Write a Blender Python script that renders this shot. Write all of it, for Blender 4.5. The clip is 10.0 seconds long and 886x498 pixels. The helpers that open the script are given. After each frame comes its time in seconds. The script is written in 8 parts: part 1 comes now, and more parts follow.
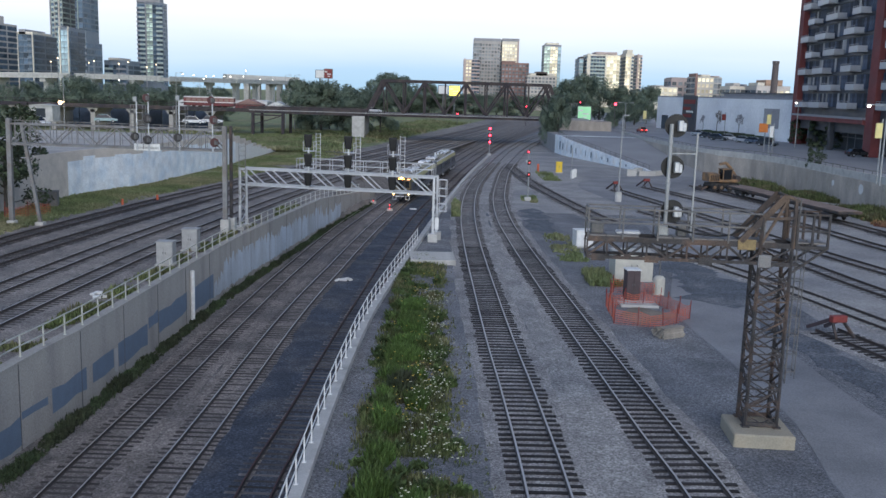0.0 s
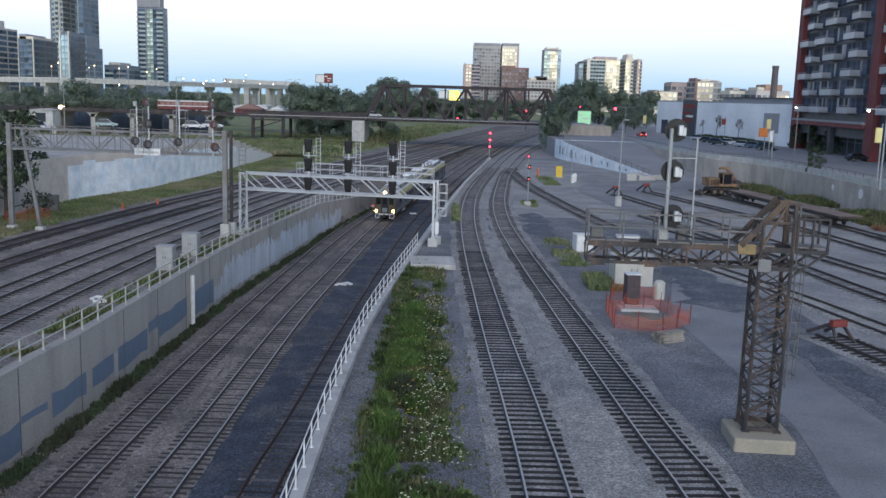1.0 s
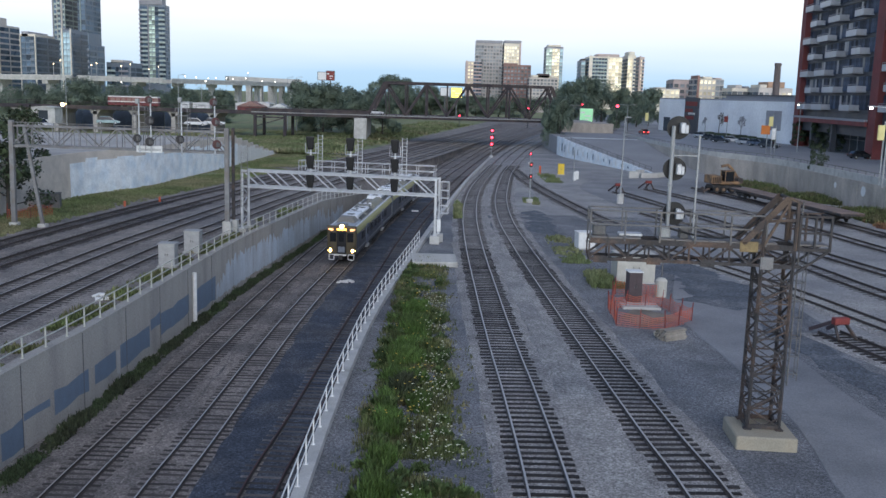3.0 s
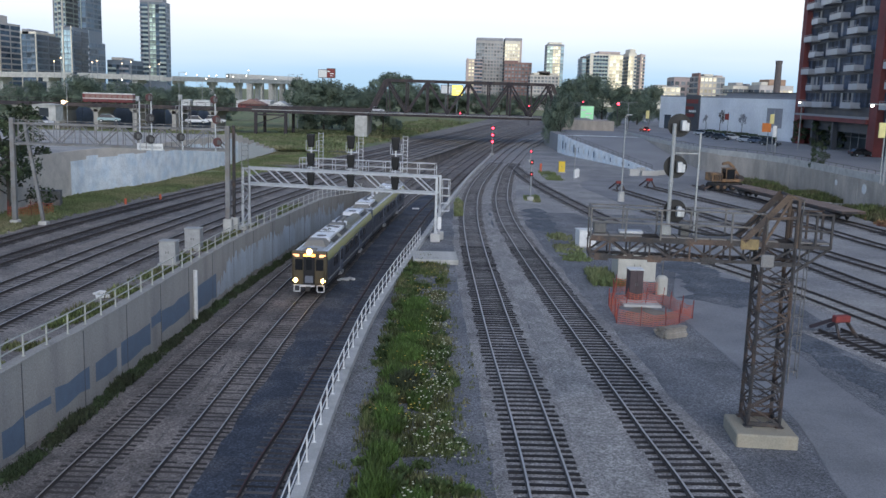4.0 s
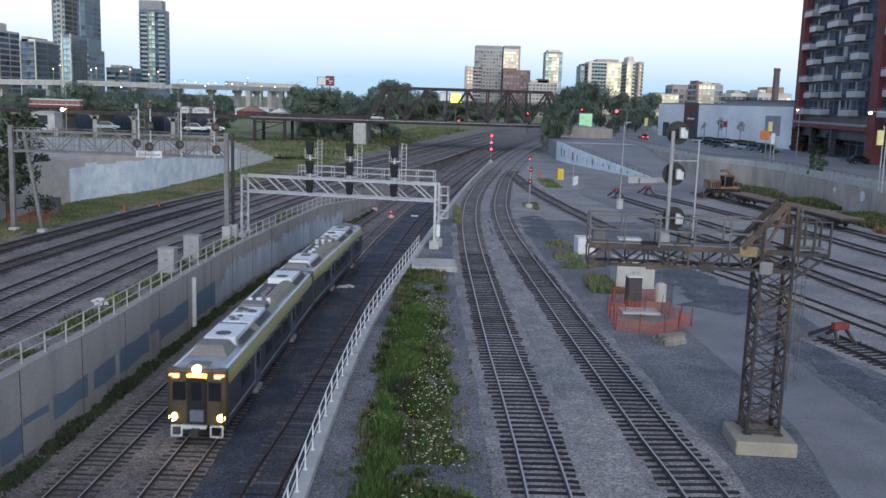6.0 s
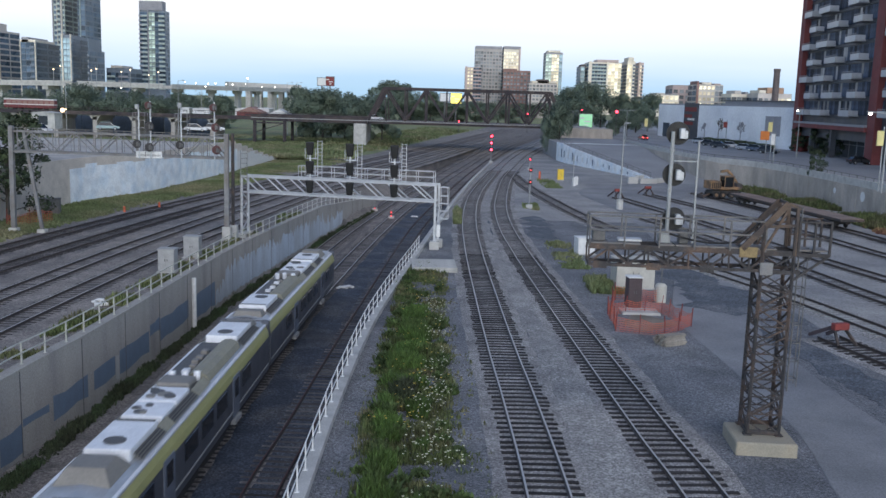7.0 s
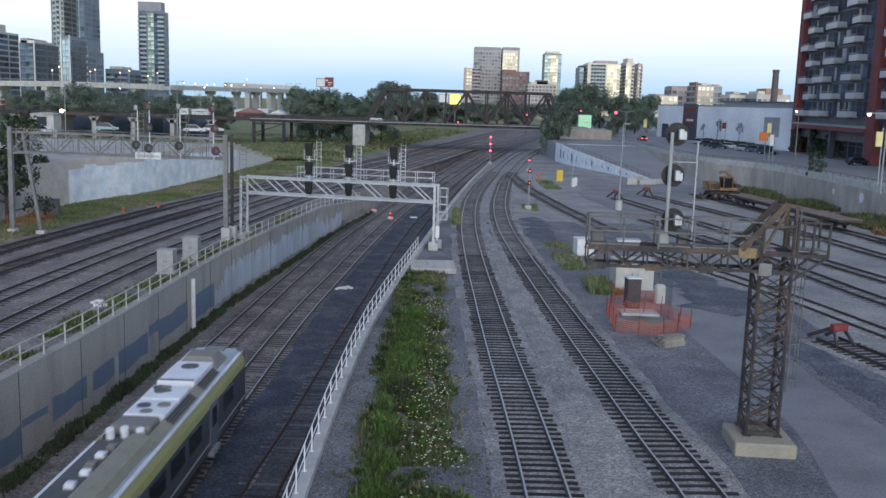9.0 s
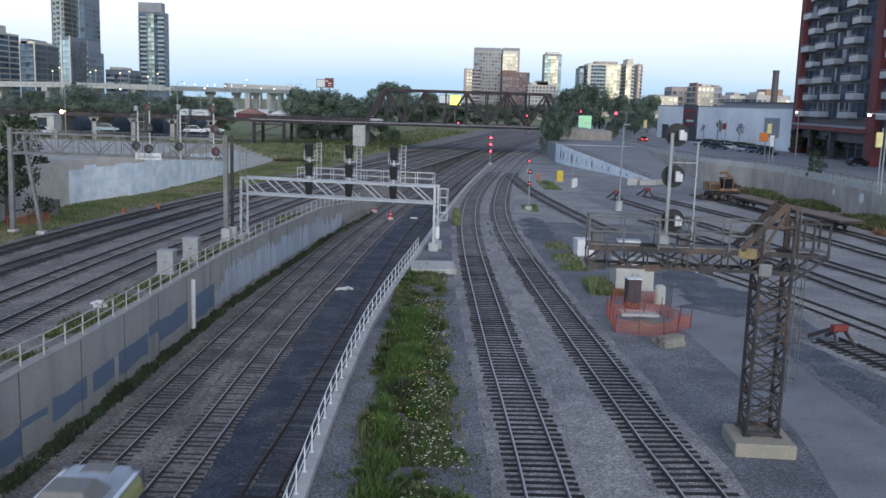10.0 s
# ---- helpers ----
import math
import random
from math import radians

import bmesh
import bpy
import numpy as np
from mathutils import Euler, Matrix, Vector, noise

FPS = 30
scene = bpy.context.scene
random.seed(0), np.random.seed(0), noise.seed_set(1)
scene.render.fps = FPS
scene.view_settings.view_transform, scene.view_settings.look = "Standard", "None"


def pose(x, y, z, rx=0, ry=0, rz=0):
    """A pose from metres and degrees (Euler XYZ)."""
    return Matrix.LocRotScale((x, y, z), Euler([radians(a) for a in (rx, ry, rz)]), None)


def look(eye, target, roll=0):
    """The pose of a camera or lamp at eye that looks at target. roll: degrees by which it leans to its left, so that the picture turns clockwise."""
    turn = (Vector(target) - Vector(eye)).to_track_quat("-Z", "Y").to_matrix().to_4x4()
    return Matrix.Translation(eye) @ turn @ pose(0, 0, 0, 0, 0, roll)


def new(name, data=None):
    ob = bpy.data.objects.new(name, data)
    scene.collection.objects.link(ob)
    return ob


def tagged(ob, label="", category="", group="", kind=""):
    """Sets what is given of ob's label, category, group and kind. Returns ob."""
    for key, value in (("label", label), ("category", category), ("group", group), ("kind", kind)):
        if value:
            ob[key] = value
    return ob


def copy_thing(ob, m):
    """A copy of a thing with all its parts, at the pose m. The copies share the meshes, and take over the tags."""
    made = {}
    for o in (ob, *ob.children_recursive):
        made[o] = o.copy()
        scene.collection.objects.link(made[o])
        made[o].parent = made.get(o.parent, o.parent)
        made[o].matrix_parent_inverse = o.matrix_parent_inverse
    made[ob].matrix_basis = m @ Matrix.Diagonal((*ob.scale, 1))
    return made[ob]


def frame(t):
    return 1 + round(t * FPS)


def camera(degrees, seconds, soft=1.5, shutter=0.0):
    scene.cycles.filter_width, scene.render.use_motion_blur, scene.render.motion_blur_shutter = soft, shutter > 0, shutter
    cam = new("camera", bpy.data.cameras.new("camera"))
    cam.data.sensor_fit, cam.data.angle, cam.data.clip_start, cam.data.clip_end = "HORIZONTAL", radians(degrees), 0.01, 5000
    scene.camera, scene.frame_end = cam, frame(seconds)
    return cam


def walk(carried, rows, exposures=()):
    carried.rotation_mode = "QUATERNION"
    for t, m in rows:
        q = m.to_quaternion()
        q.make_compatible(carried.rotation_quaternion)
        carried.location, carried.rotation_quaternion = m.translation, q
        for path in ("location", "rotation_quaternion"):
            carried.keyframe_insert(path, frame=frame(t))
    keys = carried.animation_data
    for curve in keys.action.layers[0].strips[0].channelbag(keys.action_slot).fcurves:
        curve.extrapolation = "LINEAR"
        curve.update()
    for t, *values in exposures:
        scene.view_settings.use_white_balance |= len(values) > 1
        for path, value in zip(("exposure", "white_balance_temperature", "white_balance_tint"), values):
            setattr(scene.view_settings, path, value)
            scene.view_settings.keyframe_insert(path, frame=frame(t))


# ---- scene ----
cam = camera(51.05, 10.0, soft=1.5, shutter=0.5)
EYE = Vector((0.0, 0.0, 13.312))
ROLL = 1.717


def aim(turn, tilt):
    """Camera pose from its turn to the left and its tilt upwards, in degrees."""
    a, b = radians(turn), radians(tilt)
    way = Vector((-math.sin(a) * math.cos(b), math.cos(a) * math.cos(b), math.sin(b)))
    return look(EYE, EYE + way * 10, ROLL)


walk(cam, [(t, aim(a, b)) for t, a, b in (
    (0, -0.062, -9.556), (0.5, -0.059, -9.469), (1, -0.053, -9.28), (1.5, -0.002, -9.211), (2, 0.052, -9.333),
    (2.5, 0.051, -9.371), (4, 0.103, -9.585), (4.5, 0.104, -9.533), (5, 0.054, -9.368), (5.5, 0.04, -9.21),
    (7, 0.048, -9.1), (7.5, 0.061, -9.162), (8, 0.048, -9.175), (8.5, -0.005, -9.171), (9, -0.008, -9.043),
    (9.5, 0.001, -8.958), (10, 0, -9.002))])

# ---- light: pale dusk sky, sun just down behind the camera's shoulder ----
world = bpy.data.worlds.new("world")
scene.world = world
world.use_nodes = True
wn = world.node_tree.nodes
sky = wn.new("ShaderNodeTexSky")
sky.sky_type, sky.sun_disc = "NISHITA", False
sky.altitude = 2500
sky.sun_elevation, sky.sun_rotation = radians(20), radians(171)
sky.air_density, sky.dust_density, sky.ozone_density = 0.9, 0.3, 2.2
world.node_tree.links.new(sky.outputs[0], wn["Background"].inputs[0])
wn["Background"].inputs[1].default_value = 0.11
sun = new("sun", bpy.data.lights.new("sun", "SUN"))
sun.data.energy, sun.data.angle, sun.data.color = 1.45, radians(85), (1, 0.93, 0.84)
sun.matrix_world = look((0, 0, 50), (0 - math.sin(radians(171)) * 40, 0 - math.cos(radians(171)) * 40, 50 - 40 * math.tan(radians(22))))


def sky_backdrop():
    """Far sheet of evening sky: pale blue low down, white haze above."""
    m = bpy.data.materials.new("evening_sky")
    m.use_nodes = True
    n, l = m.node_tree.nodes, m.node_tree.links
    n.remove(n["Principled BSDF"])
    em = n.new("ShaderNodeEmission")
    co = n.new("ShaderNodeTexCoord")
    sep = n.new("ShaderNodeSeparateXYZ")
    l.new(co.outputs["Object"], sep.inputs[0])
    mp = n.new("ShaderNodeMapping")
    mp.inputs["Scale"].default_value = (0.0006, 0.0006, 0.006)
    l.new(co.outputs["Object"], mp.inputs[0])
    tx = n.new("ShaderNodeTexNoise")
    tx.inputs["Scale"].default_value, tx.inputs["Detail"].default_value = 1.0, 4
    l.new(mp.outputs[0], tx.inputs["Vector"])
    ad = n.new("ShaderNodeMath")
    ad.operation = "MULTIPLY_ADD"
    ad.inputs[1].default_value = 160
    l.new(tx.outputs["Fac"], ad.inputs[0]), l.new(sep.outputs["Z"], ad.inputs[2])
    mr = n.new("ShaderNodeMapRange")
    mr.inputs[1].default_value, mr.inputs[2].default_value = 60, 620
    l.new(ad.outputs[0], mr.inputs[0])
    cr = n.new("ShaderNodeValToRGB")
    e = cr.color_ramp.elements
    e[0].position, e[0].color = 0.0, (0.26, 0.4, 0.53, 1)
    e[1].position, e[1].color = 1.0, (0.66, 0.66, 0.66, 1)
    for p, c in ((0.2, (0.32, 0.45, 0.58, 1)), (0.38, (0.45, 0.535, 0.63, 1)), (0.62, (0.58, 0.615, 0.66, 1))):
        k = e.new(p)
        k.color = c
    l.new(mr.outputs[0], cr.inputs[0]), l.new(cr.outputs[0], em.inputs[0])
    l.new(em.outputs[0], n["Material Output"].inputs[0])
    v, f = [], []
    for i in range(41):
        a = radians(-60 + 3 * i)
        v += [(4400 * math.sin(a), 4400 * math.cos(a), -60), (4400 * math.sin(a), 4400 * math.cos(a), 950)]
    f = [(2 * i, 2 * i + 2, 2 * i + 3, 2 * i + 1) for i in range(40)]
    me = bpy.data.meshes.new("backdrop")
    me.from_pydata(v, [], f)
    me.materials.append(m)
    tagged(new("backdrop", me), "pale blue evening sky with white haze above", "sky", kind="structure")


sky_backdrop()
scene.view_settings.exposure = 0.78
scene.view_settings.use_white_balance = True
scene.view_settings.white_balance_temperature = 6430

# ---- materials ----


def mat(name, base, rough=0.8, metal=0.0, vary=0.25, scale=3.0, fine=30.0, bump=0.0, tint=None, tint_scale=0.6, tint_at=0.55, island=0.0, random_shade=0.0, streak=None, spread=0.12, stones=0.0, stone_vary=0.45):
    """A surface with grain at two sizes, stains of a second colour and fine relief."""
    m = bpy.data.materials.new(name)
    m.use_nodes = True
    nt = m.node_tree
    n, l = nt.nodes, nt.links
    b = n["Principled BSDF"]
    b.inputs["Roughness"].default_value, b.inputs["Metallic"].default_value = rough, metal
    co = n.new("ShaderNodeTexCoord").outputs["Object"]
    if streak:
        mp = n.new("ShaderNodeMapping")
        mp.inputs["Scale"].default_value = streak
        l.new(co, mp.inputs["Vector"])
        sco = mp.outputs[0]
    else:
        sco = co

    def tex(s, detail, c):
        t = n.new("ShaderNodeTexNoise")
        t.inputs["Scale"].default_value, t.inputs["Detail"].default_value = s, detail
        l.new(c, t.inputs["Vector"])
        return t.outputs["Fac"]

    def ramp(f, lo, hi, a, z):
        r = n.new("ShaderNodeMapRange")
        for i, v in zip((1, 2, 3, 4), (lo, hi, a, z)):
            r.inputs[i].default_value = v
        l.new(f, r.inputs[0])
        return r.outputs[0]

    def times(a, c):
        q = n.new("ShaderNodeMath")
        q.operation = "MULTIPLY"
        l.new(a, q.inputs[0]), l.new(c, q.inputs[1])
        return q.outputs[0]

    big, small = tex(scale, 4, sco), tex(fine, 3, co)
    shade = times(ramp(big, 0.3, 0.7, 1 - vary, 1 + vary), ramp(small, 0.3, 0.7, 1 - vary, 1 + vary))
    if stones:
        for s, k in ((stones * 1.3, stone_vary), (stones * 0.6, stone_vary * 0.45)):
            vo = n.new("ShaderNodeTexVoronoi")
            vo.inputs["Scale"].default_value = s
            l.new(co, vo.inputs["Vector"])
            sp = n.new("ShaderNodeSeparateColor")
            l.new(vo.outputs["Color"], sp.inputs[0])
            shade = times(shade, ramp(sp.outputs[0], 0, 1, 1 - k, 1 + k))
    if random_shade:
        shade = times(shade, ramp(n.new("ShaderNodeObjectInfo").outputs["Random"], 0, 1, 1 - random_shade, 1 + random_shade))
    if island:
        shade = times(shade, ramp(n.new("ShaderNodeNewGeometry").outputs["Random Per Island"], 0, 1, 1 - island, 1 + island))
    mix = n.new("ShaderNodeMix")
    mix.data_type = "RGBA"
    mix.inputs[6].default_value = (*base, 1)
    mix.inputs[7].default_value = (*(tint or base), 1)
    l.new(ramp(tex(tint_scale, 5, sco), tint_at - spread, tint_at + spread, 0, 1), mix.inputs[0])
    hsv = n.new("ShaderNodeHueSaturation")
    l.new(mix.outputs[2], hsv.inputs["Color"]), l.new(shade, hsv.inputs["Value"])
    l.new(hsv.outputs[0], b.inputs["Base Color"])
    l.new(ramp(big, 0.3, 0.7, max(rough - 0.1, 0.02), min(rough + 0.1, 1)), b.inputs["Roughness"])
    if bump:
        bp = n.new("ShaderNodeBump")
        bp.inputs["Strength"].default_value, bp.inputs["Distance"].default_value = 0.8, bump
        l.new(small, bp.inputs["Height"]), l.new(bp.outputs[0], b.inputs["Normal"])
    return m


def glow(name, colour, strength):
    m = bpy.data.materials.new(name)
    m.use_nodes = True
    b = m.node_tree.nodes["Principled BSDF"]
    b.inputs["Base Color"].default_value = (*colour, 1)
    b.inputs["Emission Color"].default_value = (*colour, 1)
    b.inputs["Emission Strength"].default_value = strength
    return m


M_GROUND = mat("gravel_ground", (0.21, 0.212, 0.218), 0.95, 0, 0.28, 0.35, 9, 0.08, (0.13, 0.137, 0.153), 0.12, 0.53, stones=17, stone_vary=0.5)
M_DIRT = mat("pale_compacted_dirt", (0.335, 0.325, 0.312), 0.95, 0, 0.16, 0.3, 6, 0.02, (0.235, 0.235, 0.24), 0.09, 0.54, stones=12, stone_vary=0.22)
M_TRENCH = mat("trench_gravel", (0.2, 0.18, 0.165), 0.95, 0, 0.3, 0.5, 7, 0.06, (0.125, 0.117, 0.115), 0.12, 0.54, stones=11, stone_vary=0.4)
M_BALLASTDARK = mat("dark_ballast_stone", (0.225, 0.2, 0.182), 0.95, 0, 0.3, 0.6, 8, 0.06, (0.145, 0.132, 0.126), 0.22, 0.54, stones=11, stone_vary=0.4)
M_BALLAST = mat("ballast_stone", (0.325, 0.31, 0.296), 0.95, 0, 0.26, 0.6, 9, 0.08, (0.22, 0.213, 0.21), 0.25, 0.55, stones=17, stone_vary=0.5)
M_BALLASTUP = mat("brown_grey_ballast", (0.255, 0.228, 0.205), 0.95, 0, 0.22, 0.6, 7, 0.06, (0.175, 0.16, 0.15), 0.16, 0.54, stones=13, stone_vary=0.35)
M_BLUESTONE = mat("fresh_blue_ballast", (0.058, 0.071, 0.096), 0.95, 0, 0.34, 0.5, 8, 0.06, (0.105, 0.104, 0.108), 0.25, 0.58, stones=13, stone_vary=0.45)
M_YARDSTONE = mat("dark_yard_stone", (0.1, 0.112, 0.13), 0.95, 0, 0.25, 0.6, 8, 0.05, (0.16, 0.163, 0.17), 0.3, 0.62, stones=12, stone_vary=0.45)
M_PALEGRAVEL = mat("pale_trodden_gravel", (0.315, 0.304, 0.29), 0.95, 0, 0.2, 0.5, 7, 0.06, (0.235, 0.23, 0.226), 0.2, 0.55, stones=14, stone_vary=0.45)
M_ROAD = mat("worn_asphalt", (0.265, 0.266, 0.272), 0.9, 0, 0.2, 0.25, 14, 0.01, (0.19, 0.194, 0.205), 0.12, 0.53)
M_STREET = mat("street_asphalt", (0.34, 0.34, 0.345), 0.9, 0, 0.15, 0.2, 8, 0.0, (0.28, 0.28, 0.285), 0.1, 0.5)
M_RAIL = mat("rail_steel", (0.09, 0.075, 0.068), 0.6, 0.3, 0.2, 2, 20)
M_RAILTOP = mat("polished_rail_top", (0.52, 0.48, 0.44), 0.4, 0.5, 0.1, 1, 20)
M_RAILDULL = mat("rusty_rail_top", (0.13, 0.105, 0.095), 0.5, 0.4, 0.2, 1, 20)
M_TIE = mat("weathered_timber_sleeper", (0.036, 0.031, 0.03), 0.9, 0, 0.3, 3, 25, 0.01, (0.024, 0.022, 0.022), 1.2, 0.5, random_shade=0.5)
M_TIEBROWN = mat("half_buried_sleeper", (0.075, 0.065, 0.059), 0.9, 0, 0.3, 3, 25, 0.01, (0.055, 0.049, 0.046), 1.2, 0.5, random_shade=0.4)
M_TIEGREY = mat("grey_worn_sleeper", (0.135, 0.125, 0.122), 0.9, 0, 0.3, 3, 25, 0.01, (0.085, 0.078, 0.076), 1.2, 0.5, random_shade=0.7)
M_RAILRED = mat("red_rusted_rail", (0.085, 0.04, 0.036), 0.7, 0.1, 0.2, 1, 20)
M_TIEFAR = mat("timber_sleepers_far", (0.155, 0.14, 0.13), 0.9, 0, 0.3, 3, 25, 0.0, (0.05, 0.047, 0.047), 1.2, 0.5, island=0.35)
M_TIEPALE = mat("concrete_sleeper", (0.3, 0.3, 0.29), 0.9, 0, 0.2, 3, 25, 0.0, random_shade=0.2)
M_CONC = mat("stained_concrete", (0.41, 0.385, 0.345), 0.9, 0, 0.15, 0.5, 12, 0.006, (0.27, 0.255, 0.235), 0.5, 0.57, streak=(1, 1, 0.22))
M_CONCPALE = mat("pale_concrete", (0.5, 0.49, 0.46), 0.9, 0, 0.12, 1.2, 15, 0.004, (0.38, 0.37, 0.34), 0.8, 0.6)
M_CONCOLD = mat("old_grey_concrete", (0.47, 0.415, 0.355), 0.9, 0, 0.18, 0.5, 8, 0.004, (0.34, 0.305, 0.27), 0.3, 0.55, streak=(1, 1, 0.4))
M_FOOT = mat("tan_concrete_footing", (0.35, 0.32, 0.25), 0.9, 0, 0.12, 1.5, 15, 0.004, (0.33, 0.29, 0.22), 1.5, 0.55)
M_PATCH = mat("grey_paint_patch", (0.15, 0.2, 0.265), 0.8, 0, 0.1, 1.5, 20)
M_PATCHPALE = mat("pale_paint_patch", (0.45, 0.44, 0.42), 0.8, 0, 0.1, 1.5, 20)
M_WALLPAINT = mat("faded_pale_blue_wall_paint", (0.5, 0.56, 0.61), 0.85, 0, 0.14, 0.7, 8, 0, (0.4, 0.43, 0.45), 0.4, 0.56, streak=(1, 1, 0.3))
M_MURAL = mat("pale_blue_painted_wall", (0.82, 0.86, 0.88), 0.8, 0, 0.12, 0.8, 6, 0.0, (0.66, 0.75, 0.82), 0.5, 0.56)
M_GALV = mat("galvanised_steel", (0.52, 0.53, 0.54), 0.5, 0.45, 0.12, 3, 25)
M_GALVDULL = mat("dull_galvanised_steel", (0.33, 0.34, 0.34), 0.6, 0.4, 0.15, 3, 25)
M_WHITEPAINT = mat("white_painted_steel", (0.72, 0.72, 0.7), 0.6, 0, 0.1, 3, 25)
M_RAILGREEN = mat("weathered_pale_railing", (0.5, 0.5, 0.44), 0.6, 0.1, 0.12, 3, 25)
M_RUST = mat("rusted_dark_steel", (0.056, 0.052, 0.052), 0.8, 0.1, 0.35, 2.5, 22, 0.002, (0.135, 0.09, 0.066), 1.1, 0.58)
M_BROWNSTEEL = mat("brown_rusted_steel", (0.12, 0.085, 0.062), 0.85, 0.05, 0.3, 2, 20, 0.002, (0.06, 0.05, 0.047), 1.2, 0.55)
M_DARKSTEEL = mat("dark_grey_steel", (0.14, 0.14, 0.14), 0.65, 0.4, 0.2, 2, 20, 0.0, (0.2, 0.18, 0.16), 1, 0.6)
M_TRUSS = mat("dark_brown_bridge_steel", (0.04, 0.034, 0.04), 0.75, 0.2, 0.25, 0.8, 8, 0.0, (0.085, 0.066, 0.06), 0.5, 0.55)
M_GANTRY = mat("old_grey_gantry_steel", (0.23, 0.23, 0.23), 0.7, 0.2, 0.2, 2, 20, 0.0, (0.17, 0.15, 0.135), 1, 0.58)
M_BLACK = mat("black_signal_metal", (0.007, 0.007, 0.008), 0.5, 0.1, 0.2, 3, 20)
M_MUSTARD = mat("mustard_rusty_plate", (0.28, 0.21, 0.1), 0.8, 0.1, 0.2, 2, 20, 0, (0.17, 0.12, 0.07), 1.5, 0.5)
M_ORANGE = mat("orange_mesh_fence", (0.62, 0.14, 0.07), 0.7, 0, 0.15, 1.5, 30)
M_WOOD = mat("grey_weathered_timber", (0.3, 0.27, 0.23), 0.9, 0, 0.2, 2, 25, 0.004, random_shade=0.25)
M_EARTH = mat("bare_tan_earth", (0.27, 0.225, 0.18), 0.95, 0, 0.25, 1.2, 9, 0.04, (0.17, 0.15, 0.12), 0.6, 0.5)
M_CREAM = mat("cream_steel_cabinet", (0.5, 0.48, 0.42), 0.6, 0, 0.1, 2, 20)
M_GREYBOX = mat("grey_steel_cabinet", (0.36, 0.36, 0.35), 0.6, 0.1, 0.12, 2, 20)
M_MAROON = mat("maroon_steel", (0.075, 0.055, 0.058), 0.7, 0, 0.2, 2, 20)
M_RED = mat("faded_red_paint", (0.22, 0.042, 0.036), 0.65, 0, 0.25, 2, 20)
M_YELLOW = mat("yellow_plastic", (0.75, 0.52, 0.05), 0.6, 0, 0.1, 2, 20)
M_LEAF = mat("green_leaves", (0.115, 0.195, 0.048), 0.7, 0, 0.25, 0.5, 4, 0, (0.115, 0.175, 0.05), 0.3, 0.5, island=0.4)
# far foliage: distance haze is mixed into the leaf colour, paler than real leaves
M_LEAFHAZE = mat("haze_paled_tree_leaves", (0.25, 0.31, 0.225), 0.95, 0, 0.16, 0.15, 1.2, 0, (0.2, 0.26, 0.205), 0.1, 0.5, island=0.14)


def thin_leaf(m, share):
    """Lets part of the light pass through a leaf."""
    n, l = m.node_tree.nodes, m.node_tree.links
    b = n["Principled BSDF"]
    tr, mx = n.new("ShaderNodeBsdfTranslucent"), n.new("ShaderNodeMixShader")
    mx.inputs[0].default_value = share
    l.new(b.inputs["Base Color"].links[0].from_socket, tr.inputs[0])
    l.new(b.outputs[0], mx.inputs[1]), l.new(tr.outputs[0], mx.inputs[2])
    l.new(mx.outputs[0], n["Material Output"].inputs[0])


thin_leaf(M_LEAFHAZE, 0.4)
M_LEAFNEAR = mat("dark_green_leaves", (0.052, 0.082, 0.036), 0.85, 0, 0.25, 0.5, 4, 0, (0.045, 0.055, 0.03), 0.3, 0.5, island=0.4)
M_TERRACE = mat("pale_terrace_paving", (0.48, 0.455, 0.42), 0.9, 0, 0.16, 0.2, 6, 0.0, (0.38, 0.36, 0.335), 0.12, 0.5)
M_WALLBEIGE = mat("beige_terrace_wall", (0.6, 0.545, 0.48), 0.9, 0, 0.12, 0.6, 8, 0.004, (0.5, 0.455, 0.4), 0.5, 0.55)
M_DISCRED = mat("dark_red_signal_target", (0.09, 0.035, 0.035), 0.7, 0, 0.2, 3, 20)
M_DISCGREY = mat("dark_grey_signal_target", (0.045, 0.042, 0.043), 0.8, 0, 0.2, 3, 20)
M_BROADLEAF = mat("broad_weed_leaves", (0.125, 0.18, 0.06), 0.75, 0, 0.3, 0.6, 4, 0, (0.085, 0.125, 0.048), 0.4, 0.5, island=0.5)
M_WEED = mat("weeds", (0.15, 0.185, 0.07), 0.8, 0, 0.3, 0.5, 4, 0, (0.21, 0.19, 0.105), 0.35, 0.55, island=0.5)
M_MEADOW = mat("meadow_grass", (0.22, 0.265, 0.12), 0.9, 0, 0.25, 0.2, 4, 0, (0.3, 0.28, 0.165), 0.1, 0.55, island=0.35)
M_GRASS = mat("rough_grass", (0.2, 0.235, 0.105), 0.95, 0, 0.25, 0.2, 4, 0.05, (0.25, 0.235, 0.125), 0.05, 0.55)
M_FLOWER = mat("white_flowers", (0.62, 0.62, 0.44), 0.8, 0, 0.1, 2, 20)
M_YFLOWER = mat("yellow_flowers", (0.6, 0.45, 0.08), 0.8, 0, 0.1, 2, 20)
for m in (M_WEED, M_LEAF, M_BROADLEAF, M_MEADOW):
    thin_leaf(m, 0.35)
M_BARK = mat("bark", (0.07, 0.06, 0.05), 0.95, 0, 0.2, 2, 15)
M_GLASS = mat("dark_window_glass", (0.05, 0.065, 0.08), 0.35, 0, 0.2, 0.1, 0.6, random_shade=0.5)
M_GLASSBLUE = mat("blue_green_curtain_glass", (0.17, 0.24, 0.28), 0.14, 0.2, 0.25, 0.08, 0.5, random_shade=0.45, island=0.3)
M_TIRE = mat("black_rubber", (0.02, 0.02, 0.021), 0.85, 0, 0.1, 3, 20)

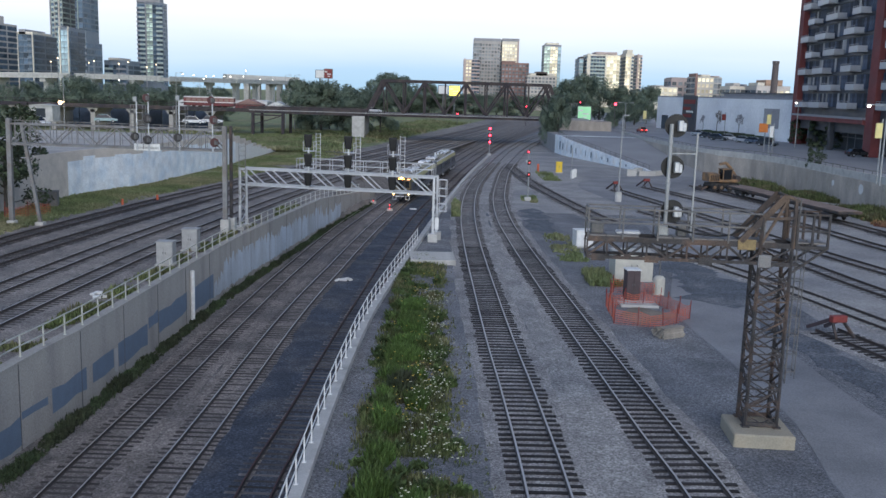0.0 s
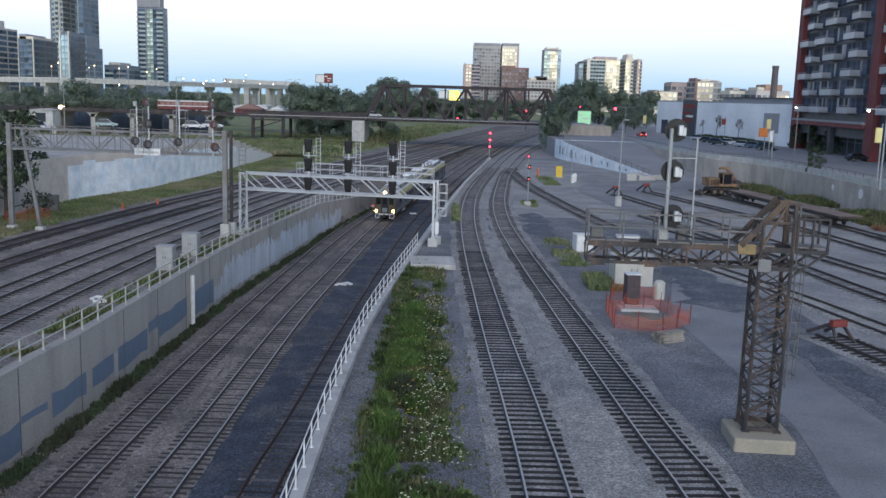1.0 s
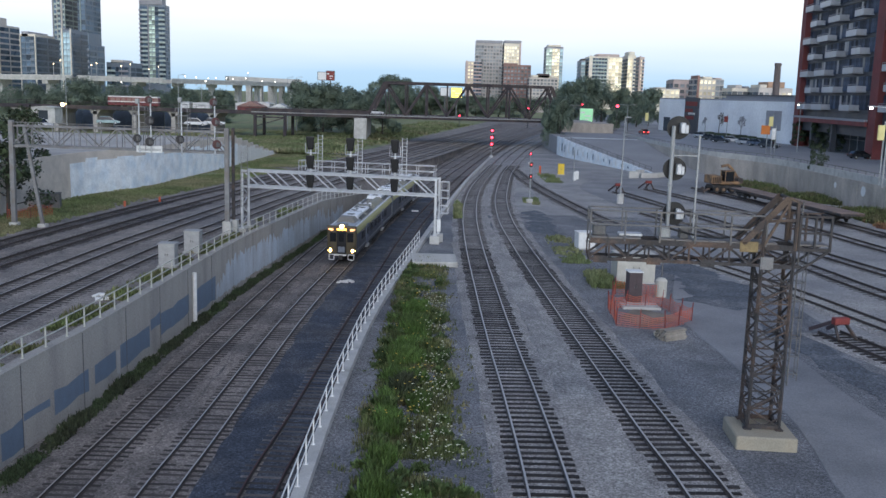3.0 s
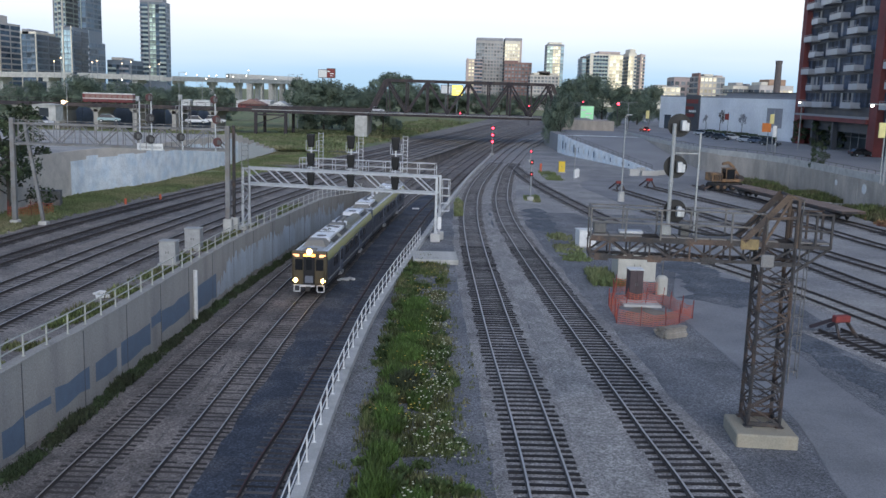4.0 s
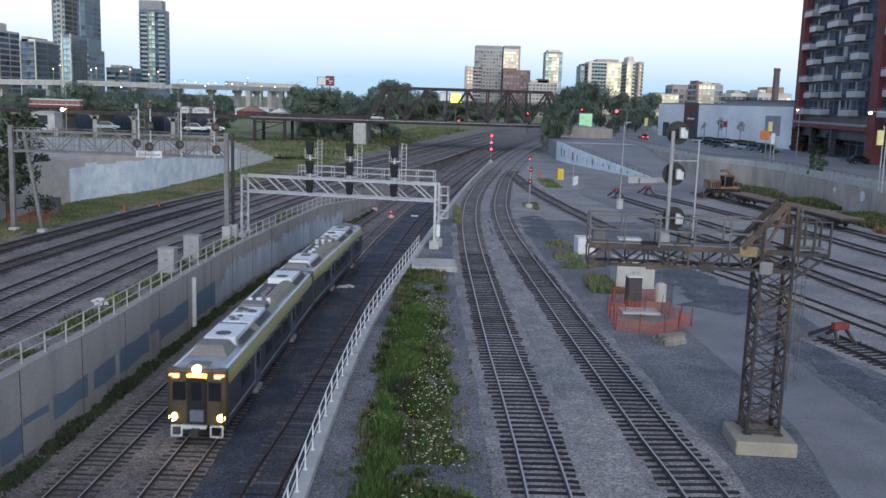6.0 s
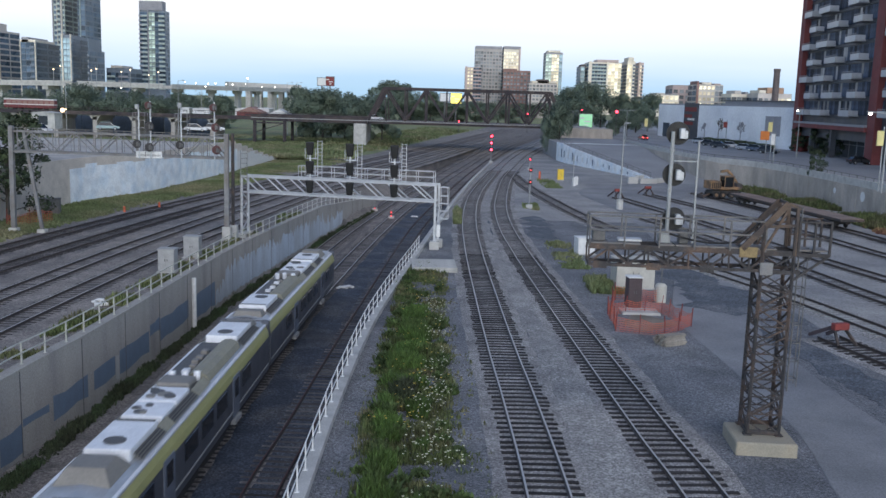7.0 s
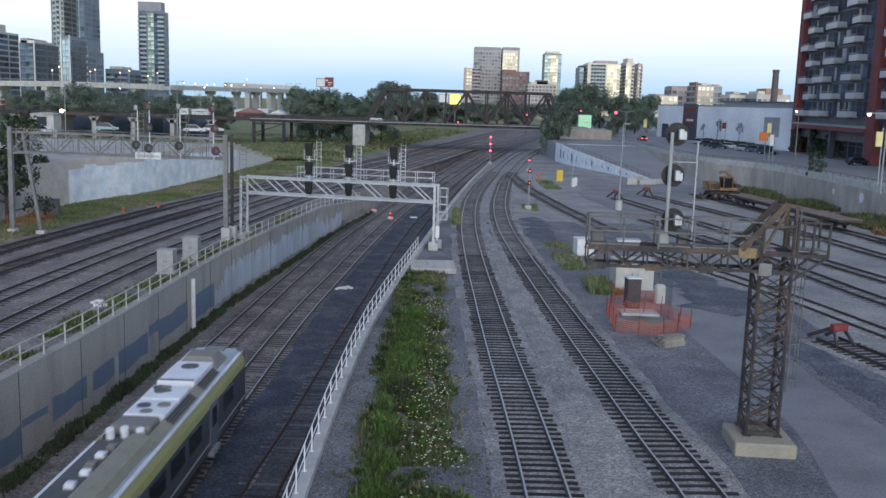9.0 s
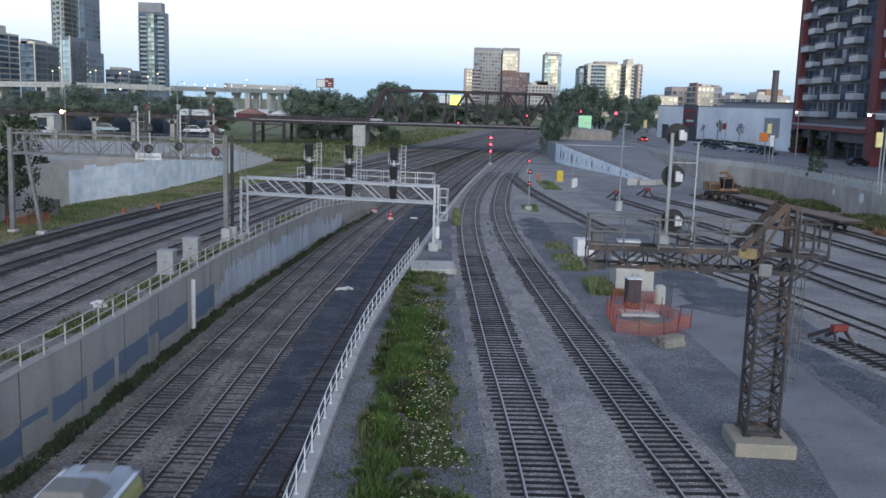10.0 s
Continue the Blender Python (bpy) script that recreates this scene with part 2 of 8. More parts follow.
M_GLASS.node_tree.nodes["Principled BSDF"].inputs["Specular IOR Level"].default_value = 0.2


# ---- mesh helpers ----


def box(bm, c, s, m=None):
    """A box with centre c and size s, turned by m."""
    r = bmesh.ops.create_cube(bm, size=1.0)["verts"]
    t = Matrix.Translation(c) @ (m.to_4x4() if m else Matrix()) @ Matrix.Diagonal((*s, 1))
    bmesh.ops.transform(bm, matrix=t, verts=r)
    return r


def slab(bm, lo, hi):
    return box(bm, [(a + b) / 2 for a, b in zip(lo, hi)], [abs(b - a) for a, b in zip(lo, hi)])


def beam(bm, p, q, w, h=None, up=(0, 0, 1)):
    """A square bar from p to q."""
    p, q = Vector(p), Vector(q)
    d = q - p
    if d.length < 1e-6:
        return
    y = d.normalized()
    x = y.cross(Vector(up))
    if x.length < 1e-3:
        x = y.cross(Vector((1, 0, 0)))
    x.normalize()
    z = x.cross(y)
    r = Matrix((x, y, z)).transposed()
    box(bm, (p + q) / 2, (w, d.length, h or w), r)


def rod(bm, p, q, r, n=8, r2=None):
    """A round bar from p to q, which may taper."""
    p, q = Vector(p), Vector(q)
    d = q - p
    g = bmesh.ops.create_cone(bm, cap_ends=True, segments=n, radius1=r, radius2=r if r2 is None else r2, depth=d.length)["verts"]
    bmesh.ops.transform(bm, matrix=Matrix.Translation((p + q) / 2) @ d.to_track_quat("Z", "Y").to_matrix().to_4x4(), verts=g)
    return g


def mesh_of(name, bm, *materials):
    me = bpy.data.meshes.new(name)
    bm.to_mesh(me)
    bm.free()
    for m in materials:
        me.materials.append(m)
    return me


def part(name, bm, material, parent=None, label="", at=None):
    """Links a bmesh as one mesh object, under a thing or a part when one is given."""
    ob = new(name, mesh_of(name, bm, material))
    if parent is not None:
        ob.parent = parent
    if at is not None:
        ob.matrix_basis = at
    if label:
        ob["label"] = label
    return ob


def thing(name, label, category, m=None, group="", kind=""):
    """An Empty at the base of a thing."""
    ob = new(name)
    ob.empty_display_size = 0.3
    if m is not None:
        ob.matrix_basis = m
    return tagged(ob, label, category, group, kind)


def piece(name, me, parent, m):
    ob = new(name, me)
    ob.parent = parent
    ob.matrix_basis = m
    return ob


def quads(name, verts, faces, material, smooth=False):
    me = bpy.data.meshes.new(name)
    me.from_pydata(verts, [], faces)
    me.materials.append(material)
    return me


def bevelled(bm, w, n=1):
    bmesh.ops.bevel(bm, geom=[e for e in bm.edges if len(e.link_faces) == 2 and e.calc_face_angle() > 0.5], offset=w, segments=n, affect="EDGES", profile=0.5)


B = bmesh.new


class Line:
    """A smooth plan line: x as a function of y through a few stations."""

    def __init__(self, *pts):
        p = sorted((y, x) for x, y in pts)
        self.y, self.x = [a for a, _ in p], [b for _, b in p]
        n = len(p)
        self.m = []
        for i in range(n):
            a, b = max(i - 1, 0), min(i + 1, n - 1)
            self.m.append((self.x[b] - self.x[a]) / (self.y[b] - self.y[a]))

    def __call__(self, y):
        Y = self.y
        if y <= Y[0]:
            return self.x[0] + (y - Y[0]) * self.m[0]
        if y >= Y[-1]:
            return self.x[-1] + (y - Y[-1]) * self.m[-1]
        i = next(k for k in range(len(Y) - 1) if Y[k + 1] >= y)
        h = Y[i + 1] - Y[i]
        t = (y - Y[i]) / h
        a, b = self.x[i], self.x[i + 1]
        return (2 * t**3 - 3 * t**2 + 1) * a + (t**3 - 2 * t**2 + t) * h * self.m[i] + (-2 * t**3 + 3 * t**2) * b + (t**3 - t**2) * h * self.m[i + 1]

    def slope(self, y):
        return (self(y + 0.5) - self(y - 0.5))


def span(y, pts):
    return float(np.interp(y, [p[0] for p in pts], [p[1] for p in pts]))


# ---- the plan ----
LOW = -0.22  # ground under the rail head level


def floor_z(y):
    """Rail level in the sunken cut."""
    return span(y, ((-60, -4.0), (90, -4.0), (206, -2.0), (290, 0.0)))


CURB = Line((-4.4, -40), (-4.7, 29.5), (-4.7, 40.6), (-4.3, 55.6), (-2.4, 81), (0.3, 115), (4, 155), (9.6, 206))
WALL_L = Line((-20.6, -40), (-20.2, 41), (-19.6, 48), (-18.5, 78.6), (-16.9, 96), (-15.2, 111), (-12.6, 131), (-10.6, 145))
LINE_A = Line((4.1, -40), (3.9, 30), (3.65, 41), (3.4, 48), (3.1, 60), (2.7, 83), (2.75, 102), (3.5, 122.6), (4.8, 140), (7.1, 161.5), (10.7, 192), (15.3, 227), (23, 275), (40, 360))
LINE_B = Line((11.5, -40), (9.4, 31), (9.05, 36), (7.9, 60), (7.0, 83), (6.65, 100), (7.2, 120), (8.8, 142), (11, 166), (14.4, 192), (19.6, 229), (27.5, 275), (45, 360))
LINE_C = Line((12.6, 172), (12.9, 160), (13.5, 146), (15, 128), (16.7, 112), (18.7, 98))
LINE_1 = Line((-16.2, -40), (-16.1, 38), (-16, 43), (-15.3, 72), (-14.6, 90), (-12.9, 113), (-9.3, 144), (-6.5, 165), (-1, 206), (9, 265), (26, 360))
LINE_2 = Line((-12.3, -60), (-12.1, 39), (-12, 43), (-11.5, 71), (-10.4, 92), (-8.7, 115), (-6.1, 141), (-3, 165), (2.8, 206), (12.5, 265), (30, 360))
LINE_3 = Line((-8.3, -40), (-7.8, 39), (-7.4, 47), (-6.9, 61), (-6.4, 73), (-5.1, 100), (-3.2, 127), (0.6, 160), (6.4, 206), (16, 265), (34, 360))
LINE_U1 = Line((-27.5, -20), (-25.2, 45), (-24.6, 60), (-23.6, 78), (-22.2, 93), (-19.8, 115), (-16.3, 140), (-11.5, 170), (-4.6, 206), (5.4, 265), (22, 360))
LINE_U2 = Line((-31.5, -20), (-29.3, 45), (-28.7, 60), (-27.7, 78), (-26.3, 93), (-23.9, 115), (-20.3, 140), (-15.4, 170), (-8.4, 206), (1.6, 265), (18, 360))
LINE_U3 = Line((-35, 30), (-33.3, 66), (-32, 82), (-30.3, 98), (-27.9, 116), (-24.3, 140), (-19.3, 170), (-12.2, 206), (-2.2, 265), (14, 360))
LINE_U4 = Line((-39.4, 30), (-37.4, 73), (-35.7, 91), (-33.5, 108), (-31.2, 122), (-27.5, 143), (-22.5, 173), (-16, 209), (-6, 265), (10, 360))
LINE_Y1 = Line((31.6, 20), (24.8, 48.5), (23.4, 54.3))
LINE_Y2 = Line((36.2, 20), (27.7, 56), (25.4, 66.7), (22.4, 77), (18.5, 88))
LINE_Y3 = Line((41, 30), (32.4, 65), (30.4, 79.5), (27.6, 96), (23.5, 116))
LINE_Y4 = Line((45, 40), (36.6, 74), (33.8, 89), (30, 112), (25.4, 137))
LINE_Y5 = Line((51, 50), (42.4, 87), (40.4, 102), (36.6, 120), (31.2, 143))
LINE_Y6 = Line((52, 60), (47.5, 95), (46.2, 106), (44, 122), (41, 141))
WALL_R = Line((58, -60), (56, 80), (55.2, 115), (54.9, 147), (53, 160), (48.2, 172), (46.5, 200), (47, 250))
STREET = 4.0


def zero(y):
    return 0.0

# ---- ground, cut and walls ----


def left_z(y):
    """Ground level of the terrace behind the painted wall."""
    return span(y, ((-400, 4.8), (165, 4.8), (205, 0.6), (260, 0.0), (600, 3.0)))


MURAL = Line((-46, 60), (-45.5, 97), (-44.6, 113), (-41.2, 124), (-39.2, 145), (-38, 162), (-36.6, 200))


GRASS_EDGE = Line((-40, 160), (-33, 188), (-20.5, 220), (-15.5, 250), (-4, 330), (11, 430), (24, 520))


def build_ground():
    ys = list(np.arange(-60, 300, 4.0)) + [300, 320, 350, 400, 440, 470, 520, 700, 1000, 1600, 2600, 4200]
    verts, faces, mats = [], [], []
    rows = []
    for y in ys:
        f, c = floor_z(y) + LOW, min(y, 206.0)
        over = y > 206
        far = min(max((y - 206) / 60.0, 0), 1)
        cx = CURB(c) + (y - c) * 0.16
        wl = WALL_L(min(y, 145.0)) + max(0, y - 145) * 0.1
        past = min(max((y - 134) / 14.0, 0), 1)
        slope = min(max((y - 118) / 20.0, 0), 1)
        left_top = LOW
        m, h = MURAL(min(max(y, 60), 260)), left_z(y)
        rise = 4.0 if y > 168 else 0.15
        rw = WALL_R(min(max(y, -60), 250)) + 0.2
        street = span(y, ((-60, STREET), (300, STREET), (420, 5.0), (4200, 8.0)))
        cross = [(-4200, h + 2), (-600, h), (-110, h), (m - 0.1 - rise * 3, h), (m + 0.1, LOW), (max(m + 6, GRASS_EDGE(y)) if y > 165 else m + 6, LOW), (min(wl - 3 - 4 * slope, LINE_U1(y) - 1 if past else 0), left_top), ((wl - 0.15 - 2.2 * slope) * (1 - past) + (LINE_U1(y) + 1.6) * past, left_top),
                 ((wl + 0.15 + 1.2 * slope) * (1 - past) + (LINE_1(y) - 1.6) * past, f), ((wl + cx) / 2, f), (cx - 0.15 - 0.2 * far, f), (cx + 0.15 + 4 * far, LOW), (cx + 6, LOW), (max(cx + 8, 24), LOW),
                 (rw - 6, LOW), (rw, LOW), (rw + 0.15, street), (rw + 30, street), (140, street), (700, street), (4200, street + 2)]
        xs = [p[0] for p in cross]
        for i in range(1, len(xs)):
            xs[i] = max(xs[i], xs[i - 1] + 0.02)
        rows.append(len(verts))
        verts += [(x, y, p[1]) for x, p in zip(xs, cross)]
    n = 21
    for a, b in zip(rows, rows[1:]):
        y = verts[a][1]
        for i in range(n - 1):
            faces.append((a + i, a + i + 1, b + i + 1, b + i))
            if i <= 4:
                k = 2
            elif 8 <= i <= 9:
                k = 1
            elif i >= 16:
                k = 3
            elif i in (13, 14, 15) and y > 44:
                k = 4
            else:
                k = 0
            if i <= 3 and y < 190:
                k = 5
            if 8 <= i <= 9 and y > 190:
                k = 0
            if i in (5, 6, 7):
                k = 6
            if i in (11, 12) and y > 104:
                k = 4
            if y > 470:
                k = 2
            mats.append(k)
    me = quads("ground", verts, faces, M_GROUND)
    for m in (M_TRENCH, M_GRASS, M_STREET, M_DIRT, M_TERRACE, M_BALLASTUP):
        me.materials.append(m)
    me.polygons.foreach_set("material_index", mats)
    tagged(new("ground", me), "grey gravel railway yard with a sunken cut and grass", "ground", kind="structure")


def ribbon(name, left, right, y0, y1, z, material, step=3.0, thick=0.05, ragged=0.0):
    """A sheet between two plan lines, with a small edge."""
    v, f = [], []
    ys = list(np.arange(y0, y1, step)) + [y1]
    for y in ys:
        a, b, h = left(y), right(y), z(y)
        if ragged:
            e = min(1.0, (y - y0) / 3 + 0.05, (y1 - y) / 3 + 0.05)
            mid = (a + b) / 2
            a = mid + (a - mid) * e * (1 + ragged * noise.noise((a, y * 0.45, 1.5)) + 0.4 * ragged * noise.noise((a, y * 2, 7)))
            b = mid + (b - mid) * e * (1 + ragged * noise.noise((b, y * 0.45, 4.5)) + 0.4 * ragged * noise.noise((b, y * 2, 9)))
        v += [(a, y, h - thick), (a + 0.06, y, h), (b - 0.06, y, h), (b, y, h - thick)]
    for i in range(len(ys) - 1):
        k = 4 * i
        for j in range(3):
            f.append((k + j, k + j + 1, k + j + 5, k + j + 4))
    return quads(name, v, f, material)


def long_wall(name, line, y0, y1, low, high, width, material, step=4.0, label="", category="wall", shift=0.0):
    """A wall along a plan line between two heights, which vary with y."""
    v, f = [], []
    ys = list(np.arange(y0, y1, step)) + [y1]
    for y in ys:
        x = line(y) + shift
        v += [(x - width / 2, y, low(y)), (x + width / 2, y, low(y)), (x + width / 2, y, high(y)), (x - width / 2, y, high(y))]
    n = len(ys)
    for i in range(n - 1):
        k = 4 * i
        f += [(k, k + 4, k + 7, k + 3), (k + 1, k + 2, k + 6, k + 5), (k + 2, k + 3, k + 7, k + 6), (k, k + 1, k + 5, k + 4)]
    f += [(0, 3, 2, 1), (4 * n - 4, 4 * n - 3, 4 * n - 2, 4 * n - 1)]
    me = quads(name, v, f, material)
    ob = new(name, me)
    if label:
        tagged(ob, label, category, kind="structure")
    return ob


build_ground()


def wall_top_l(y):
    return span(y, ((-60, 0.12), (112, 0.12), (140, -1.6), (150, -2.6)))


wall_l = long_wall("wall_west", WALL_L, -40, 143, lambda y: floor_z(y) - 0.6, wall_top_l, 0.5, M_CONC, 0.5, label="stained concrete retaining wall with grey painted-over patches", category="retaining wall")
coping = long_wall("coping", WALL_L, -40, 143, lambda y: wall_top_l(y), lambda y: wall_top_l(y) + 0.1, 0.62, M_CONC)
coping.parent = wall_l
wall_c = long_wall("wall_east", CURB, -40, 206, lambda y: floor_z(y) - 0.6, lambda y: 0.12, 0.44, M_CONCPALE, label="pale concrete retaining wall top beside the cut", category="retaining wall", shift=0.1)


def wall_pieces():
    """Joints, painted-over patches and a drain pipe on the wall of the cut."""
    rng = random.Random(5)
    y = 24.0
    while y < 140:
        bm = B()
        x = WALL_L(y) + 0.25
        beam(bm, (x, y, floor_z(y) - 0.3), (x, y, wall_top_l(y)), 0.05, 0.05)
        part("joint", bm, M_DARKSTEEL, wall_l)
        y += 6.1
    # painted patches, low on the wall: y from, y to, height from, height to
    for y0, y1, z0, z1, m in ((32, 39.6, 0.3, 1.7, M_PATCH), (40.2, 42.3, 0.1, 1.42, M_PATCH), (42.4, 44.8, 1.2, 1.72, M_PATCH), (45.2, 49.0, 0.7, 1.84, M_PATCH), (49.8, 52.8, 0.75, 1.82, M_PATCH), (52.9, 53.4, 0.4, 1.9, M_PATCHPALE),
                              (53.5, 58.5, 0.62, 2.0, M_PATCH), (58.7, 60.6, 1.5, 2.4, M_PATCH), (60.7, 66.9, 0.85, 2.2, M_PATCH), (68.6, 73.8, 0.4, 2.2, M_PATCH), (74, 84, 0.3, 3.1, M_WALLPAINT), (84.05, 93, 0.3, 3.1, M_WALLPAINT), (93.05, 103, 0.3, 3.0, M_WALLPAINT), (103.05, 112, 0.3, 2.9, M_WALLPAINT), (112.05, 122, 0.2, 2.3, M_WALLPAINT)):
        v, f = [], []
        k = max(2, int((y1 - y0) / (0.32 if m is M_WALLPAINT else 1.2)))
        for i in range(k + 1):
            y = y0 + (y1 - y0) * i / k
            lo, hi = z0 + rng.uniform(-0.12, 0.12), z1 + (rng.uniform(-0.12, 0.1) if m is not M_WALLPAINT else rng.choice((-0.9, -0.45, -0.15, 0.1)) - 1.6 * max(0, 1 - (y - 74) / 4.0))
            x = WALL_L(y) + 0.264
            v += [(x, y, floor_z(y) + lo), (x, y, floor_z(y) + hi)]
        for i in range(k):
            a = 2 * i
            f.append((a, a + 2, a + 3, a + 1))
        ob = new("paint_patch", quads("paint_patch", v, f, m))
        ob.parent = wall_l
    bm = B()
    rod(bm, (WALL_L(67.8) + 0.42, 67.8, floor_z(60) - 0.2), (WALL_L(67.8) + 0.42, 67.8, -0.3), 0.16, 10)
    part("drain_pipe", bm, M_WHITEPAINT, wall_l, "white vertical drain pipe")


wall_pieces()


def railing(name, line, y0, y1, z, height, gap, material, label, shift=0.0, rails=2, thick=0.07):
    """A post and rail fence along a plan line."""
    t = thing(name, label, "railing")
    y = y0
    me = None
    while y <= y1 + 0.01:
        if me is None:
            bm = B()
            box(bm, (0, 0, height / 2), (thick, thick, height))
            box(bm, (0, 0, 0.01), (0.16, 0.16, 0.02))
            me = mesh_of("post", bm, material)
        piece("post", me, t, Matrix.Translation((line(y) + shift, y, z(y))))
        y += gap
    for k in range(rails):
        h = height * (1 - k * 0.47) - 0.03
        bar = long_wall("rail", line, y0, y1, lambda y: z(y) + h - thick * 0.4, lambda y: z(y) + h + thick * 0.4, thick * 0.8, material, 4.0, shift=shift)
        bar.parent = t
    return t


railing("wall_railing", WALL_L, 22, 134, lambda y: wall_top_l(y) + 0.1, 1.1, 2.1, M_RAILGREEN, "pale weathered steel railing on the retaining wall")
railing("cut_railing", CURB, 22, 83, lambda y: 0.12, 1.05, 1.9, M_WHITEPAINT, "white steel railing along the cut", shift=0.0, thick=0.05)

# drive through the yard
ROAD_L = Line((14.6, -40), (14.2, 30), (15.3, 38), (15.3, 48), (15.2, 59), (19.8, 79), (22, 100), (22.5, 120), (20.5, 141), (22, 150))
ROAD_R = Line((21.5, -40), (20.5, 30), (19.7, 38), (19.4, 48), (20.6, 59), (24.6, 79), (27, 100), (31, 120), (36, 141), (42, 150))
tagged(new("road", ribbon("road", ROAD_L, ROAD_R, -40, 150, lambda y: LOW + 0.03, M_ROAD)), "worn pale grey asphalt drive through the yard", "road", kind="structure")
APRON_L = Line((20.5, 138), (22, 150), (30, 160), (37, 168))
APRON_R = Line((36, 138), (42, 150), (46.5, 160), (47.5, 168))
tagged(new("road", ribbon("road", APRON_L, APRON_R, 149, 168, lambda y: LOW + 0.034, M_ROAD)), "pale asphalt apron at the foot of the ramp", "road", kind="structure")
# fresh dark stone laid round the unused track in the cut
def beside(line, off):
    return Line(*[(line(y) + off, y) for y in (-40, 0, 30, 45, 60, 75, 90, 105, 120, 135, 150)])


for a, b, y0, y1 in ((beside(LINE_2, 1.2), beside(LINE_3, -0.84), -30, 150), (beside(LINE_3, -0.7), beside(LINE_3, 0.7), -30, 150), (beside(LINE_3, 0.84), beside(CURB, 0.0), -30, 150)):
    tagged(new("ballast_strip", ribbon("ballast_strip", a, b, y0, y1, lambda y: floor_z(y) - 0.169, M_BLUESTONE, 0.5, 0.04, 0.16)), "strip of fresh dark blue-grey ballast stone", "ballast", kind="structure")
for a, b, y0, y1 in ((beside(LINE_A, 1.75), beside(LINE_B, -1.75), 22, 116),):
    tagged(new("gravel_strip", ribbon("gravel_strip", a, b, y0, y1, lambda y: LOW + 0.03, M_PALEGRAVEL, 0.4, 0.03, 0.3)), "strip of pale trodden gravel between two tracks", "gravel", kind="structure")
# patches of dark stone in the yard
for a, b, y0, y1, dz in ((Line((20.4, 20), (20.2, 40), (19.9, 50), (19.2, 56)), Line((24.6, 20), (23.4, 40), (22, 50), (20.6, 56)), -20, 57, 0.036),
                         (Line((17.2, 60), (17.8, 78)), Line((22.0, 60), (22.4, 78)), 60, 78, 0.036),
                         (Line((4.7, 92), (4.9, 108)), Line((5.8, 92), (6, 108)), 92, 108, 0.025),
                         (Line((8.9, 90), (9.2, 112)), Line((11.5, 90), (12.5, 112)), 90, 112, 0.02)):
    tagged(new("ballast_strip", ribbon("ballast_strip", a, b, y0, y1, lambda y, d=dz: LOW + d, M_YARDSTONE, 0.4, 0.03, 0.7)), "patch of dark blue-grey stone on the yard ground", "ballast", kind="structure")

# ---- railway tracks ----
RAIL_SECTION = ((-0.07, -0.17), (-0.07, -0.15), (-0.012, -0.13), (-0.012, -0.045), (-0.037, -0.03), (-0.037, 0.0), (0.037, 0.0), (0.037, -0.03), (0.012, -0.045), (0.012, -0.13), (0.07, -0.15), (0.07, -0.17))


def rail_mesh(line, z, y0, y1, side, top, step=1.5):
    v, f, mi = [], [], []
    ys = list(np.arange(y0, y1, step)) + [y1]
    n = len(RAIL_SECTION)
    for y in ys:
        s = line.slope(y)
        c = 1 / math.hypot(1, s)
        for a, h in RAIL_SECTION:
            o = a + side * 0.7525
            v.append((line(y) + o * c, y - o * c * s, z(y) + h))
    for i in range(len(ys) - 1):
        for j in range(n):
            a, b = i * n + j, i * n + (j + 1) % n
            f.append((a, a + n, b + n, b))
            mi.append(1 if j == 5 else 0)
    me = quads("rail", v, f, M_RAIL)
    me.materials.append(top)
    me.polygons.foreach_set("material_index", mi)
    return me


bm = B()
box(bm, (0, 0, -0.235), (2.6, 0.23, 0.17))
bevelled(bm, 0.015)
TIE = mesh_of("sleeper", bm, M_TIE)
bm = B()
box(bm, (0, 0, -0.257), (2.6, 0.23, 0.17))
bevelled(bm, 0.015)
TIE_BURIED = mesh_of("sleeper", bm, M_TIEBROWN)
bm = B()
box(bm, (0, 0, -0.24), (2.6, 0.23, 0.17))
bevelled(bm, 0.015)
TIE_GREY = mesh_of("sleeper", bm, M_TIEGREY)
bm = B()
box(bm, (0, 0, -0.235), (2.6, 0.28, 0.17))
bevelled(bm, 0.015)
TIE_PALE = mesh_of("sleeper", bm, M_TIEPALE)


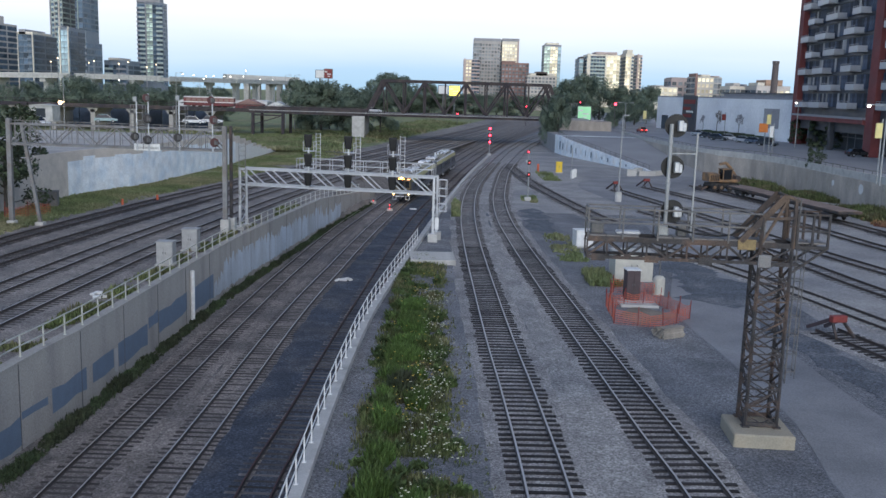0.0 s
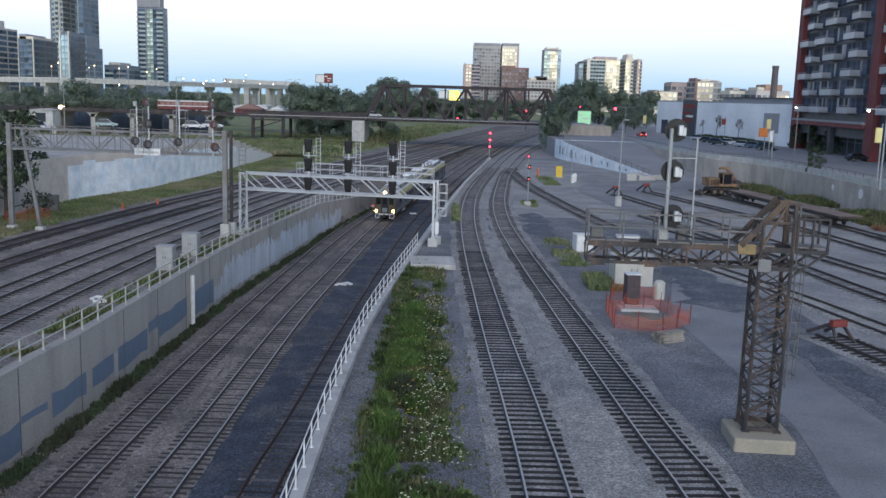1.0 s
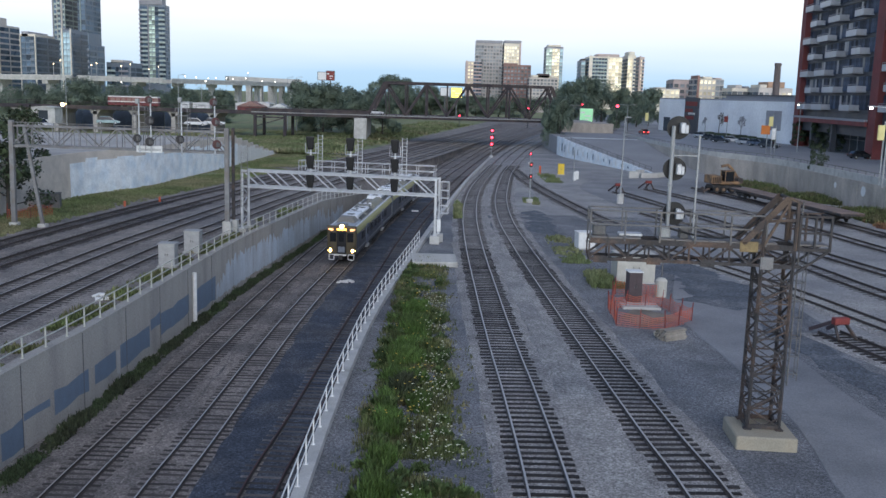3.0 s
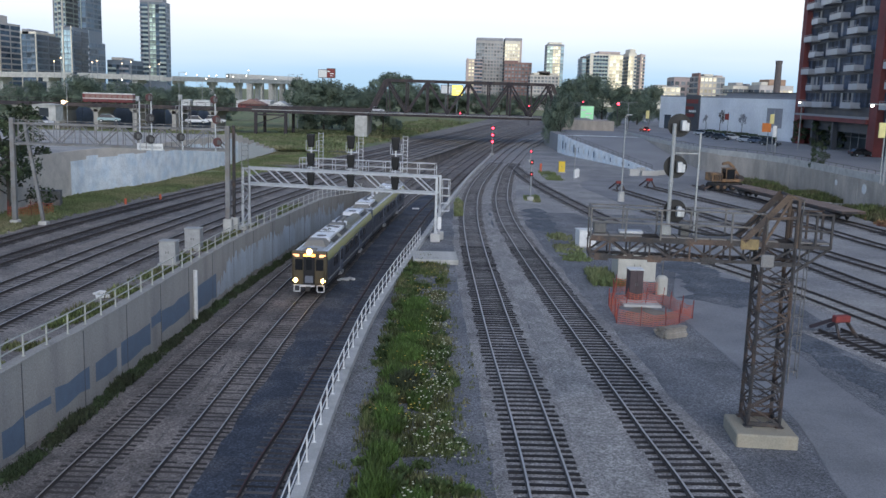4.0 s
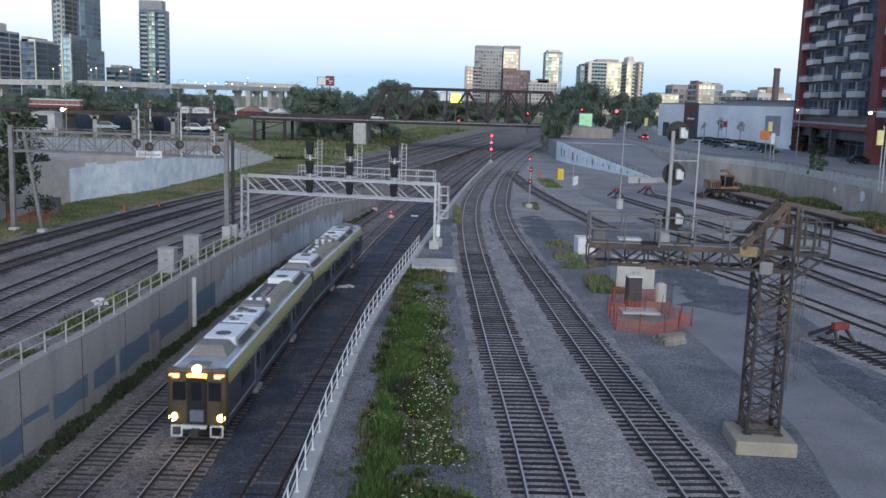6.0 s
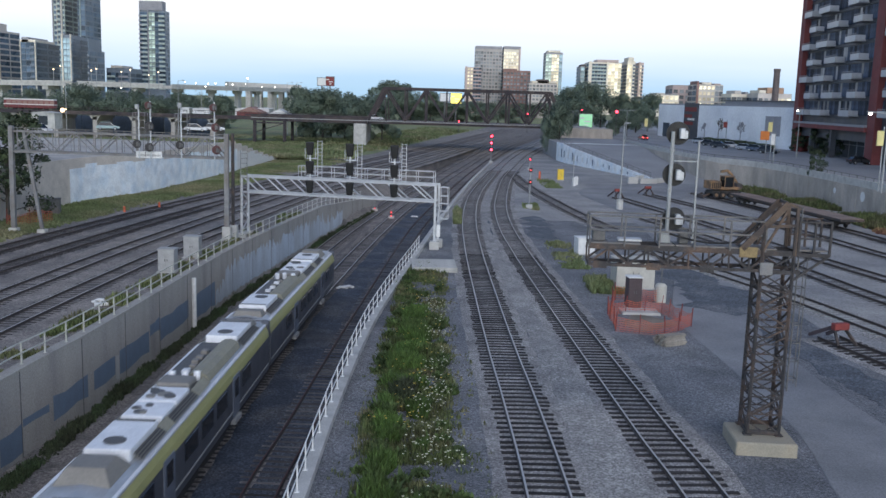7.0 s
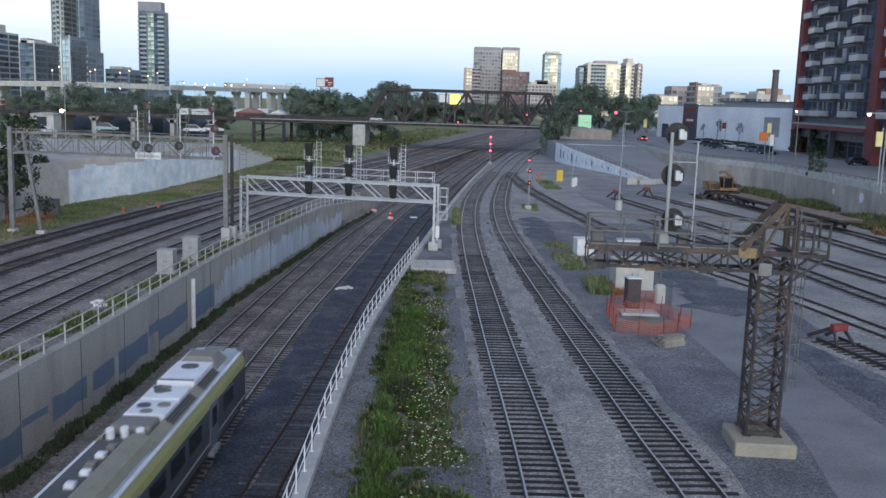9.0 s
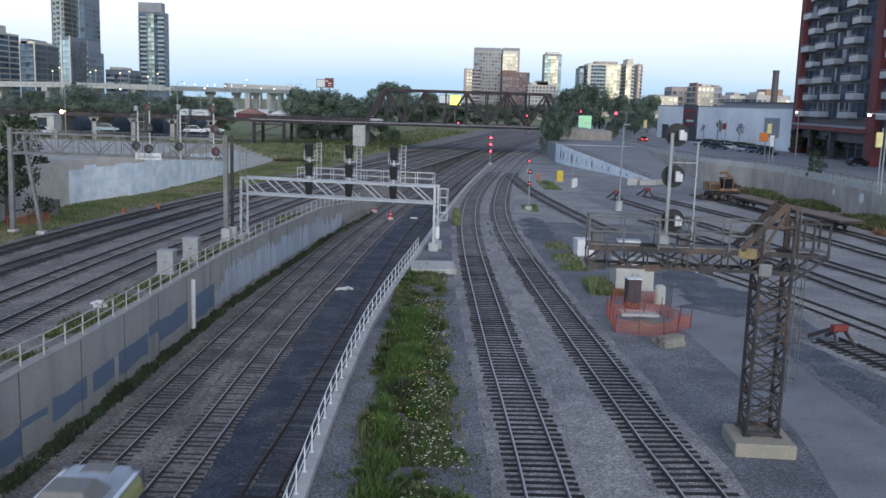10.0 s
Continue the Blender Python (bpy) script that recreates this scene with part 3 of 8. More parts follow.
def track(line, z, y0, y1, label, near, top=M_RAILTOP, gap=0.56, tie=None, bed=M_BALLAST, wobble=0.05):
    """A railway track with rails, stone bed and sleepers. near: the stretch whose sleepers are laid one by one."""
    t = thing("railway_track", label, "railway track", kind="structure")
    for s in (-1, 1):
        ob = new("rail", rail_mesh(line, z, y0, y1, s, top))
        ob.parent = t
    rng = random.Random(int(abs(line(50)) * 100))
    if bed:
        v, f = [], []
        ys = list(np.arange(y0, y1, 2.0)) + [y1]
        for y in ys:
            for o, h in ((-2.3, LOW - 0.03), (-1.5, -0.19), (0, -0.174), (1.5, -0.19), (2.3, LOW - 0.03)):
                v.append((line(y) + o + rng.uniform(-0.15, 0.15) * (abs(o) > 1), y, z(y) + h))
        for i in range(len(ys) - 1):
            for j in range(4):
                a = 5 * i + j
                f.append((a, a + 1, a + 6, a + 5))
        ob = new("ballast_bed", quads("ballast_bed", v, f, bed))
        ob.parent = t
        ob["label"] = "bed of grey ballast stone"
    far = B()
    y, made = y0 + 0.3, 0
    while y < y1:
        o = rng.uniform(-wobble, wobble) * 2
        a = -math.atan(line.slope(y)) + rng.uniform(-0.02, 0.02)
        m = Matrix.Translation((line(y) + o, y, z(y) + rng.uniform(-0.01, 0.012))) @ Matrix.Rotation(a, 4, "Z")
        if near[0] <= y <= near[1] and made < 290:
            piece("sleeper", tie or TIE, t, m)
            made += 1
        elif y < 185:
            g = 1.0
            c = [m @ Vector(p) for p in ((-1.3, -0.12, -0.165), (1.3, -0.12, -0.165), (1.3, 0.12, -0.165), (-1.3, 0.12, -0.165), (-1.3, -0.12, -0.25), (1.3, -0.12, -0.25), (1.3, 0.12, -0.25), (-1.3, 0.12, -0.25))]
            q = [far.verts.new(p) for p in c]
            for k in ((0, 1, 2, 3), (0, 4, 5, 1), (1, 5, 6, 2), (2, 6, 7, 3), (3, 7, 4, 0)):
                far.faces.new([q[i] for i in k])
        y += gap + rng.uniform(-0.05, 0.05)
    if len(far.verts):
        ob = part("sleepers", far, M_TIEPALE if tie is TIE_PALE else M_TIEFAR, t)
        ob["kind"] = "stuff"
    else:
        far.free()
    return t


track(LINE_A, zero, -30, 470, "yard track with worn bright rails on dark timber sleepers", (26, 82))
track(LINE_B, zero, -30, 470, "curved yard track with worn rails on dark timber sleepers", (26, 82))
track(LINE_C, zero, 100, 176, "rusty siding curving off into the yard drive", (100, 100), M_RAILDULL)
track(LINE_1, floor_z, -30, 470, "main track in the cut beside the retaining wall", (30, 110), tie=TIE_BURIED, bed=M_BALLASTDARK)
track(LINE_2, floor_z, -60, 470, "main track in the cut on timber sleepers", (30, 110), tie=TIE_BURIED, bed=M_BALLASTDARK)
track(LINE_3, floor_z, -30, 470, "dull unused track in the cut on dark sleepers", (30, 110), M_RAILRED, gap=0.66, tie=TIE_GREY, bed=M_BALLASTDARK)
track(LINE_U1, zero, 10, 470, "bright-railed track above the cut", (42, 110), tie=TIE_BURIED, bed=M_BALLASTUP)
track(LINE_U2, zero, 10, 470, "bright-railed track above the cut", (48, 110), tie=TIE_BURIED, bed=M_BALLASTUP)
track(LINE_U3, zero, 30, 470, "dull brown track beside the grass bank", (50, 110), M_RAILDULL, bed=M_BALLASTDARK)
track(LINE_U4, zero, 30, 470, "dull brown track along the grass bank", (60, 110), M_RAILDULL, bed=M_BALLASTDARK)
track(LINE_Y1, zero, 20, 54.5, "rusty stub track ending at a buffer stop", (20, 55), M_RAILDULL)
track(LINE_Y2, zero, 20, 86, "yard siding on pale sleepers", (20, 86), M_RAILDULL, gap=0.62, tie=TIE_PALE)
track(LINE_Y3, zero, 30, 112, "yard siding with dull rails", (30, 112), M_RAILDULL, tie=TIE_BURIED, bed=M_DIRT)
track(LINE_Y4, zero, 40, 137, "yard siding ending at a red buffer stop", (40, 137), M_RAILDULL, tie=TIE_BURIED, bed=M_DIRT)
track(LINE_Y5, zero, 50, 143, "yard siding ending at a red buffer stop", (50, 143), M_RAILDULL, tie=TIE_BURIED, bed=M_DIRT)
track(LINE_Y6, zero, 60, 148, "yard siding with a flat wagon", (60, 100), M_RAILDULL)

# ---- signal bridges ----


def lattice(bm, a, b, c, d, n, w):
    """Zigzag bars between two chords a-b and c-d in n bays."""
    a, b, c, d = (Vector(p) for p in (a, b, c, d))
    for i in range(n):
        p, q = a.lerp(b, i / n), c.lerp(d, (i + 1) / n)
        if i % 2:
            p, q = c.lerp(d, i / n), a.lerp(b, (i + 1) / n)
        beam(bm, p, q, w)


def white_gantry():
    t = thing("signal_bridge", "bright galvanised signal bridge spanning the cut", "signal bridge")
    L, R = Vector((-19.4, 88, 0)), Vector((-0.9, 84.2, 0))
    d = (R - L).normalized()
    n = Vector((-d.y, d.x, 0))  # away from the camera
    wide = 1.5
    lo, hi = 4.15, 5.65
    for k in (0, 1):
        o = n * (k * wide)
        for z in (lo, hi):
            bm = B()
            beam(bm, L + o + Vector((0, 0, z)), R + o + Vector((0, 0, z)), 0.17)
            part("chord", bm, M_GALV, t)
        for i in range(8):
            p = (L + o).lerp(R + o, (i + 0.05) / 8)
            q = (L + o).lerp(R + o, (i + 0.8) / 8)
            bm = B()
            beam(bm, p + Vector((0, 0, hi)), q + Vector((0, 0, lo)), 0.11)
            part("diagonal", bm, M_GALV, t)
    for z in (lo, hi):
        for i in range(12):
            bm = B()
            a, b = (0, wide) if i % 2 else (wide, 0)
            beam(bm, L.lerp(R, i / 12) + n * a + Vector((0, 0, z)), L.lerp(R, (i + 1) / 12) + n * b + Vector((0, 0, z)), 0.07)
            part("cross_brace", bm, M_GALV, t)
    for base, z0 in ((L, 0.15), (R, 0.5)):
        for k in (0, 1):
            bm = B()
            p = base + n * (k * wide)
            beam(bm, p + Vector((0, 0, z0)), p + Vector((0, 0, hi + 0.1)), 0.22)
            box(bm, p + Vector((0, 0, z0 + 0.03)), (0.45, 0.45, 0.06))
            part("leg", bm, M_GALV, t)
        bm = B()
        lattice(bm, base + Vector((0, 0, z0 + 0.3)), base + Vector((0, 0, lo)), base + n * wide + Vector((0, 0, z0 + 0.3)), base + n * wide + Vector((0, 0, lo)), 4, 0.08)
        part("leg_bracing", bm, M_GALV, t)
        for k in (0, 1):
            bm = B()
            p = base + n * (k * wide)
            box(bm, p + Vector((0, 0, z0 - 0.35)), (0.9, 0.9, 0.75))
            bevelled(bm, 0.04)
            part("footing", bm, M_CONCPALE, t, "pale concrete footing")
    # ladder cage on the outer leg
    bm = B()
    p = R + d * 0.75 + n * 0.4
    for a in (-0.35, 0.35):
        for b in (-0.3, 0.3):
            beam(bm, p + d * a + n * b + Vector((0, 0, 2.6)), p + d * a + n * b + Vector((0, 0, 5.5)), 0.05)
    for z in (2.6, 3.3, 4.0, 4.7, 5.5):
        for a in (-0.35, 0.35):
            beam(bm, p + d * a - n * 0.3 + Vector((0, 0, z)), p + d * a + n * 0.3 + Vector((0, 0, z)), 0.06)
        for b in (-0.3, 0.3):
            beam(bm, p - d * 0.35 + n * b + Vector((0, 0, z)), p + d * 0.35 + n * b + Vector((0, 0, z)), 0.06)
    part("ladder_cage", bm, M_GALV, t)
    bm = B()
    box(bm, R + d * 0.35 + Vector((0, 0, 1.5)), (0.35, 0.3, 1.1))
    bevelled(bm, 0.02)
    part("junction_box", bm, M_WHITEPAINT, t)
    # walkway behind with its rails
    a, b = L.lerp(R, 0.27) + n * (wide + 0.5), L.lerp(R, 0.97) + n * (wide + 0.5)
    bm = B()
    beam(bm, a + Vector((0, 0, hi)), b + Vector((0, 0, hi)), 0.9, 0.06)
    part("walkway", bm, M_GALVDULL, t)
    for o in (-0.42, 0.42):
        for h in (0.55, 1.1):
            bm = B()
            beam(bm, a + n * o + Vector((0, 0, hi + h)), b + n * o + Vector((0, 0, hi + h)), 0.05)
            part("guard_rail", bm, M_GALV, t)
        for i in range(9):
            bm = B()
            p = a.lerp(b, i / 8) + n * o
            beam(bm, p + Vector((0, 0, hi)), p + Vector((0, 0, hi + 1.1)), 0.05)
            part("guard_post", bm, M_GALV, t)
    # three signal masts
    for f in (0.368, 0.573, 0.797):
        c = L.lerp(R, f) - n * 0.25
        bm = B()
        beam(bm, c + Vector((0, 0, lo - 0.1)), c + Vector((0, 0, 9.1)), 0.14)
        part("signal_mast", bm, M_GALV, t)
        for z in (5.0, 6.8, 8.55):
            bm = B()
            g = box(bm, c - n * 0.12 + Vector((0, 0, z)), (0.8, 0.34, 1.22))
            for q in g:
                if q.co.z < z:
                    q.co.x = c.x + (q.co.x - c.x) * 0.68
                else:
                    q.co.y -= 0.12
            bevelled(bm, 0.1, 2)
            head = part("signal_head", bm, M_BLACK, t, "black signal head seen from behind")
            bm = B()
            for k in (-0.4, 0, 0.4):
                rod(bm, c + n * 0.02 + Vector((0, 0, z + k)), c + n * 0.34 + Vector((0, 0, z + k - 0.03)), 0.15, 8)
            part("hood", bm, M_BLACK, head)
        for z in (6.0, 7.6):
            bm = B()
            box(bm, c + n * 0.35 + Vector((0, 0, z)), (0.95, 0.8, 0.05))
            plat = part("platform", bm, M_GALV, t)
            for s in (-0.5, 0.5):
                bm = B()
                for h in (0.5, 0.9):
                    beam(bm, c + d * s + n * -0.05 + Vector((0, 0, z + h)), c + d * s + n * 0.75 + Vector((0, 0, z + h)), 0.05)
                for o in (-0.02, 0.72):
                    beam(bm, c + d * s + n * o + Vector((0, 0, z)), c + d * s + n * o + Vector((0, 0, z + 0.92)), 0.05)
                part("hoop_rail", bm, M_GALV, plat)
        bm = B()
        p = c + d * 0.75 + n * 0.5
        for s in (-0.22, 0.22):
            beam(bm, p + d * s + Vector((0, 0, 5.7)), p + d * s + Vector((0, 0, 9.3)), 0.05)
        for z in np.arange(5.9, 9.3, 0.33):
            beam(bm, p - d * 0.22 + Vector((0, 0, z)), p + d * 0.22 + Vector((0, 0, z)), 0.035)
        part("ladder", bm, M_GALV, t)


white_gantry()


def disc_signal(t, c, r, face=1, m=M_BLACK, steel=M_DARKSTEEL):
    """A round signal target with its lamp case on the side of the camera."""
    bm = B()
    rod(bm, c + Vector((0, 0.02, 0)), c + Vector((0, 0.07, 0)), r, 28)
    disc = part("signal_disc", bm, m, t, "round black signal target")
    bm = B()
    box(bm, c + Vector((0.12, -0.14, 0.0)), (0.2, 0.28, 0.42))
    box(bm, c + Vector((0.28, -0.1, -0.05)), (0.14, 0.2, 0.34))
    bevelled(bm, 0.03)
    part("lamp_case", bm, steel, disc, "grey lamp case")


def dark_gantry():
    t = thing("signal_bridge", "old dull grey lattice signal bridge over the upper tracks", "signal bridge")
    L, R = Vector((-40.8, 87, 0)), Vector((-20.4, 85.6, 0))
    d = (R - L).normalized()
    n = Vector((-d.y, d.x, 0))
    lo, hi = 7.4, 9.3
    for k in (0, 1):
        o = n * (k * 1.2)
        for z in (lo, hi):
            bm = B()
            beam(bm, L + o + Vector((0, 0, z)), R + o + Vector((0, 0, z)), 0.16)
            part("chord", bm, M_GANTRY, t)
        bm = B()
        for i in range(10):
            p, q = (L + o).lerp(R + o, i / 10), (L + o).lerp(R + o, (i + 1) / 10)
            a, b = ((lo, hi), (hi, lo))[i % 2]
            beam(bm, p + Vector((0, 0, a)), q + Vector((0, 0, b)), 0.09)
            beam(bm, p + Vector((0, 0, lo)), p + Vector((0, 0, hi)), 0.07)
        part("lattice", bm, M_GANTRY, t)
    bm = B()
    beam(bm, L + n * 0.6 + Vector((0, 0, lo + 0.12)), R + n * 0.6 + Vector((0, 0, lo + 0.12)), 1.0, 0.05)
    part("walkway", bm, M_GANTRY, t)
    for z in (hi + 0.32,):
        bm = B()
        beam(bm, L + Vector((0, 0, z)), R + Vector((0, 0, z)), 0.05)
        part("guard_rail", bm, M_GANTRY, t)
    for i in range(29):
        bm = B()
        p = L.lerp(R, i / 28)
        beam(bm, p + Vector((0, 0, lo)), p + Vector((0, 0, hi + 0.32)), 0.045)
        part("guard_post", bm, M_GANTRY, t)
    # solid portal legs
    for k, w in ((0, 0.4), (1, 0.26)):
        bm = B()
        p = R + n * (k * 1.2) + d * (0.15 + 0.22 * k)
        beam(bm, p + Vector((0, 0, 0.9)), p + Vector((0, 0, hi + 0.4)), w, w)
        part("leg", bm, M_RUST if k else M_GANTRY, t)
        bm = B()
        box(bm, p + Vector((0, 0, 0.4)), (0.8, 0.8, 1.4))
        bevelled(bm, 0.04)
        part("footing", bm, M_CONCPALE, t)
    bm = B()
    p = R + d * 1.6 + n * 0.6
    for s in (-0.3, 0.3):
        beam(bm, p + d * s + Vector((0, 0, 2.4)), p + d * s + Vector((0, 0, 8.2)), 0.05)
    for z in np.arange(2.5, 8.2, 0.45):
        beam(bm, p - d * 0.3 + Vector((0, 0, z)), p + d * 0.3 + Vector((0, 0, z)), 0.04)
    part("ladder", bm, M_GANTRY, t)
    bm = B()
    beam(bm, L + Vector((0, 0, 0)), L + Vector((0.1, 0, hi + 0.5)), 0.42, 0.4)
    part("leg", bm, M_GANTRY, t)
    bm = B()
    beam(bm, L + Vector((2.6, 0.2, 0)), L + Vector((1.2, 0.2, hi)), 0.28)
    part("leg", bm, M_GANTRY, t)
    for o in ((0, 0, 0.2), (2.6, 0.2, 0.1)):
        bm = B()
        box(bm, L + Vector(o) - Vector((0, 0, 0.25)), (0.8, 0.8, 0.5))
        bevelled(bm, 0.05)
        part("footing", bm, M_CONCPALE, t)
    # masts with targets
    for x, top, discs in ((-28.25, 12.02, ((-28.40, 8.54, 0.43, 0),)),
                          (-24.37, 12.24, ((-24.47, 8.55, 0.43, 0),)),
                          (-27.18, 12.46, ((-27.27, 8.26, 0.45, 0), (-27.23, 10.16, 0.46, 0), (-27.30, 12.05, 0.38, 1))),
                          (-21.32, 12.53, ((-21.11, 8.19, 0.45, 1), (-21.20, 10.24, 0.42, 1), (-21.39, 12.02, 0.38, 1)))):
        bm = B()
        rod(bm, (x, 85.5, lo - 0.2), (x, 85.5, top), 0.07, 8)
        part("signal_mast", bm, M_GALV, t)
        if len(discs) == 1:
            bm = B()
            box(bm, (x - 0.08, 85.35, top - 0.1), (0.34, 0.3, 0.46))
            bevelled(bm, 0.04)
            part("lamp_box", bm, M_GALVDULL, t, "pale lamp box on a mast")
            bm = B()
            for a in (-0.55, 0.55):
                for o in (0.0, 0.9):
                    beam(bm, (x + a, 85.5 + o, lo), (x + a, 85.5 + o, hi + 2.1), 0.05)
            for z in (hi + 0.7, hi + 1.4, hi + 2.1):
                for o in (0.0, 0.9):
                    beam(bm, (x - 0.55, 85.5 + o, z), (x + 0.55, 85.5 + o, z), 0.05)
                for a in (-0.55, 0.55):
                    beam(bm, (x + a, 85.5, z), (x + a, 86.4, z), 0.05)
            part("mast_cage", bm, M_GANTRY, t, "grey bar cage round a mast")
        for u, z, r, red in discs:
            disc_signal(t, Vector((u, 85.3, z)), r * 0.92, m=M_DISCRED if red else M_DISCGREY)
    bm = B()
    c = L.lerp(R, 0.69) - n * 0.25
    beam(bm, c - d * 1.95 + Vector((0, 0, 7.55)), c + d * 0.5 + Vector((0, 0, 7.55)), 0.06, 0.62)
    part("sign_board", bm, M_WHITEPAINT, t, "blank white board")
    bm = B()
    for i in range(16):
        x = -1.75 + i * 0.135
        beam(bm, c + d * x - n * 0.035 + Vector((0, 0, 7.5)), c + d * (x + 0.09) - n * 0.035 + Vector((0, 0, 7.5)), 0.012, 0.2)
    part("lettering", bm, M_GREYBOX, t)


dark_gantry()


def signal_tower():
    """Rusty lattice tower with a cantilevered walkway and a mast of three round signals."""
    t = thing("signal_tower", "rusted lattice signal tower with cantilevered walkway", "signal tower")
    cx, cy, h = 13.15, 36.55, 0.62
    turn = Matrix.Rotation(radians(-4), 4, "Z")
    O = Matrix.Translation((cx, cy, 0)) @ turn

    def W(x, y, z):
        return O @ Vector((x, y, z))
    bm = B()
    box(bm, (-0.05, -0.38, 0.02), (2.4, 2.4, 0.62))
    bmesh.ops.transform(bm, matrix=O, verts=bm.verts)
    bevelled(bm, 0.05)
    part("footing", bm, M_FOOT, t, "tan concrete footing")
    z0, z1 = 0.33, 7.7
    corners = [(-h, -h), (h, -h), (h, h), (-h, h)]
    for x, y in corners:
        bm = B()
        beam(bm, W(x, y, z0), W(x * 0.97, y * 0.97, z1 + 1.2), 0.11)
        box(bm, W(x, y, z0 + 0.03), (0.3, 0.3, 0.06))
        part("corner_post", bm, M_RUST, t)
    for (xa, ya), (xb, yb) in zip(corners, corners[1:] + corners[:1]):
        n = 10
        for i in range(n):
            a, b = z0 + 0.15 + (z1 - z0 - 0.15) * i / n, z0 + 0.15 + (z1 - z0 - 0.15) * (i + 1) / n
            m = Vector(((xa + xb) / 2, (ya + yb) / 2, 0))
            p, q = ((xa, ya), (xb, yb)) if i % 2 else ((xb, yb), (xa, ya))
            for e, g, w in ((W(*p, a), W(*q, b), 0.065), (W(xa, ya, b), W(xb, yb, b), 0.05), (W(m.x, m.y, a), W(xa, ya, (a + b) / 2), 0.04), (W(m.x, m.y, a), W(xb, yb, (a + b) / 2), 0.04)):
                bm = B()
                beam(bm, e, g, w)
                part("lacing_bar", bm, M_RUST, t)
        bm = B()
        beam(bm, W(xa, ya, z0 + 0.12), W(xb, yb, z0 + 0.12), 0.1, 0.16)
        part("base_tie", bm, M_RUST, t)
    # ladder on the outer side
    bm = B()
    for y in (-0.25, 0.2):
        beam(bm, W(h + 0.28, y, 2.1), W(h + 0.28, y, 9.6), 0.045)
    for z in np.arange(2.2, 9.5, 0.3):
        beam(bm, W(h + 0.28, -0.25, z), W(h + 0.28, 0.2, z), 0.03)
    for z in np.arange(2.6, 8, 0.75):
        for a, b in (((h + 0.28, -0.3), (h + 0.65, -0.2)), ((h + 0.65, -0.2), (h + 0.65, 0.2)), ((h + 0.65, 0.2), (h + 0.28, 0.25))):
            beam(bm, W(*a, z), W(*b, z), 0.035)
    for y in (-0.2, 0.2):
        beam(bm, W(h + 0.65, y, 2.3), W(h + 0.65, y, 8.0), 0.03)
    part("ladder", bm, M_DARKSTEEL, t)
    # cantilever beam
    x0, x1 = -7.35, -0.3
    for y in (-0.55, 0.55):
        for z, w in ((7.05, 0.12), (7.78, 0.2)):
            bm = B()
            beam(bm, W(x0, y, z), W(x1 + 1.2, y, z), 0.12, w)
            part("chord", bm, M_RUST, t)
        for i in range(9):
            a, b = x0 + (x1 - x0) * i / 9, x0 + (x1 - x0) * (i + 1) / 9
            za, zb = ((7.1, 7.7), (7.7, 7.1))[i % 2]
            bm = B()
            beam(bm, W(a, y, za), W(b, y, zb), 0.075)
            beam(bm, W(a, y, 7.05), W(a, y, 7.75), 0.06)
            part("lacing_bar", bm, M_RUST, t)
    for i in range(8):
        a, b = x0 + (x1 - x0) * i / 8, x0 + (x1 - x0) * (i + 1) / 8
        bm = B()
        beam(bm, W(a, -0.55, 7.05), W(b, 0.55, 7.05), 0.05)
        beam(bm, W(a, -0.55, 7.05), W(a, 0.55, 7.05), 0.06)
        part("bottom_brace", bm, M_RUST, t)
    for x in (-7.1, -5.0, -2.9):
        bm = B()
        box(bm, (x + 0.2, -0.62, 7.05), (0.55, 0.04, 0.28))
        bmesh.ops.transform(bm, matrix=O, verts=bm.verts)
        part("gusset_plate", bm, M_RUST, t)
    for c, s in (((-1.15, -0.63, 7.78), (0.7, 0.04, 0.42)), ((-0.42, -0.66, 7.15), (0.5, 0.04, 0.5))):
        bm = B()
        box(bm, c, s)
        bmesh.ops.transform(bm, matrix=O, verts=bm.verts)
        bevelled(bm, 0.01)
        part("gusset_plate", bm, M_MUSTARD if c[2] > 7.5 else M_GANTRY, t, "mustard rusty gusset plate" if c[2] > 7.5 else "")
    # deck planks
    k = 0
    x = x0 + 0.1
    rng = random.Random(3)
    bm = B()
    box(bm, (0, 0, 0), (0.62, 1.05, 0.05))
    plank = mesh_of("deck_plank", bm, M_GANTRY)
    while x < 1.9:
        if rng.random() > 0.12 and not (-0.5 < x < 0.5):
            piece("deck_plank", plank, t, O @ Matrix.Translation((x + 0.3, 0, 7.91)) @ Matrix.Rotation(rng.uniform(-0.02, 0.02), 4, "Z"))
        x += 0.66
    # guard rails
    for y in (-0.6, 0.6):
        for z in (8.45, 9.0):
            bm = B()
            beam(bm, W(x0, y, z), W(x1 - 0.2, y, z), 0.06)
            part("guard_rail", bm, M_DARKSTEEL, t)
        for x in np.linspace(x0, x1 - 0.2, 6):
            bm = B()
            beam(bm, W(x, y, 7.8), W(x, y, 9.0), 0.06)
            part("guard_post", bm, M_DARKSTEEL, t)
    for z in (8.45, 9.0):
        bm = B()
        beam(bm, W(x0, -0.6, z), W(x0, 0.6, z), 0.06)
        part("guard_rail", bm, M_DARKSTEEL, t)
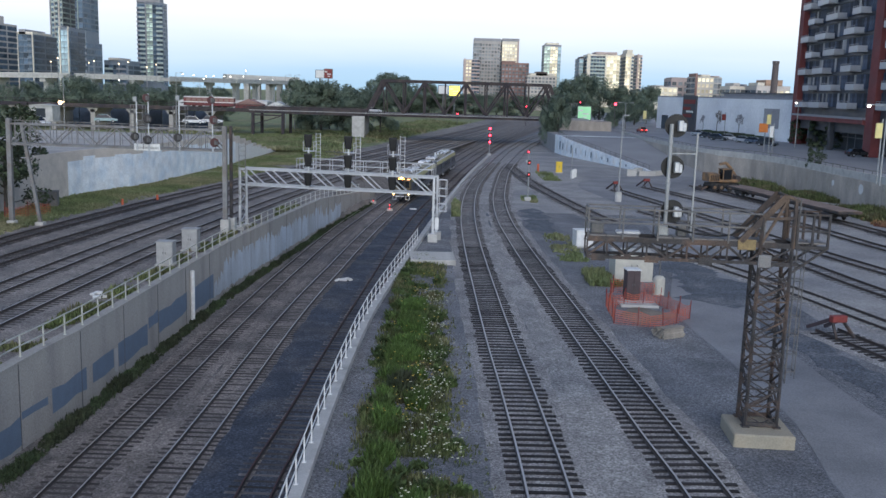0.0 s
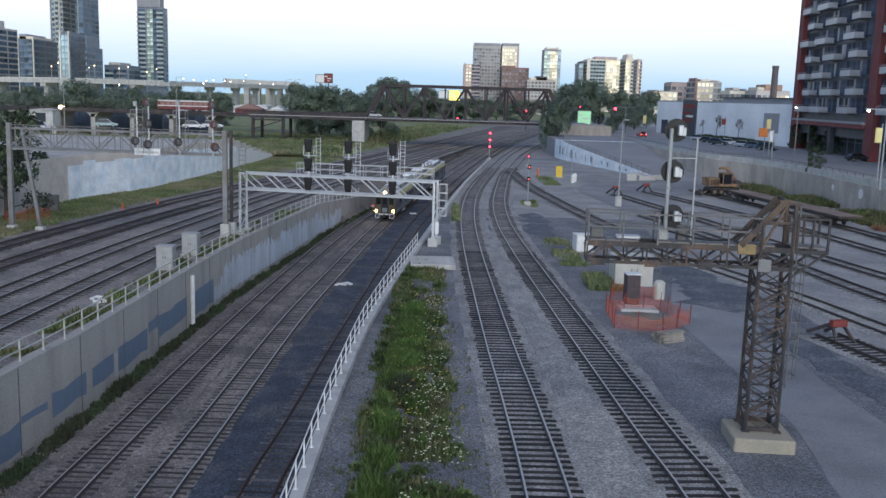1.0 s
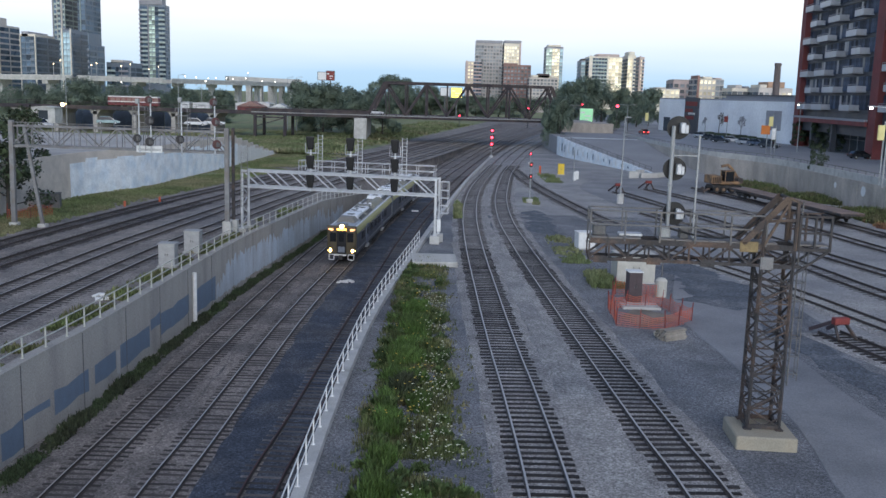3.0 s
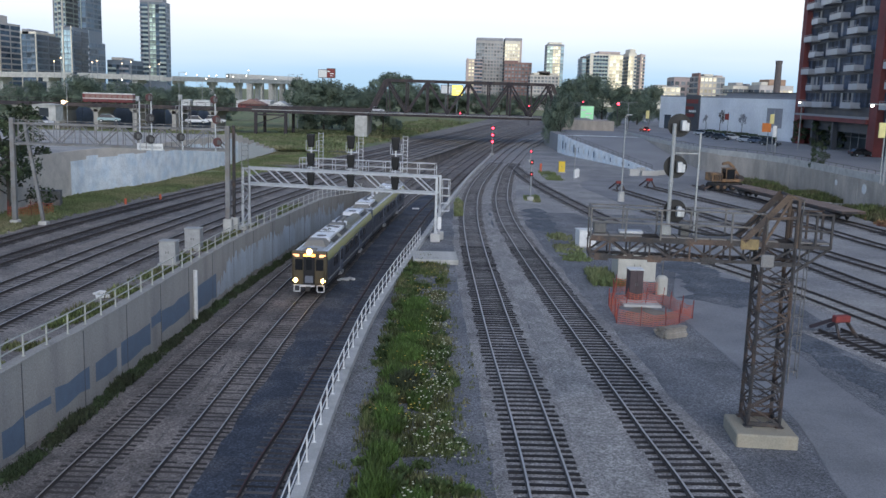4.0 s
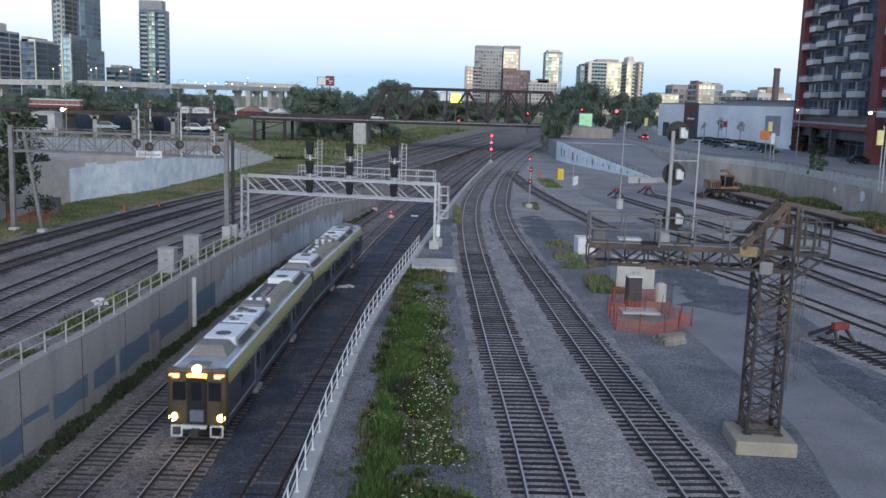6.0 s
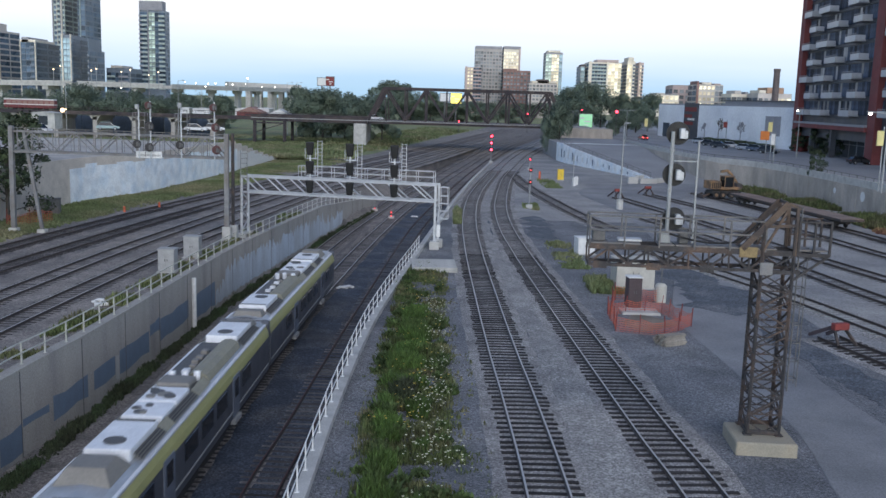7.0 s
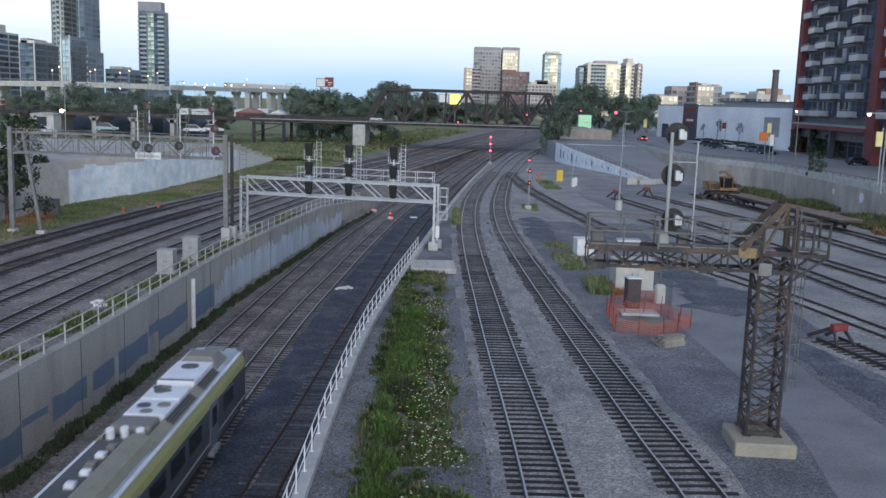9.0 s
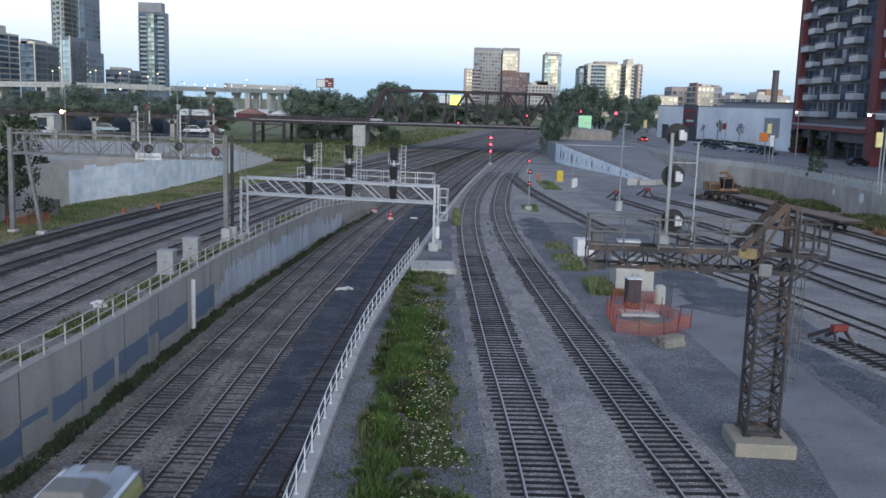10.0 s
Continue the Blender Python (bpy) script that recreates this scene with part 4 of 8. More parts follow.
    # outer platform with its cage
    for y in (-0.6, 0.6):
        for z in (7.75, 8.4, 9.05):
            bm = B()
            beam(bm, W(0.7, y, z), W(1.95, y, z), 0.07 if z > 8 else 0.13)
            part("guard_rail", bm, M_RUST, t)
        for x in (0.75, 1.35, 1.95):
            bm = B()
            beam(bm, W(x, y, 7.7), W(x, y, 9.1), 0.08)
            part("guard_post", bm, M_RUST, t)
        bm = B()
        beam(bm, W(0.6, y, 6.7), W(1.9, y, 7.7), 0.08)
        part("bracket", bm, M_RUST, t)
    for z in (8.4, 9.05):
        bm = B()
        beam(bm, W(1.95, -0.6, z), W(1.95, 0.6, z), 0.07)
        part("guard_rail", bm, M_RUST, t)
    # peaked tie frame over the tower
    for y in (-0.6, 0.6):
        bm = B()
        beam(bm, W(-1.4, y, 7.9), W(0.25, y, 9.75), 0.1, 0.24)
        beam(bm, W(0.25, y, 9.75), W(0.75, y, 9.55), 0.11)
        beam(bm, W(0.62, y, 7.7), W(0.62, y, 9.65), 0.12)
        beam(bm, W(-0.6, y, 8.8), W(0.6, y, 8.9), 0.1)
        beam(bm, W(-0.6, y, 7.8), W(0.3, y, 9.6), 0.09)
        part("tie_frame", bm, M_BROWNSTEEL, t)
    for x, z in ((0.25, 9.75), (0.62, 9.6), (-0.6, 8.8), (-1.4, 7.95)):
        bm = B()
        beam(bm, W(x, -0.6, z), W(x, 0.6, z), 0.09)
        part("cross_bar", bm, M_RUST, t)
    # mast
    c = Vector((8.89, 36.8, 0))
    bm = B()
    rod(bm, c + Vector((0, 0, 7.9)), c + Vector((0.0, 0, 12.37)), 0.08, 12)
    for z in (8.2, 10.0, 11.6):
        rod(bm, c + Vector((0, 0, z)), c + Vector((0, 0, z + 0.1)), 0.105, 12)
    part("signal_mast", bm, M_GALVDULL, t)
    for x, z in ((9.17, 8.90), (9.07, 10.67), (9.12, 12.30)):
        disc_signal(t, Vector((x, 36.95, z)), 0.46, steel=M_GALV)
    for x, w, h, m in ((-6.95, 0.5, 0.4, M_DARKSTEEL), (-5.7, 0.95, 0.12, M_GALV), (-4.35, 0.45, 0.4, M_GALVDULL), (-3.6, 0.35, 0.5, M_DARKSTEEL)):
        bm = B()
        box(bm, (x, 0.1, 7.94 + h / 2), (w, 0.5, h))
        bmesh.ops.transform(bm, matrix=O, verts=bm.verts)
        bevelled(bm, 0.03)
        part("equipment_case", bm, m, t)
    cu = bpy.data.curves.new("cable", "CURVE")
    cu.dimensions, cu.bevel_depth, cu.bevel_resolution = "3D", 0.04, 2
    sp = cu.splines.new("POLY")
    sp.points.add(13)
    for i in range(14):
        s = i / 13
        sp.points[i].co = (*W(-4.2 + 3.6 * s, -0.35, 8.35 - 0.3 * math.sin(s * math.pi) + 0.85 * max(0, s - 0.72) * 3), 1)
    cu.materials.append(M_BLACK)
    new("cable", cu).parent = t
    # thin pole beside the mast
    bm = B()
    beam(bm, (9.99, 37, 7.9), (9.99, 37, 12.03), 0.06)
    beam(bm, (c.x, 37, 11.21), (9.99, 37, 11.21), 0.04)
    part("bracket_pole", bm, M_GALVDULL, t)


signal_tower()

# ---- street bridge with its truss ----


def truss_bridge():
    t = thing("road_bridge", "dark brown steel truss road bridge on girder approaches", "bridge", kind="")
    xl, xr, yn, yf = -22.3, 32.0, 262.0, 275.0
    zd, zt = 7.3, 16.2
    n = 7
    top_l, top_r = -17.8, 28.6

    def node(i, y):
        return Vector((xl + (xr - xl) * i / n, y, zd))
    for y in (yn, yf):
        bm = B()
        beam(bm, (xl, y, zd - 0.5), (xr, y, zd - 0.5), 0.5, 1.0)
        part("bottom_chord", bm, M_TRUSS, t)
        bm = B()
        beam(bm, (top_l, y, zt), (top_r, y, zt), 0.7, 0.75)
        part("top_chord", bm, M_TRUSS, t)
        for a, b in (((xl, y, zd), (top_l, y, zt)), ((xr, y, zd), (top_r, y, zt))):
            bm = B()
            beam(bm, a, b, 0.8, 0.9)
            part("end_post", bm, M_TRUSS, t)
        # panel points of the upper chord
        k = 8
        px = [top_l + (top_r - top_l) * i / k for i in range(k + 1)]
        for i, x in enumerate(px):
            if 0 < i < k:
                bm = B()
                beam(bm, (x, y, zd), (x, y, zt), 0.42 if i % 2 else 0.55)
                part("vertical", bm, M_TRUSS, t)
        for i in range(k):
            a, b = ((zt, zd), (zd, zt))[i % 2]
            bm = B()
            beam(bm, (px[i], y, a), (px[i + 1], y, b), 0.5)
            part("diagonal", bm, M_TRUSS, t)
        for x in (top_l, top_r):
            bm = B()
            beam(bm, (x, y, zt), (x + (0.6 if x < 0 else -0.6), y, zd), 0.3)
            part("hanger", bm, M_TRUSS, t)
    bm = B()
    for i in range(9):
        x = top_l + (top_r - top_l) * i / 8
        beam(bm, (x, yn, zt), (x, yf, zt), 0.4)
        if i < 8:
            beam(bm, (x, yn, zt), (x + (top_r - top_l) / 8, yf, zt), 0.25)
            beam(bm, (x, yf, zt), (x + (top_r - top_l) / 8, yn, zt), 0.25)
    part("top_bracing", bm, M_TRUSS, t)
    bm = B()
    slab(bm, (-160, yn + 0.5, zd - 0.6), (40, yf - 0.5, zd - 0.15))
    part("deck", bm, M_STREET, t)
    bm = B()
    slab(bm, (-55, yn - 0.3, zd - 1.1), (xl - 0.3, yn + 0.3, zd + 0.7))
    part("plate_girder", bm, M_TRUSS, t)
    bm = B()
    slab(bm, (-160, yn - 0.3, zd - 0.9), (-55.02, yn + 0.3, zd + 0.15))
    part("plate_girder", bm, M_TRUSS, t)
    bm = B()
    slab(bm, (-55, yf - 0.3, zd - 1.1), (xl - 0.3, yf + 0.3, zd + 0.7))
    part("plate_girder", bm, M_TRUSS, t)
    bm = B()
    beam(bm, (-55, yn - 0.4, zd - 0.25), (xr, yn - 0.4, zd - 0.25), 0.2, 0.2)
    part("cable_duct", bm, M_GREYBOX, t)
    for x, w in ((-24.0, 2.2),):
        bm = B()
        slab(bm, (x - w, yn - 1, -0.4), (x + w * 0.6, yf + 1, zd - 1.1))
        bevelled(bm, 0.15)
        part("pier", bm, M_CONCPALE, t, "pale stained concrete pier")
    for x in (-54, -45.6):
        for y in (yn, yf):
            bm = B()
            beam(bm, (x, y, -0.5), (x, y, zd - 1), 0.8)
            part("steel_column", bm, M_TRUSS, t)
    bm = B()
    beam(bm, (-54, yn, zd - 1.6), (-45.6, yn, zd - 1.6), 0.4)
    beam(bm, (-54, yn, 3), (-45.6, yn, zd - 1.6), 0.25)
    part("bent_bracing", bm, M_TRUSS, t)
    for x in (-66, -77, -88, -99, -110, -121):
        bm = B()
        slab(bm, (x - 0.6, yn + 0.3, 0), (x + 0.6, yf - 0.3, zd - 1.4))
        v = box(bm, (x, (yn + yf) / 2, zd - 1.6), (3.4, yf - yn - 0.6, 1.3))
        for q in v:
            if q.co.z < zd - 1.6:
                q.co.x = x + (q.co.x - x) * 0.4
        part("pier", bm, M_CONC, t)
    # abutment at the street end
    bm = B()
    slab(bm, (xr - 0.5, yn - 2, -0.4), (xr + 14, yf + 3, zd - 0.6))
    part("abutment", bm, M_CONCOLD, t)
    # railing on the approach
    bm = B()
    for x in np.arange(-158, -23, 2.5):
        beam(bm, (x, yn, zd), (x, yn, zd + 1.2), 0.09)
    beam(bm, (-158, yn, zd + 1.2), (-23, yn, zd + 1.2), 0.1)
    beam(bm, (-158, yn, zd + 0.75), (-23, yn, zd + 0.75), 0.08)
    part("parapet_rail", bm, M_TRUSS, t)


truss_bridge()


def hoarding():
    t = thing("hoarding", "dark blue boarding behind the piers below the bridge deck", "hoarding")
    b = B()
    slab(b, (-2.4, -0.1, 0), (2.4, 0.1, 5.6))
    me = mesh_of("panel", b, mat("dark_blue_boarding", (0.06, 0.085, 0.13), 0.7, 0, 0.2, 0.4, 3, random_shade=0.4))
    for i in range(11):
        piece("panel", me, t, Matrix.Translation((-121 + i * 4.9, 278, 0.2)))
    b = B()
    slab(b, (-123.4, 278.1, 0.1), (-69.6, 278.3, 0.5))
    part("base_rail", b, M_CONCPALE, t)


hoarding()

# ---- the train ----
M_SILVER = mat("brushed_stainless_roof", (0.58, 0.58, 0.58), 0.45, 0.5, 0.12, 1, 12, 0, (0.38, 0.38, 0.37), 0.5, 0.55)
M_ROOFWHITE = mat("pale_roof_unit", (0.82, 0.83, 0.84), 0.5, 0.1, 0.08, 1.5, 12)
M_ROOFDARK = mat("dark_roof_parts_recess_shade", (0.12, 0.12, 0.12), 0.7, 0.2, 0.2, 2, 15)
M_TAUPE = mat("taupe_roof_shroud", (0.24, 0.225, 0.2), 0.6, 0.1, 0.12, 1, 10)
M_KHAKI = mat("khaki_roof_panel", (0.27, 0.255, 0.19), 0.6, 0, 0.14, 1, 10)
M_LIME = mat("olive_green_band", (0.37, 0.355, 0.145), 0.4, 0, 0.1, 1, 10)
M_BRONZE = mat("bronze_grey_car_side", (0.1, 0.105, 0.12), 0.4, 0.2, 0.12, 0.6, 10)
M_CARGREY = mat("grey_car_panel", (0.19, 0.21, 0.25), 0.45, 0.2, 0.12, 0.6, 10)
M_CARGLASS = mat("black_car_glass", (0.015, 0.017, 0.02), 0.08, 0, 0.1, 1, 5)
M_UNDER = mat("dirty_underframe", (0.06, 0.055, 0.05), 0.8, 0.2, 0.2, 2, 15)
# brown front with the headlights' gold spill put into its colour
M_FRONTGLOW = mat("brown_cab_front_headlight_tint", (0.1, 0.08, 0.047), 0.45, 0.2, 0.15, 1, 12)
M_HEAD = glow("headlight", (1.0, 0.6, 0.2), 11)
M_DEST = glow("amber_destination_sign", (1.0, 0.42, 0.06), 5)
M_MARKER = glow("amber_marker", (1.0, 0.45, 0.18), 1.6)
CAR_LEN, CAR_W = 26.3, 3.05


def rail_car(cab):
    """One car, its front at y = 0 towards -y, rail level at z = 0."""
    t = thing("railcar", "stainless diesel railcar with olive band and roof equipment" if not cab else "leading diesel railcar with lit headlights and olive band", "railcar")
    hw = CAR_W / 2
    prof = [(-hw, 1.05), (-hw, 3.05), (-hw + 0.06, 3.4), (-hw + 0.22, 3.72), (-hw + 0.5, 3.9), (0, 4.0), (hw - 0.5, 3.9), (hw - 0.22, 3.72), (hw - 0.06, 3.4), (hw, 3.05), (hw, 1.05)]

    def shell(name, ids, mtl, label="", y0=0.25, y1=CAR_LEN - 0.25, out=0.0, close=False):
        v, f = [], []
        pts = [prof[i] for i in ids]
        for y in (y0, y1):
            v += [(x + math.copysign(out, x) if x else x, y, z + (out if z > 3.6 else 0)) for x, z in pts]
        n = len(pts)
        for i in range(n - 1):
            f.append((i, i + n, i + n + 1, i + 1))
        if close:
            f += [tuple(range(n)), tuple(range(2 * n - 1, n - 1, -1)), (0, n - 1, 2 * n - 1, n)]
        ob = new(name, quads(name, v, f, mtl))
        ob.parent = t
        if label:
            ob["label"] = label
        return ob
    shell("body", range(11), M_BRONZE, close=True)
    shell("roof", range(2, 9), M_SILVER, "silver stainless roof", out=0.012)
    for s in (-1, 1):
        v, f = [], []
        for y in (0.26, CAR_LEN - 0.26):
            v += [(s * (hw + 0.02), y, 3.08), (s * (hw - 0.04), y, 3.4), (s * (hw - 0.15), y, 3.66)]
        f = [(0, 3, 4, 1), (1, 4, 5, 2)]
        ob = new("cantrail_band", quads("cantrail_band", v, f, M_LIME))
        ob.parent = t
        ob["label"] = "olive green band"
    # silver gutter strip between band and roof
    for s in (-1, 1):
        bm = B()
        beam(bm, (s * (hw - 0.26), 0.3, 3.76), (s * (hw - 0.26), CAR_LEN - 0.3, 3.76), 0.22, 0.06)
        part("gutter", bm, M_ROOFWHITE, t)
        bm = B()
        beam(bm, (s * (hw + 0.015), 0.4, 1.42), (s * (hw + 0.015), CAR_LEN - 0.4, 1.42), 0.03, 0.08)
        part("sill_strip", bm, M_GREYBOX, t)
        for y in (3.0, 8.9, 11.5, 14.1, 19.3):
            bm = B()
            box(bm, (s * (hw + 0.01), y + 0.95, 2.5), (0.04, 1.9, 0.85))
            bevelled(bm, 0.015)
            part("window", bm, M_CARGLASS, t)
        for y in (6.0, 17.1):
            bm = B()
            box(bm, (s * (hw + 0.012), y + 0.75, 2.15), (0.05, 1.4, 2.1))
            bevelled(bm, 0.015)
            dr = part("door", bm, M_CARGREY, t, "grey sliding door")
            bm = B()
            box(bm, (s * (hw + 0.035), y + 0.75, 2.5), (0.04, 0.8, 0.9))
            part("door_window", bm, M_CARGLASS, dr)
            bm = B()
            box(bm, (s * (hw - 0.05), y + 0.75, 0.85), (0.35, 1.3, 0.25))
            part("step", bm, M_GREYBOX, t)
    # underframe, bogies
    bm = B()
    slab(bm, (-hw + 0.12, 0.4, 0.8), (hw - 0.12, CAR_LEN - 0.4, 1.06))
    for y, l in ((8.2, 3.6), (12.6, 4.0)):
        slab(bm, (-hw + 0.25, y, 0.35), (hw - 0.25, y + l, 0.8))
    part("underframe", bm, M_UNDER, t)
    for y in (4.2, CAR_LEN - 4.2):
        bm = B()
        for s in (-1, 1):
            beam(bm, (s * 1.05, y - 1.8, 0.55), (s * 1.05, y + 1.8, 0.55), 0.18, 0.3)
        box(bm, (0, y, 0.55), (2.1, 0.5, 0.3))
        bogie = part("bogie", bm, M_UNDER, t)
        for a in (-1.3, 1.3):
            for s in (-0.7525, 0.7525):
                bm = B()
                rod(bm, (s - 0.06, y + a, 0.44), (s + 0.06, y + a, 0.44), 0.44, 20)
                part("wheel", bm, M_UNDER, bogie)
    # roof equipment, in units along the roof
    def unit(name, y0, y1, z, w, mtl, label="", slope=0.25):
        bm = B()
        v = box(bm, (0, (y0 + y1) / 2, 3.9 + z / 2), (w, y1 - y0, z + 0.1))
        for q in v:
            if q.co.z > 3.9 + z / 2:
                q.co.x *= 1 - slope * 0.4
                q.co.y += slope * (0.6 if q.co.y < (y0 + y1) / 2 else -0.6)
        bevelled(bm, 0.03)
        return part(name, bm, mtl, t, label)
    lay = [("air_conditioner", 4.3, 7.6), ("air_conditioner", 20.9, 24.3)]
    for nm, a, b in lay:
        u = unit(nm, a, b, 0.42, 1.75, M_ROOFWHITE, "pale roof air conditioner", 0.05)
        bm = B()
        rod(bm, (0, a + 0.9, 4.3), (0, a + 0.9, 4.4), 0.42, 18)
        part("fan_cowl", bm, M_ROOFDARK, u)
        bm = B()
        slab(bm, (-0.8, b - 0.25, 4.28), (0.8, b - 0.1, 4.4))
        part("lifting_bar", bm, M_ROOFDARK, u)
    # fan units, exhaust box and, along one side, a long curved tank cover; a dark slab paints the shade of the well
    # beside it
    e = 1 if cab else -1  # the side towards the yard
    bm = B()
    slab(bm, (-1.0, 7.9, 3.93), (1.0, 20.7, 4.03))
    part("roof_well", bm, M_ROOFDARK, t)
    rng = random.Random(7 if cab else 9)
    for y0, y1 in ((8.1, 9.9), (10.1, 12.0)):
        bm = B()
        slab(bm, (-0.85, y0, 3.95), (0.85, y1, 4.32))
        bevelled(bm, 0.05)
        u = part("fan_unit", bm, M_ROOFWHITE, t, "pale roof fan unit with dark round openings")
        for k in range(5):
            bm = B()
            x, y = rng.uniform(-0.6, 0.6), rng.uniform(y0 + 0.3, y1 - 0.3)
            rod(bm, (x, y, 4.3), (x, y, 4.345 + 0.01 * k), rng.uniform(0.14, 0.34), 14)
            part("fan", bm, M_TAUPE if k % 2 else M_ROOFDARK, u)
    bm = B()
    slab(bm, (-0.8, 12.3, 3.95), (0.75, 13.6, 4.4))
    bevelled(bm, 0.12, 2)
    ex = part("exhaust_box", bm, M_TAUPE, t, "taupe exhaust box")
    for x, y in ((-0.55, 13.9), (0.1, 13.8), (0.6, 14.0)):
        bm = B()
        rod(bm, (x, y, 3.95), (x, y + 0.1, 4.45), 0.16, 10)
        part("pipe", bm, M_ROOFWHITE, ex)
    v, f = [], []
    arc = [(0.05, 3.98), (0.12, 4.2), (0.35, 4.34), (0.7, 4.36), (1.0, 4.22), (1.16, 3.92)]
    for y in (14.2, 20.4):
        v += [(e * x, y, z) for x, z in arc]
    f = [(k, k + 6, k + 7, k + 1) for k in range(5)] + [tuple(range(6)), tuple(range(11, 5, -1))]
    ob = new("tank_cover", quads("tank_cover", v, f, M_KHAKI))
    ob.parent = t
    ob["label"] = "khaki curved tank cover"
    for y in (15.1, 15.9, 16.8, 17.5, 18.6):
        bm = B()
        box(bm, (-e * rng.uniform(0.1, 0.3), y, 4.1), (0.35, rng.uniform(0.3, 0.6), 0.22))
        bevelled(bm, 0.03)
        part("valve_box", bm, M_ROOFWHITE if rng.random() > 0.4 else M_TAUPE, t)
    # slatted panels beside the units, plain sloping panels between
    for s in (-1, 1):
        for y0, y1 in ((4.6, 7.4), (8.6, 12.0), (20.8, 24.6)):
            for k in range(7):
                bm = B()
                x = s * (0.93 + 0.05 * k)
                beam(bm, (x, y0, 4.12 - 0.03 * k), (x, y1, 4.12 - 0.03 * k), 0.022, 0.09)
                part("roof_rib", bm, M_ROOFDARK if k % 2 else M_TAUPE, t)
        for y0, y1 in ((7.45, 8.55), (12.1, 14.1)):
            v = [(s * 0.88, y0, 4.2), (s * 0.88, y1, 4.2), (s * 1.24, y1, 3.92), (s * 1.24, y0, 3.92), (s * 0.88, y0, 3.9), (s * 0.88, y1, 3.9)]
            ob = new("side_panel", quads("side_panel", v, [(0, 1, 2, 3), (0, 3, 4), (1, 5, 2)], M_KHAKI))
            ob.parent = t
    unit("end_shroud", 1.9, 4.2, 0.5, 2.1, M_TAUPE, "taupe roof shroud", 0.9)
    unit("end_shroud", 24.4, 25.7, 0.3, 1.9, M_TAUPE, "taupe roof shroud", 0.5)
    # end walls
    for y, s in ((0.14, -1), (CAR_LEN - 0.14, 1)):
        front = cab and s < 0
        rear = (not cab) and s < 0
        bm = B()
        v = box(bm, (0, y, 2.45), (CAR_W - 0.06, 0.3, 2.9))
        bevelled(bm, 0.08, 2)
        end = part("cab_front" if front or rear else "end_wall", bm, M_FRONTGLOW if front else M_BRONZE, t, "brown cab front tinted gold for headlight glow" if front else "")
        bm = B()
        v = box(bm, (0, y, 3.82), (CAR_W - 0.5, 0.34, 0.2))
        for q in v:
            if q.co.z > 3.82:
                q.co.x *= 0.8
                q.co.y -= s * 0.1
        bevelled(bm, 0.04)
        part("roof_cap", bm, M_SILVER, end, "silver roof cap")
        for x in (-1.3, 1.3):
            bm = B()
            rod(bm, (x, y + s * 0.02, 1.1), (x, y + s * 0.02, 3.5), 0.2, 10)
            part("corner_post", bm, M_SILVER if not front else M_FRONTGLOW, end)
        # gangway recess: a flat black box carries its shade as colour
        bm = B()
        box(bm, (0, y + s * 0.2, 2.25), (0.95, 0.18, 2.4))
        bevelled(bm, 0.02)
        g = part("gangway_door", bm, M_TIRE, end, "gangway, painted black for its shaded recess")
        if front or rear:
            bm = B()
            box(bm, (0, y + s * 0.27, 1.5), (0.7, 0.06, 0.62))
            bevelled(bm, 0.02)
            part("kick_plate", bm, M_CARGREY, end, "grey lower door panel")
            bm = B()
            box(bm, (0, y + s * 0.28, 2.75), (0.5, 0.06, 0.9))
            part("door_window", bm, M_CARGLASS, end)
            for x in (-0.98, 0.98):
                bm = B()
                box(bm, (x, y + s * 0.16, 2.72), (0.82, 0.06, 0.95))
                bevelled(bm, 0.02)
                part("windscreen", bm, M_CARGLASS, end)
            bm = B()
            beam(bm, (-0.72, y + s * 0.35, 0.95), (0.5, y + s * 0.35, 0.95), 0.2, 0.14)
            part("step_bar", bm, M_WHITEPAINT, end)
            bm = B()
            for x in (-1.25, -0.75, 0.7, 1.3):
                beam(bm, (x, y + s * 0.3, 0.45), (x, y + s * 0.3, 1.0), 0.07)
            for a, b in ((-1.25, -0.75), (0.7, 1.3)):
                beam(bm, (a, y + s * 0.3, 0.45), (b, y + s * 0.3, 0.45), 0.07)
                beam(bm, (a, y + s * 0.3, 0.98), (b, y + s * 0.3, 0.98), 0.07)
            part("stirrup_step", bm, M_WHITEPAINT, end)
            bm = B()
            box(bm, (0, y + s * 0.45, 0.75), (0.4, 0.7, 0.35))
            part("coupler", bm, M_UNDER, end)
            for x in (-1.2, 1.2):
                bm = B()
                rod(bm, (x, y + s * 0.1, 1.38), (x, y + s * 0.2, 1.38), 0.2, 18)
                part("headlight", bm, M_HEAD if front else M_RED, end, "lit round headlight" if front else "")
            bm = B()
            v = box(bm, (0, y - s * 0.35, 3.78), (1.1, 0.9, 0.5))
            bevelled(bm, 0.06)
            part("light_pod", bm, M_TAUPE, end)
            bm = B()
            rod(bm, (0.0, y + s * 0.08, 3.82), (0.0, y + s * 0.16, 3.84), 0.22, 18)
            part("headlight", bm, M_HEAD if front else M_CARGLASS, end)
            bm = B()
            box(bm, (0, y + s * 0.18, 3.5), (0.95, 0.08, 0.22))
            part("destination_sign", bm, M_DEST if front else M_CARGLASS, end, "amber destination sign" if front else "")
            for x in (-1.12, 1.12):
                bm = B()
                box(bm, (x, y + s * 0.16, 3.5), (0.5, 0.06, 0.2))
                part("marker_light", bm, M_MARKER if front else M_CARGLASS, end)
    return t


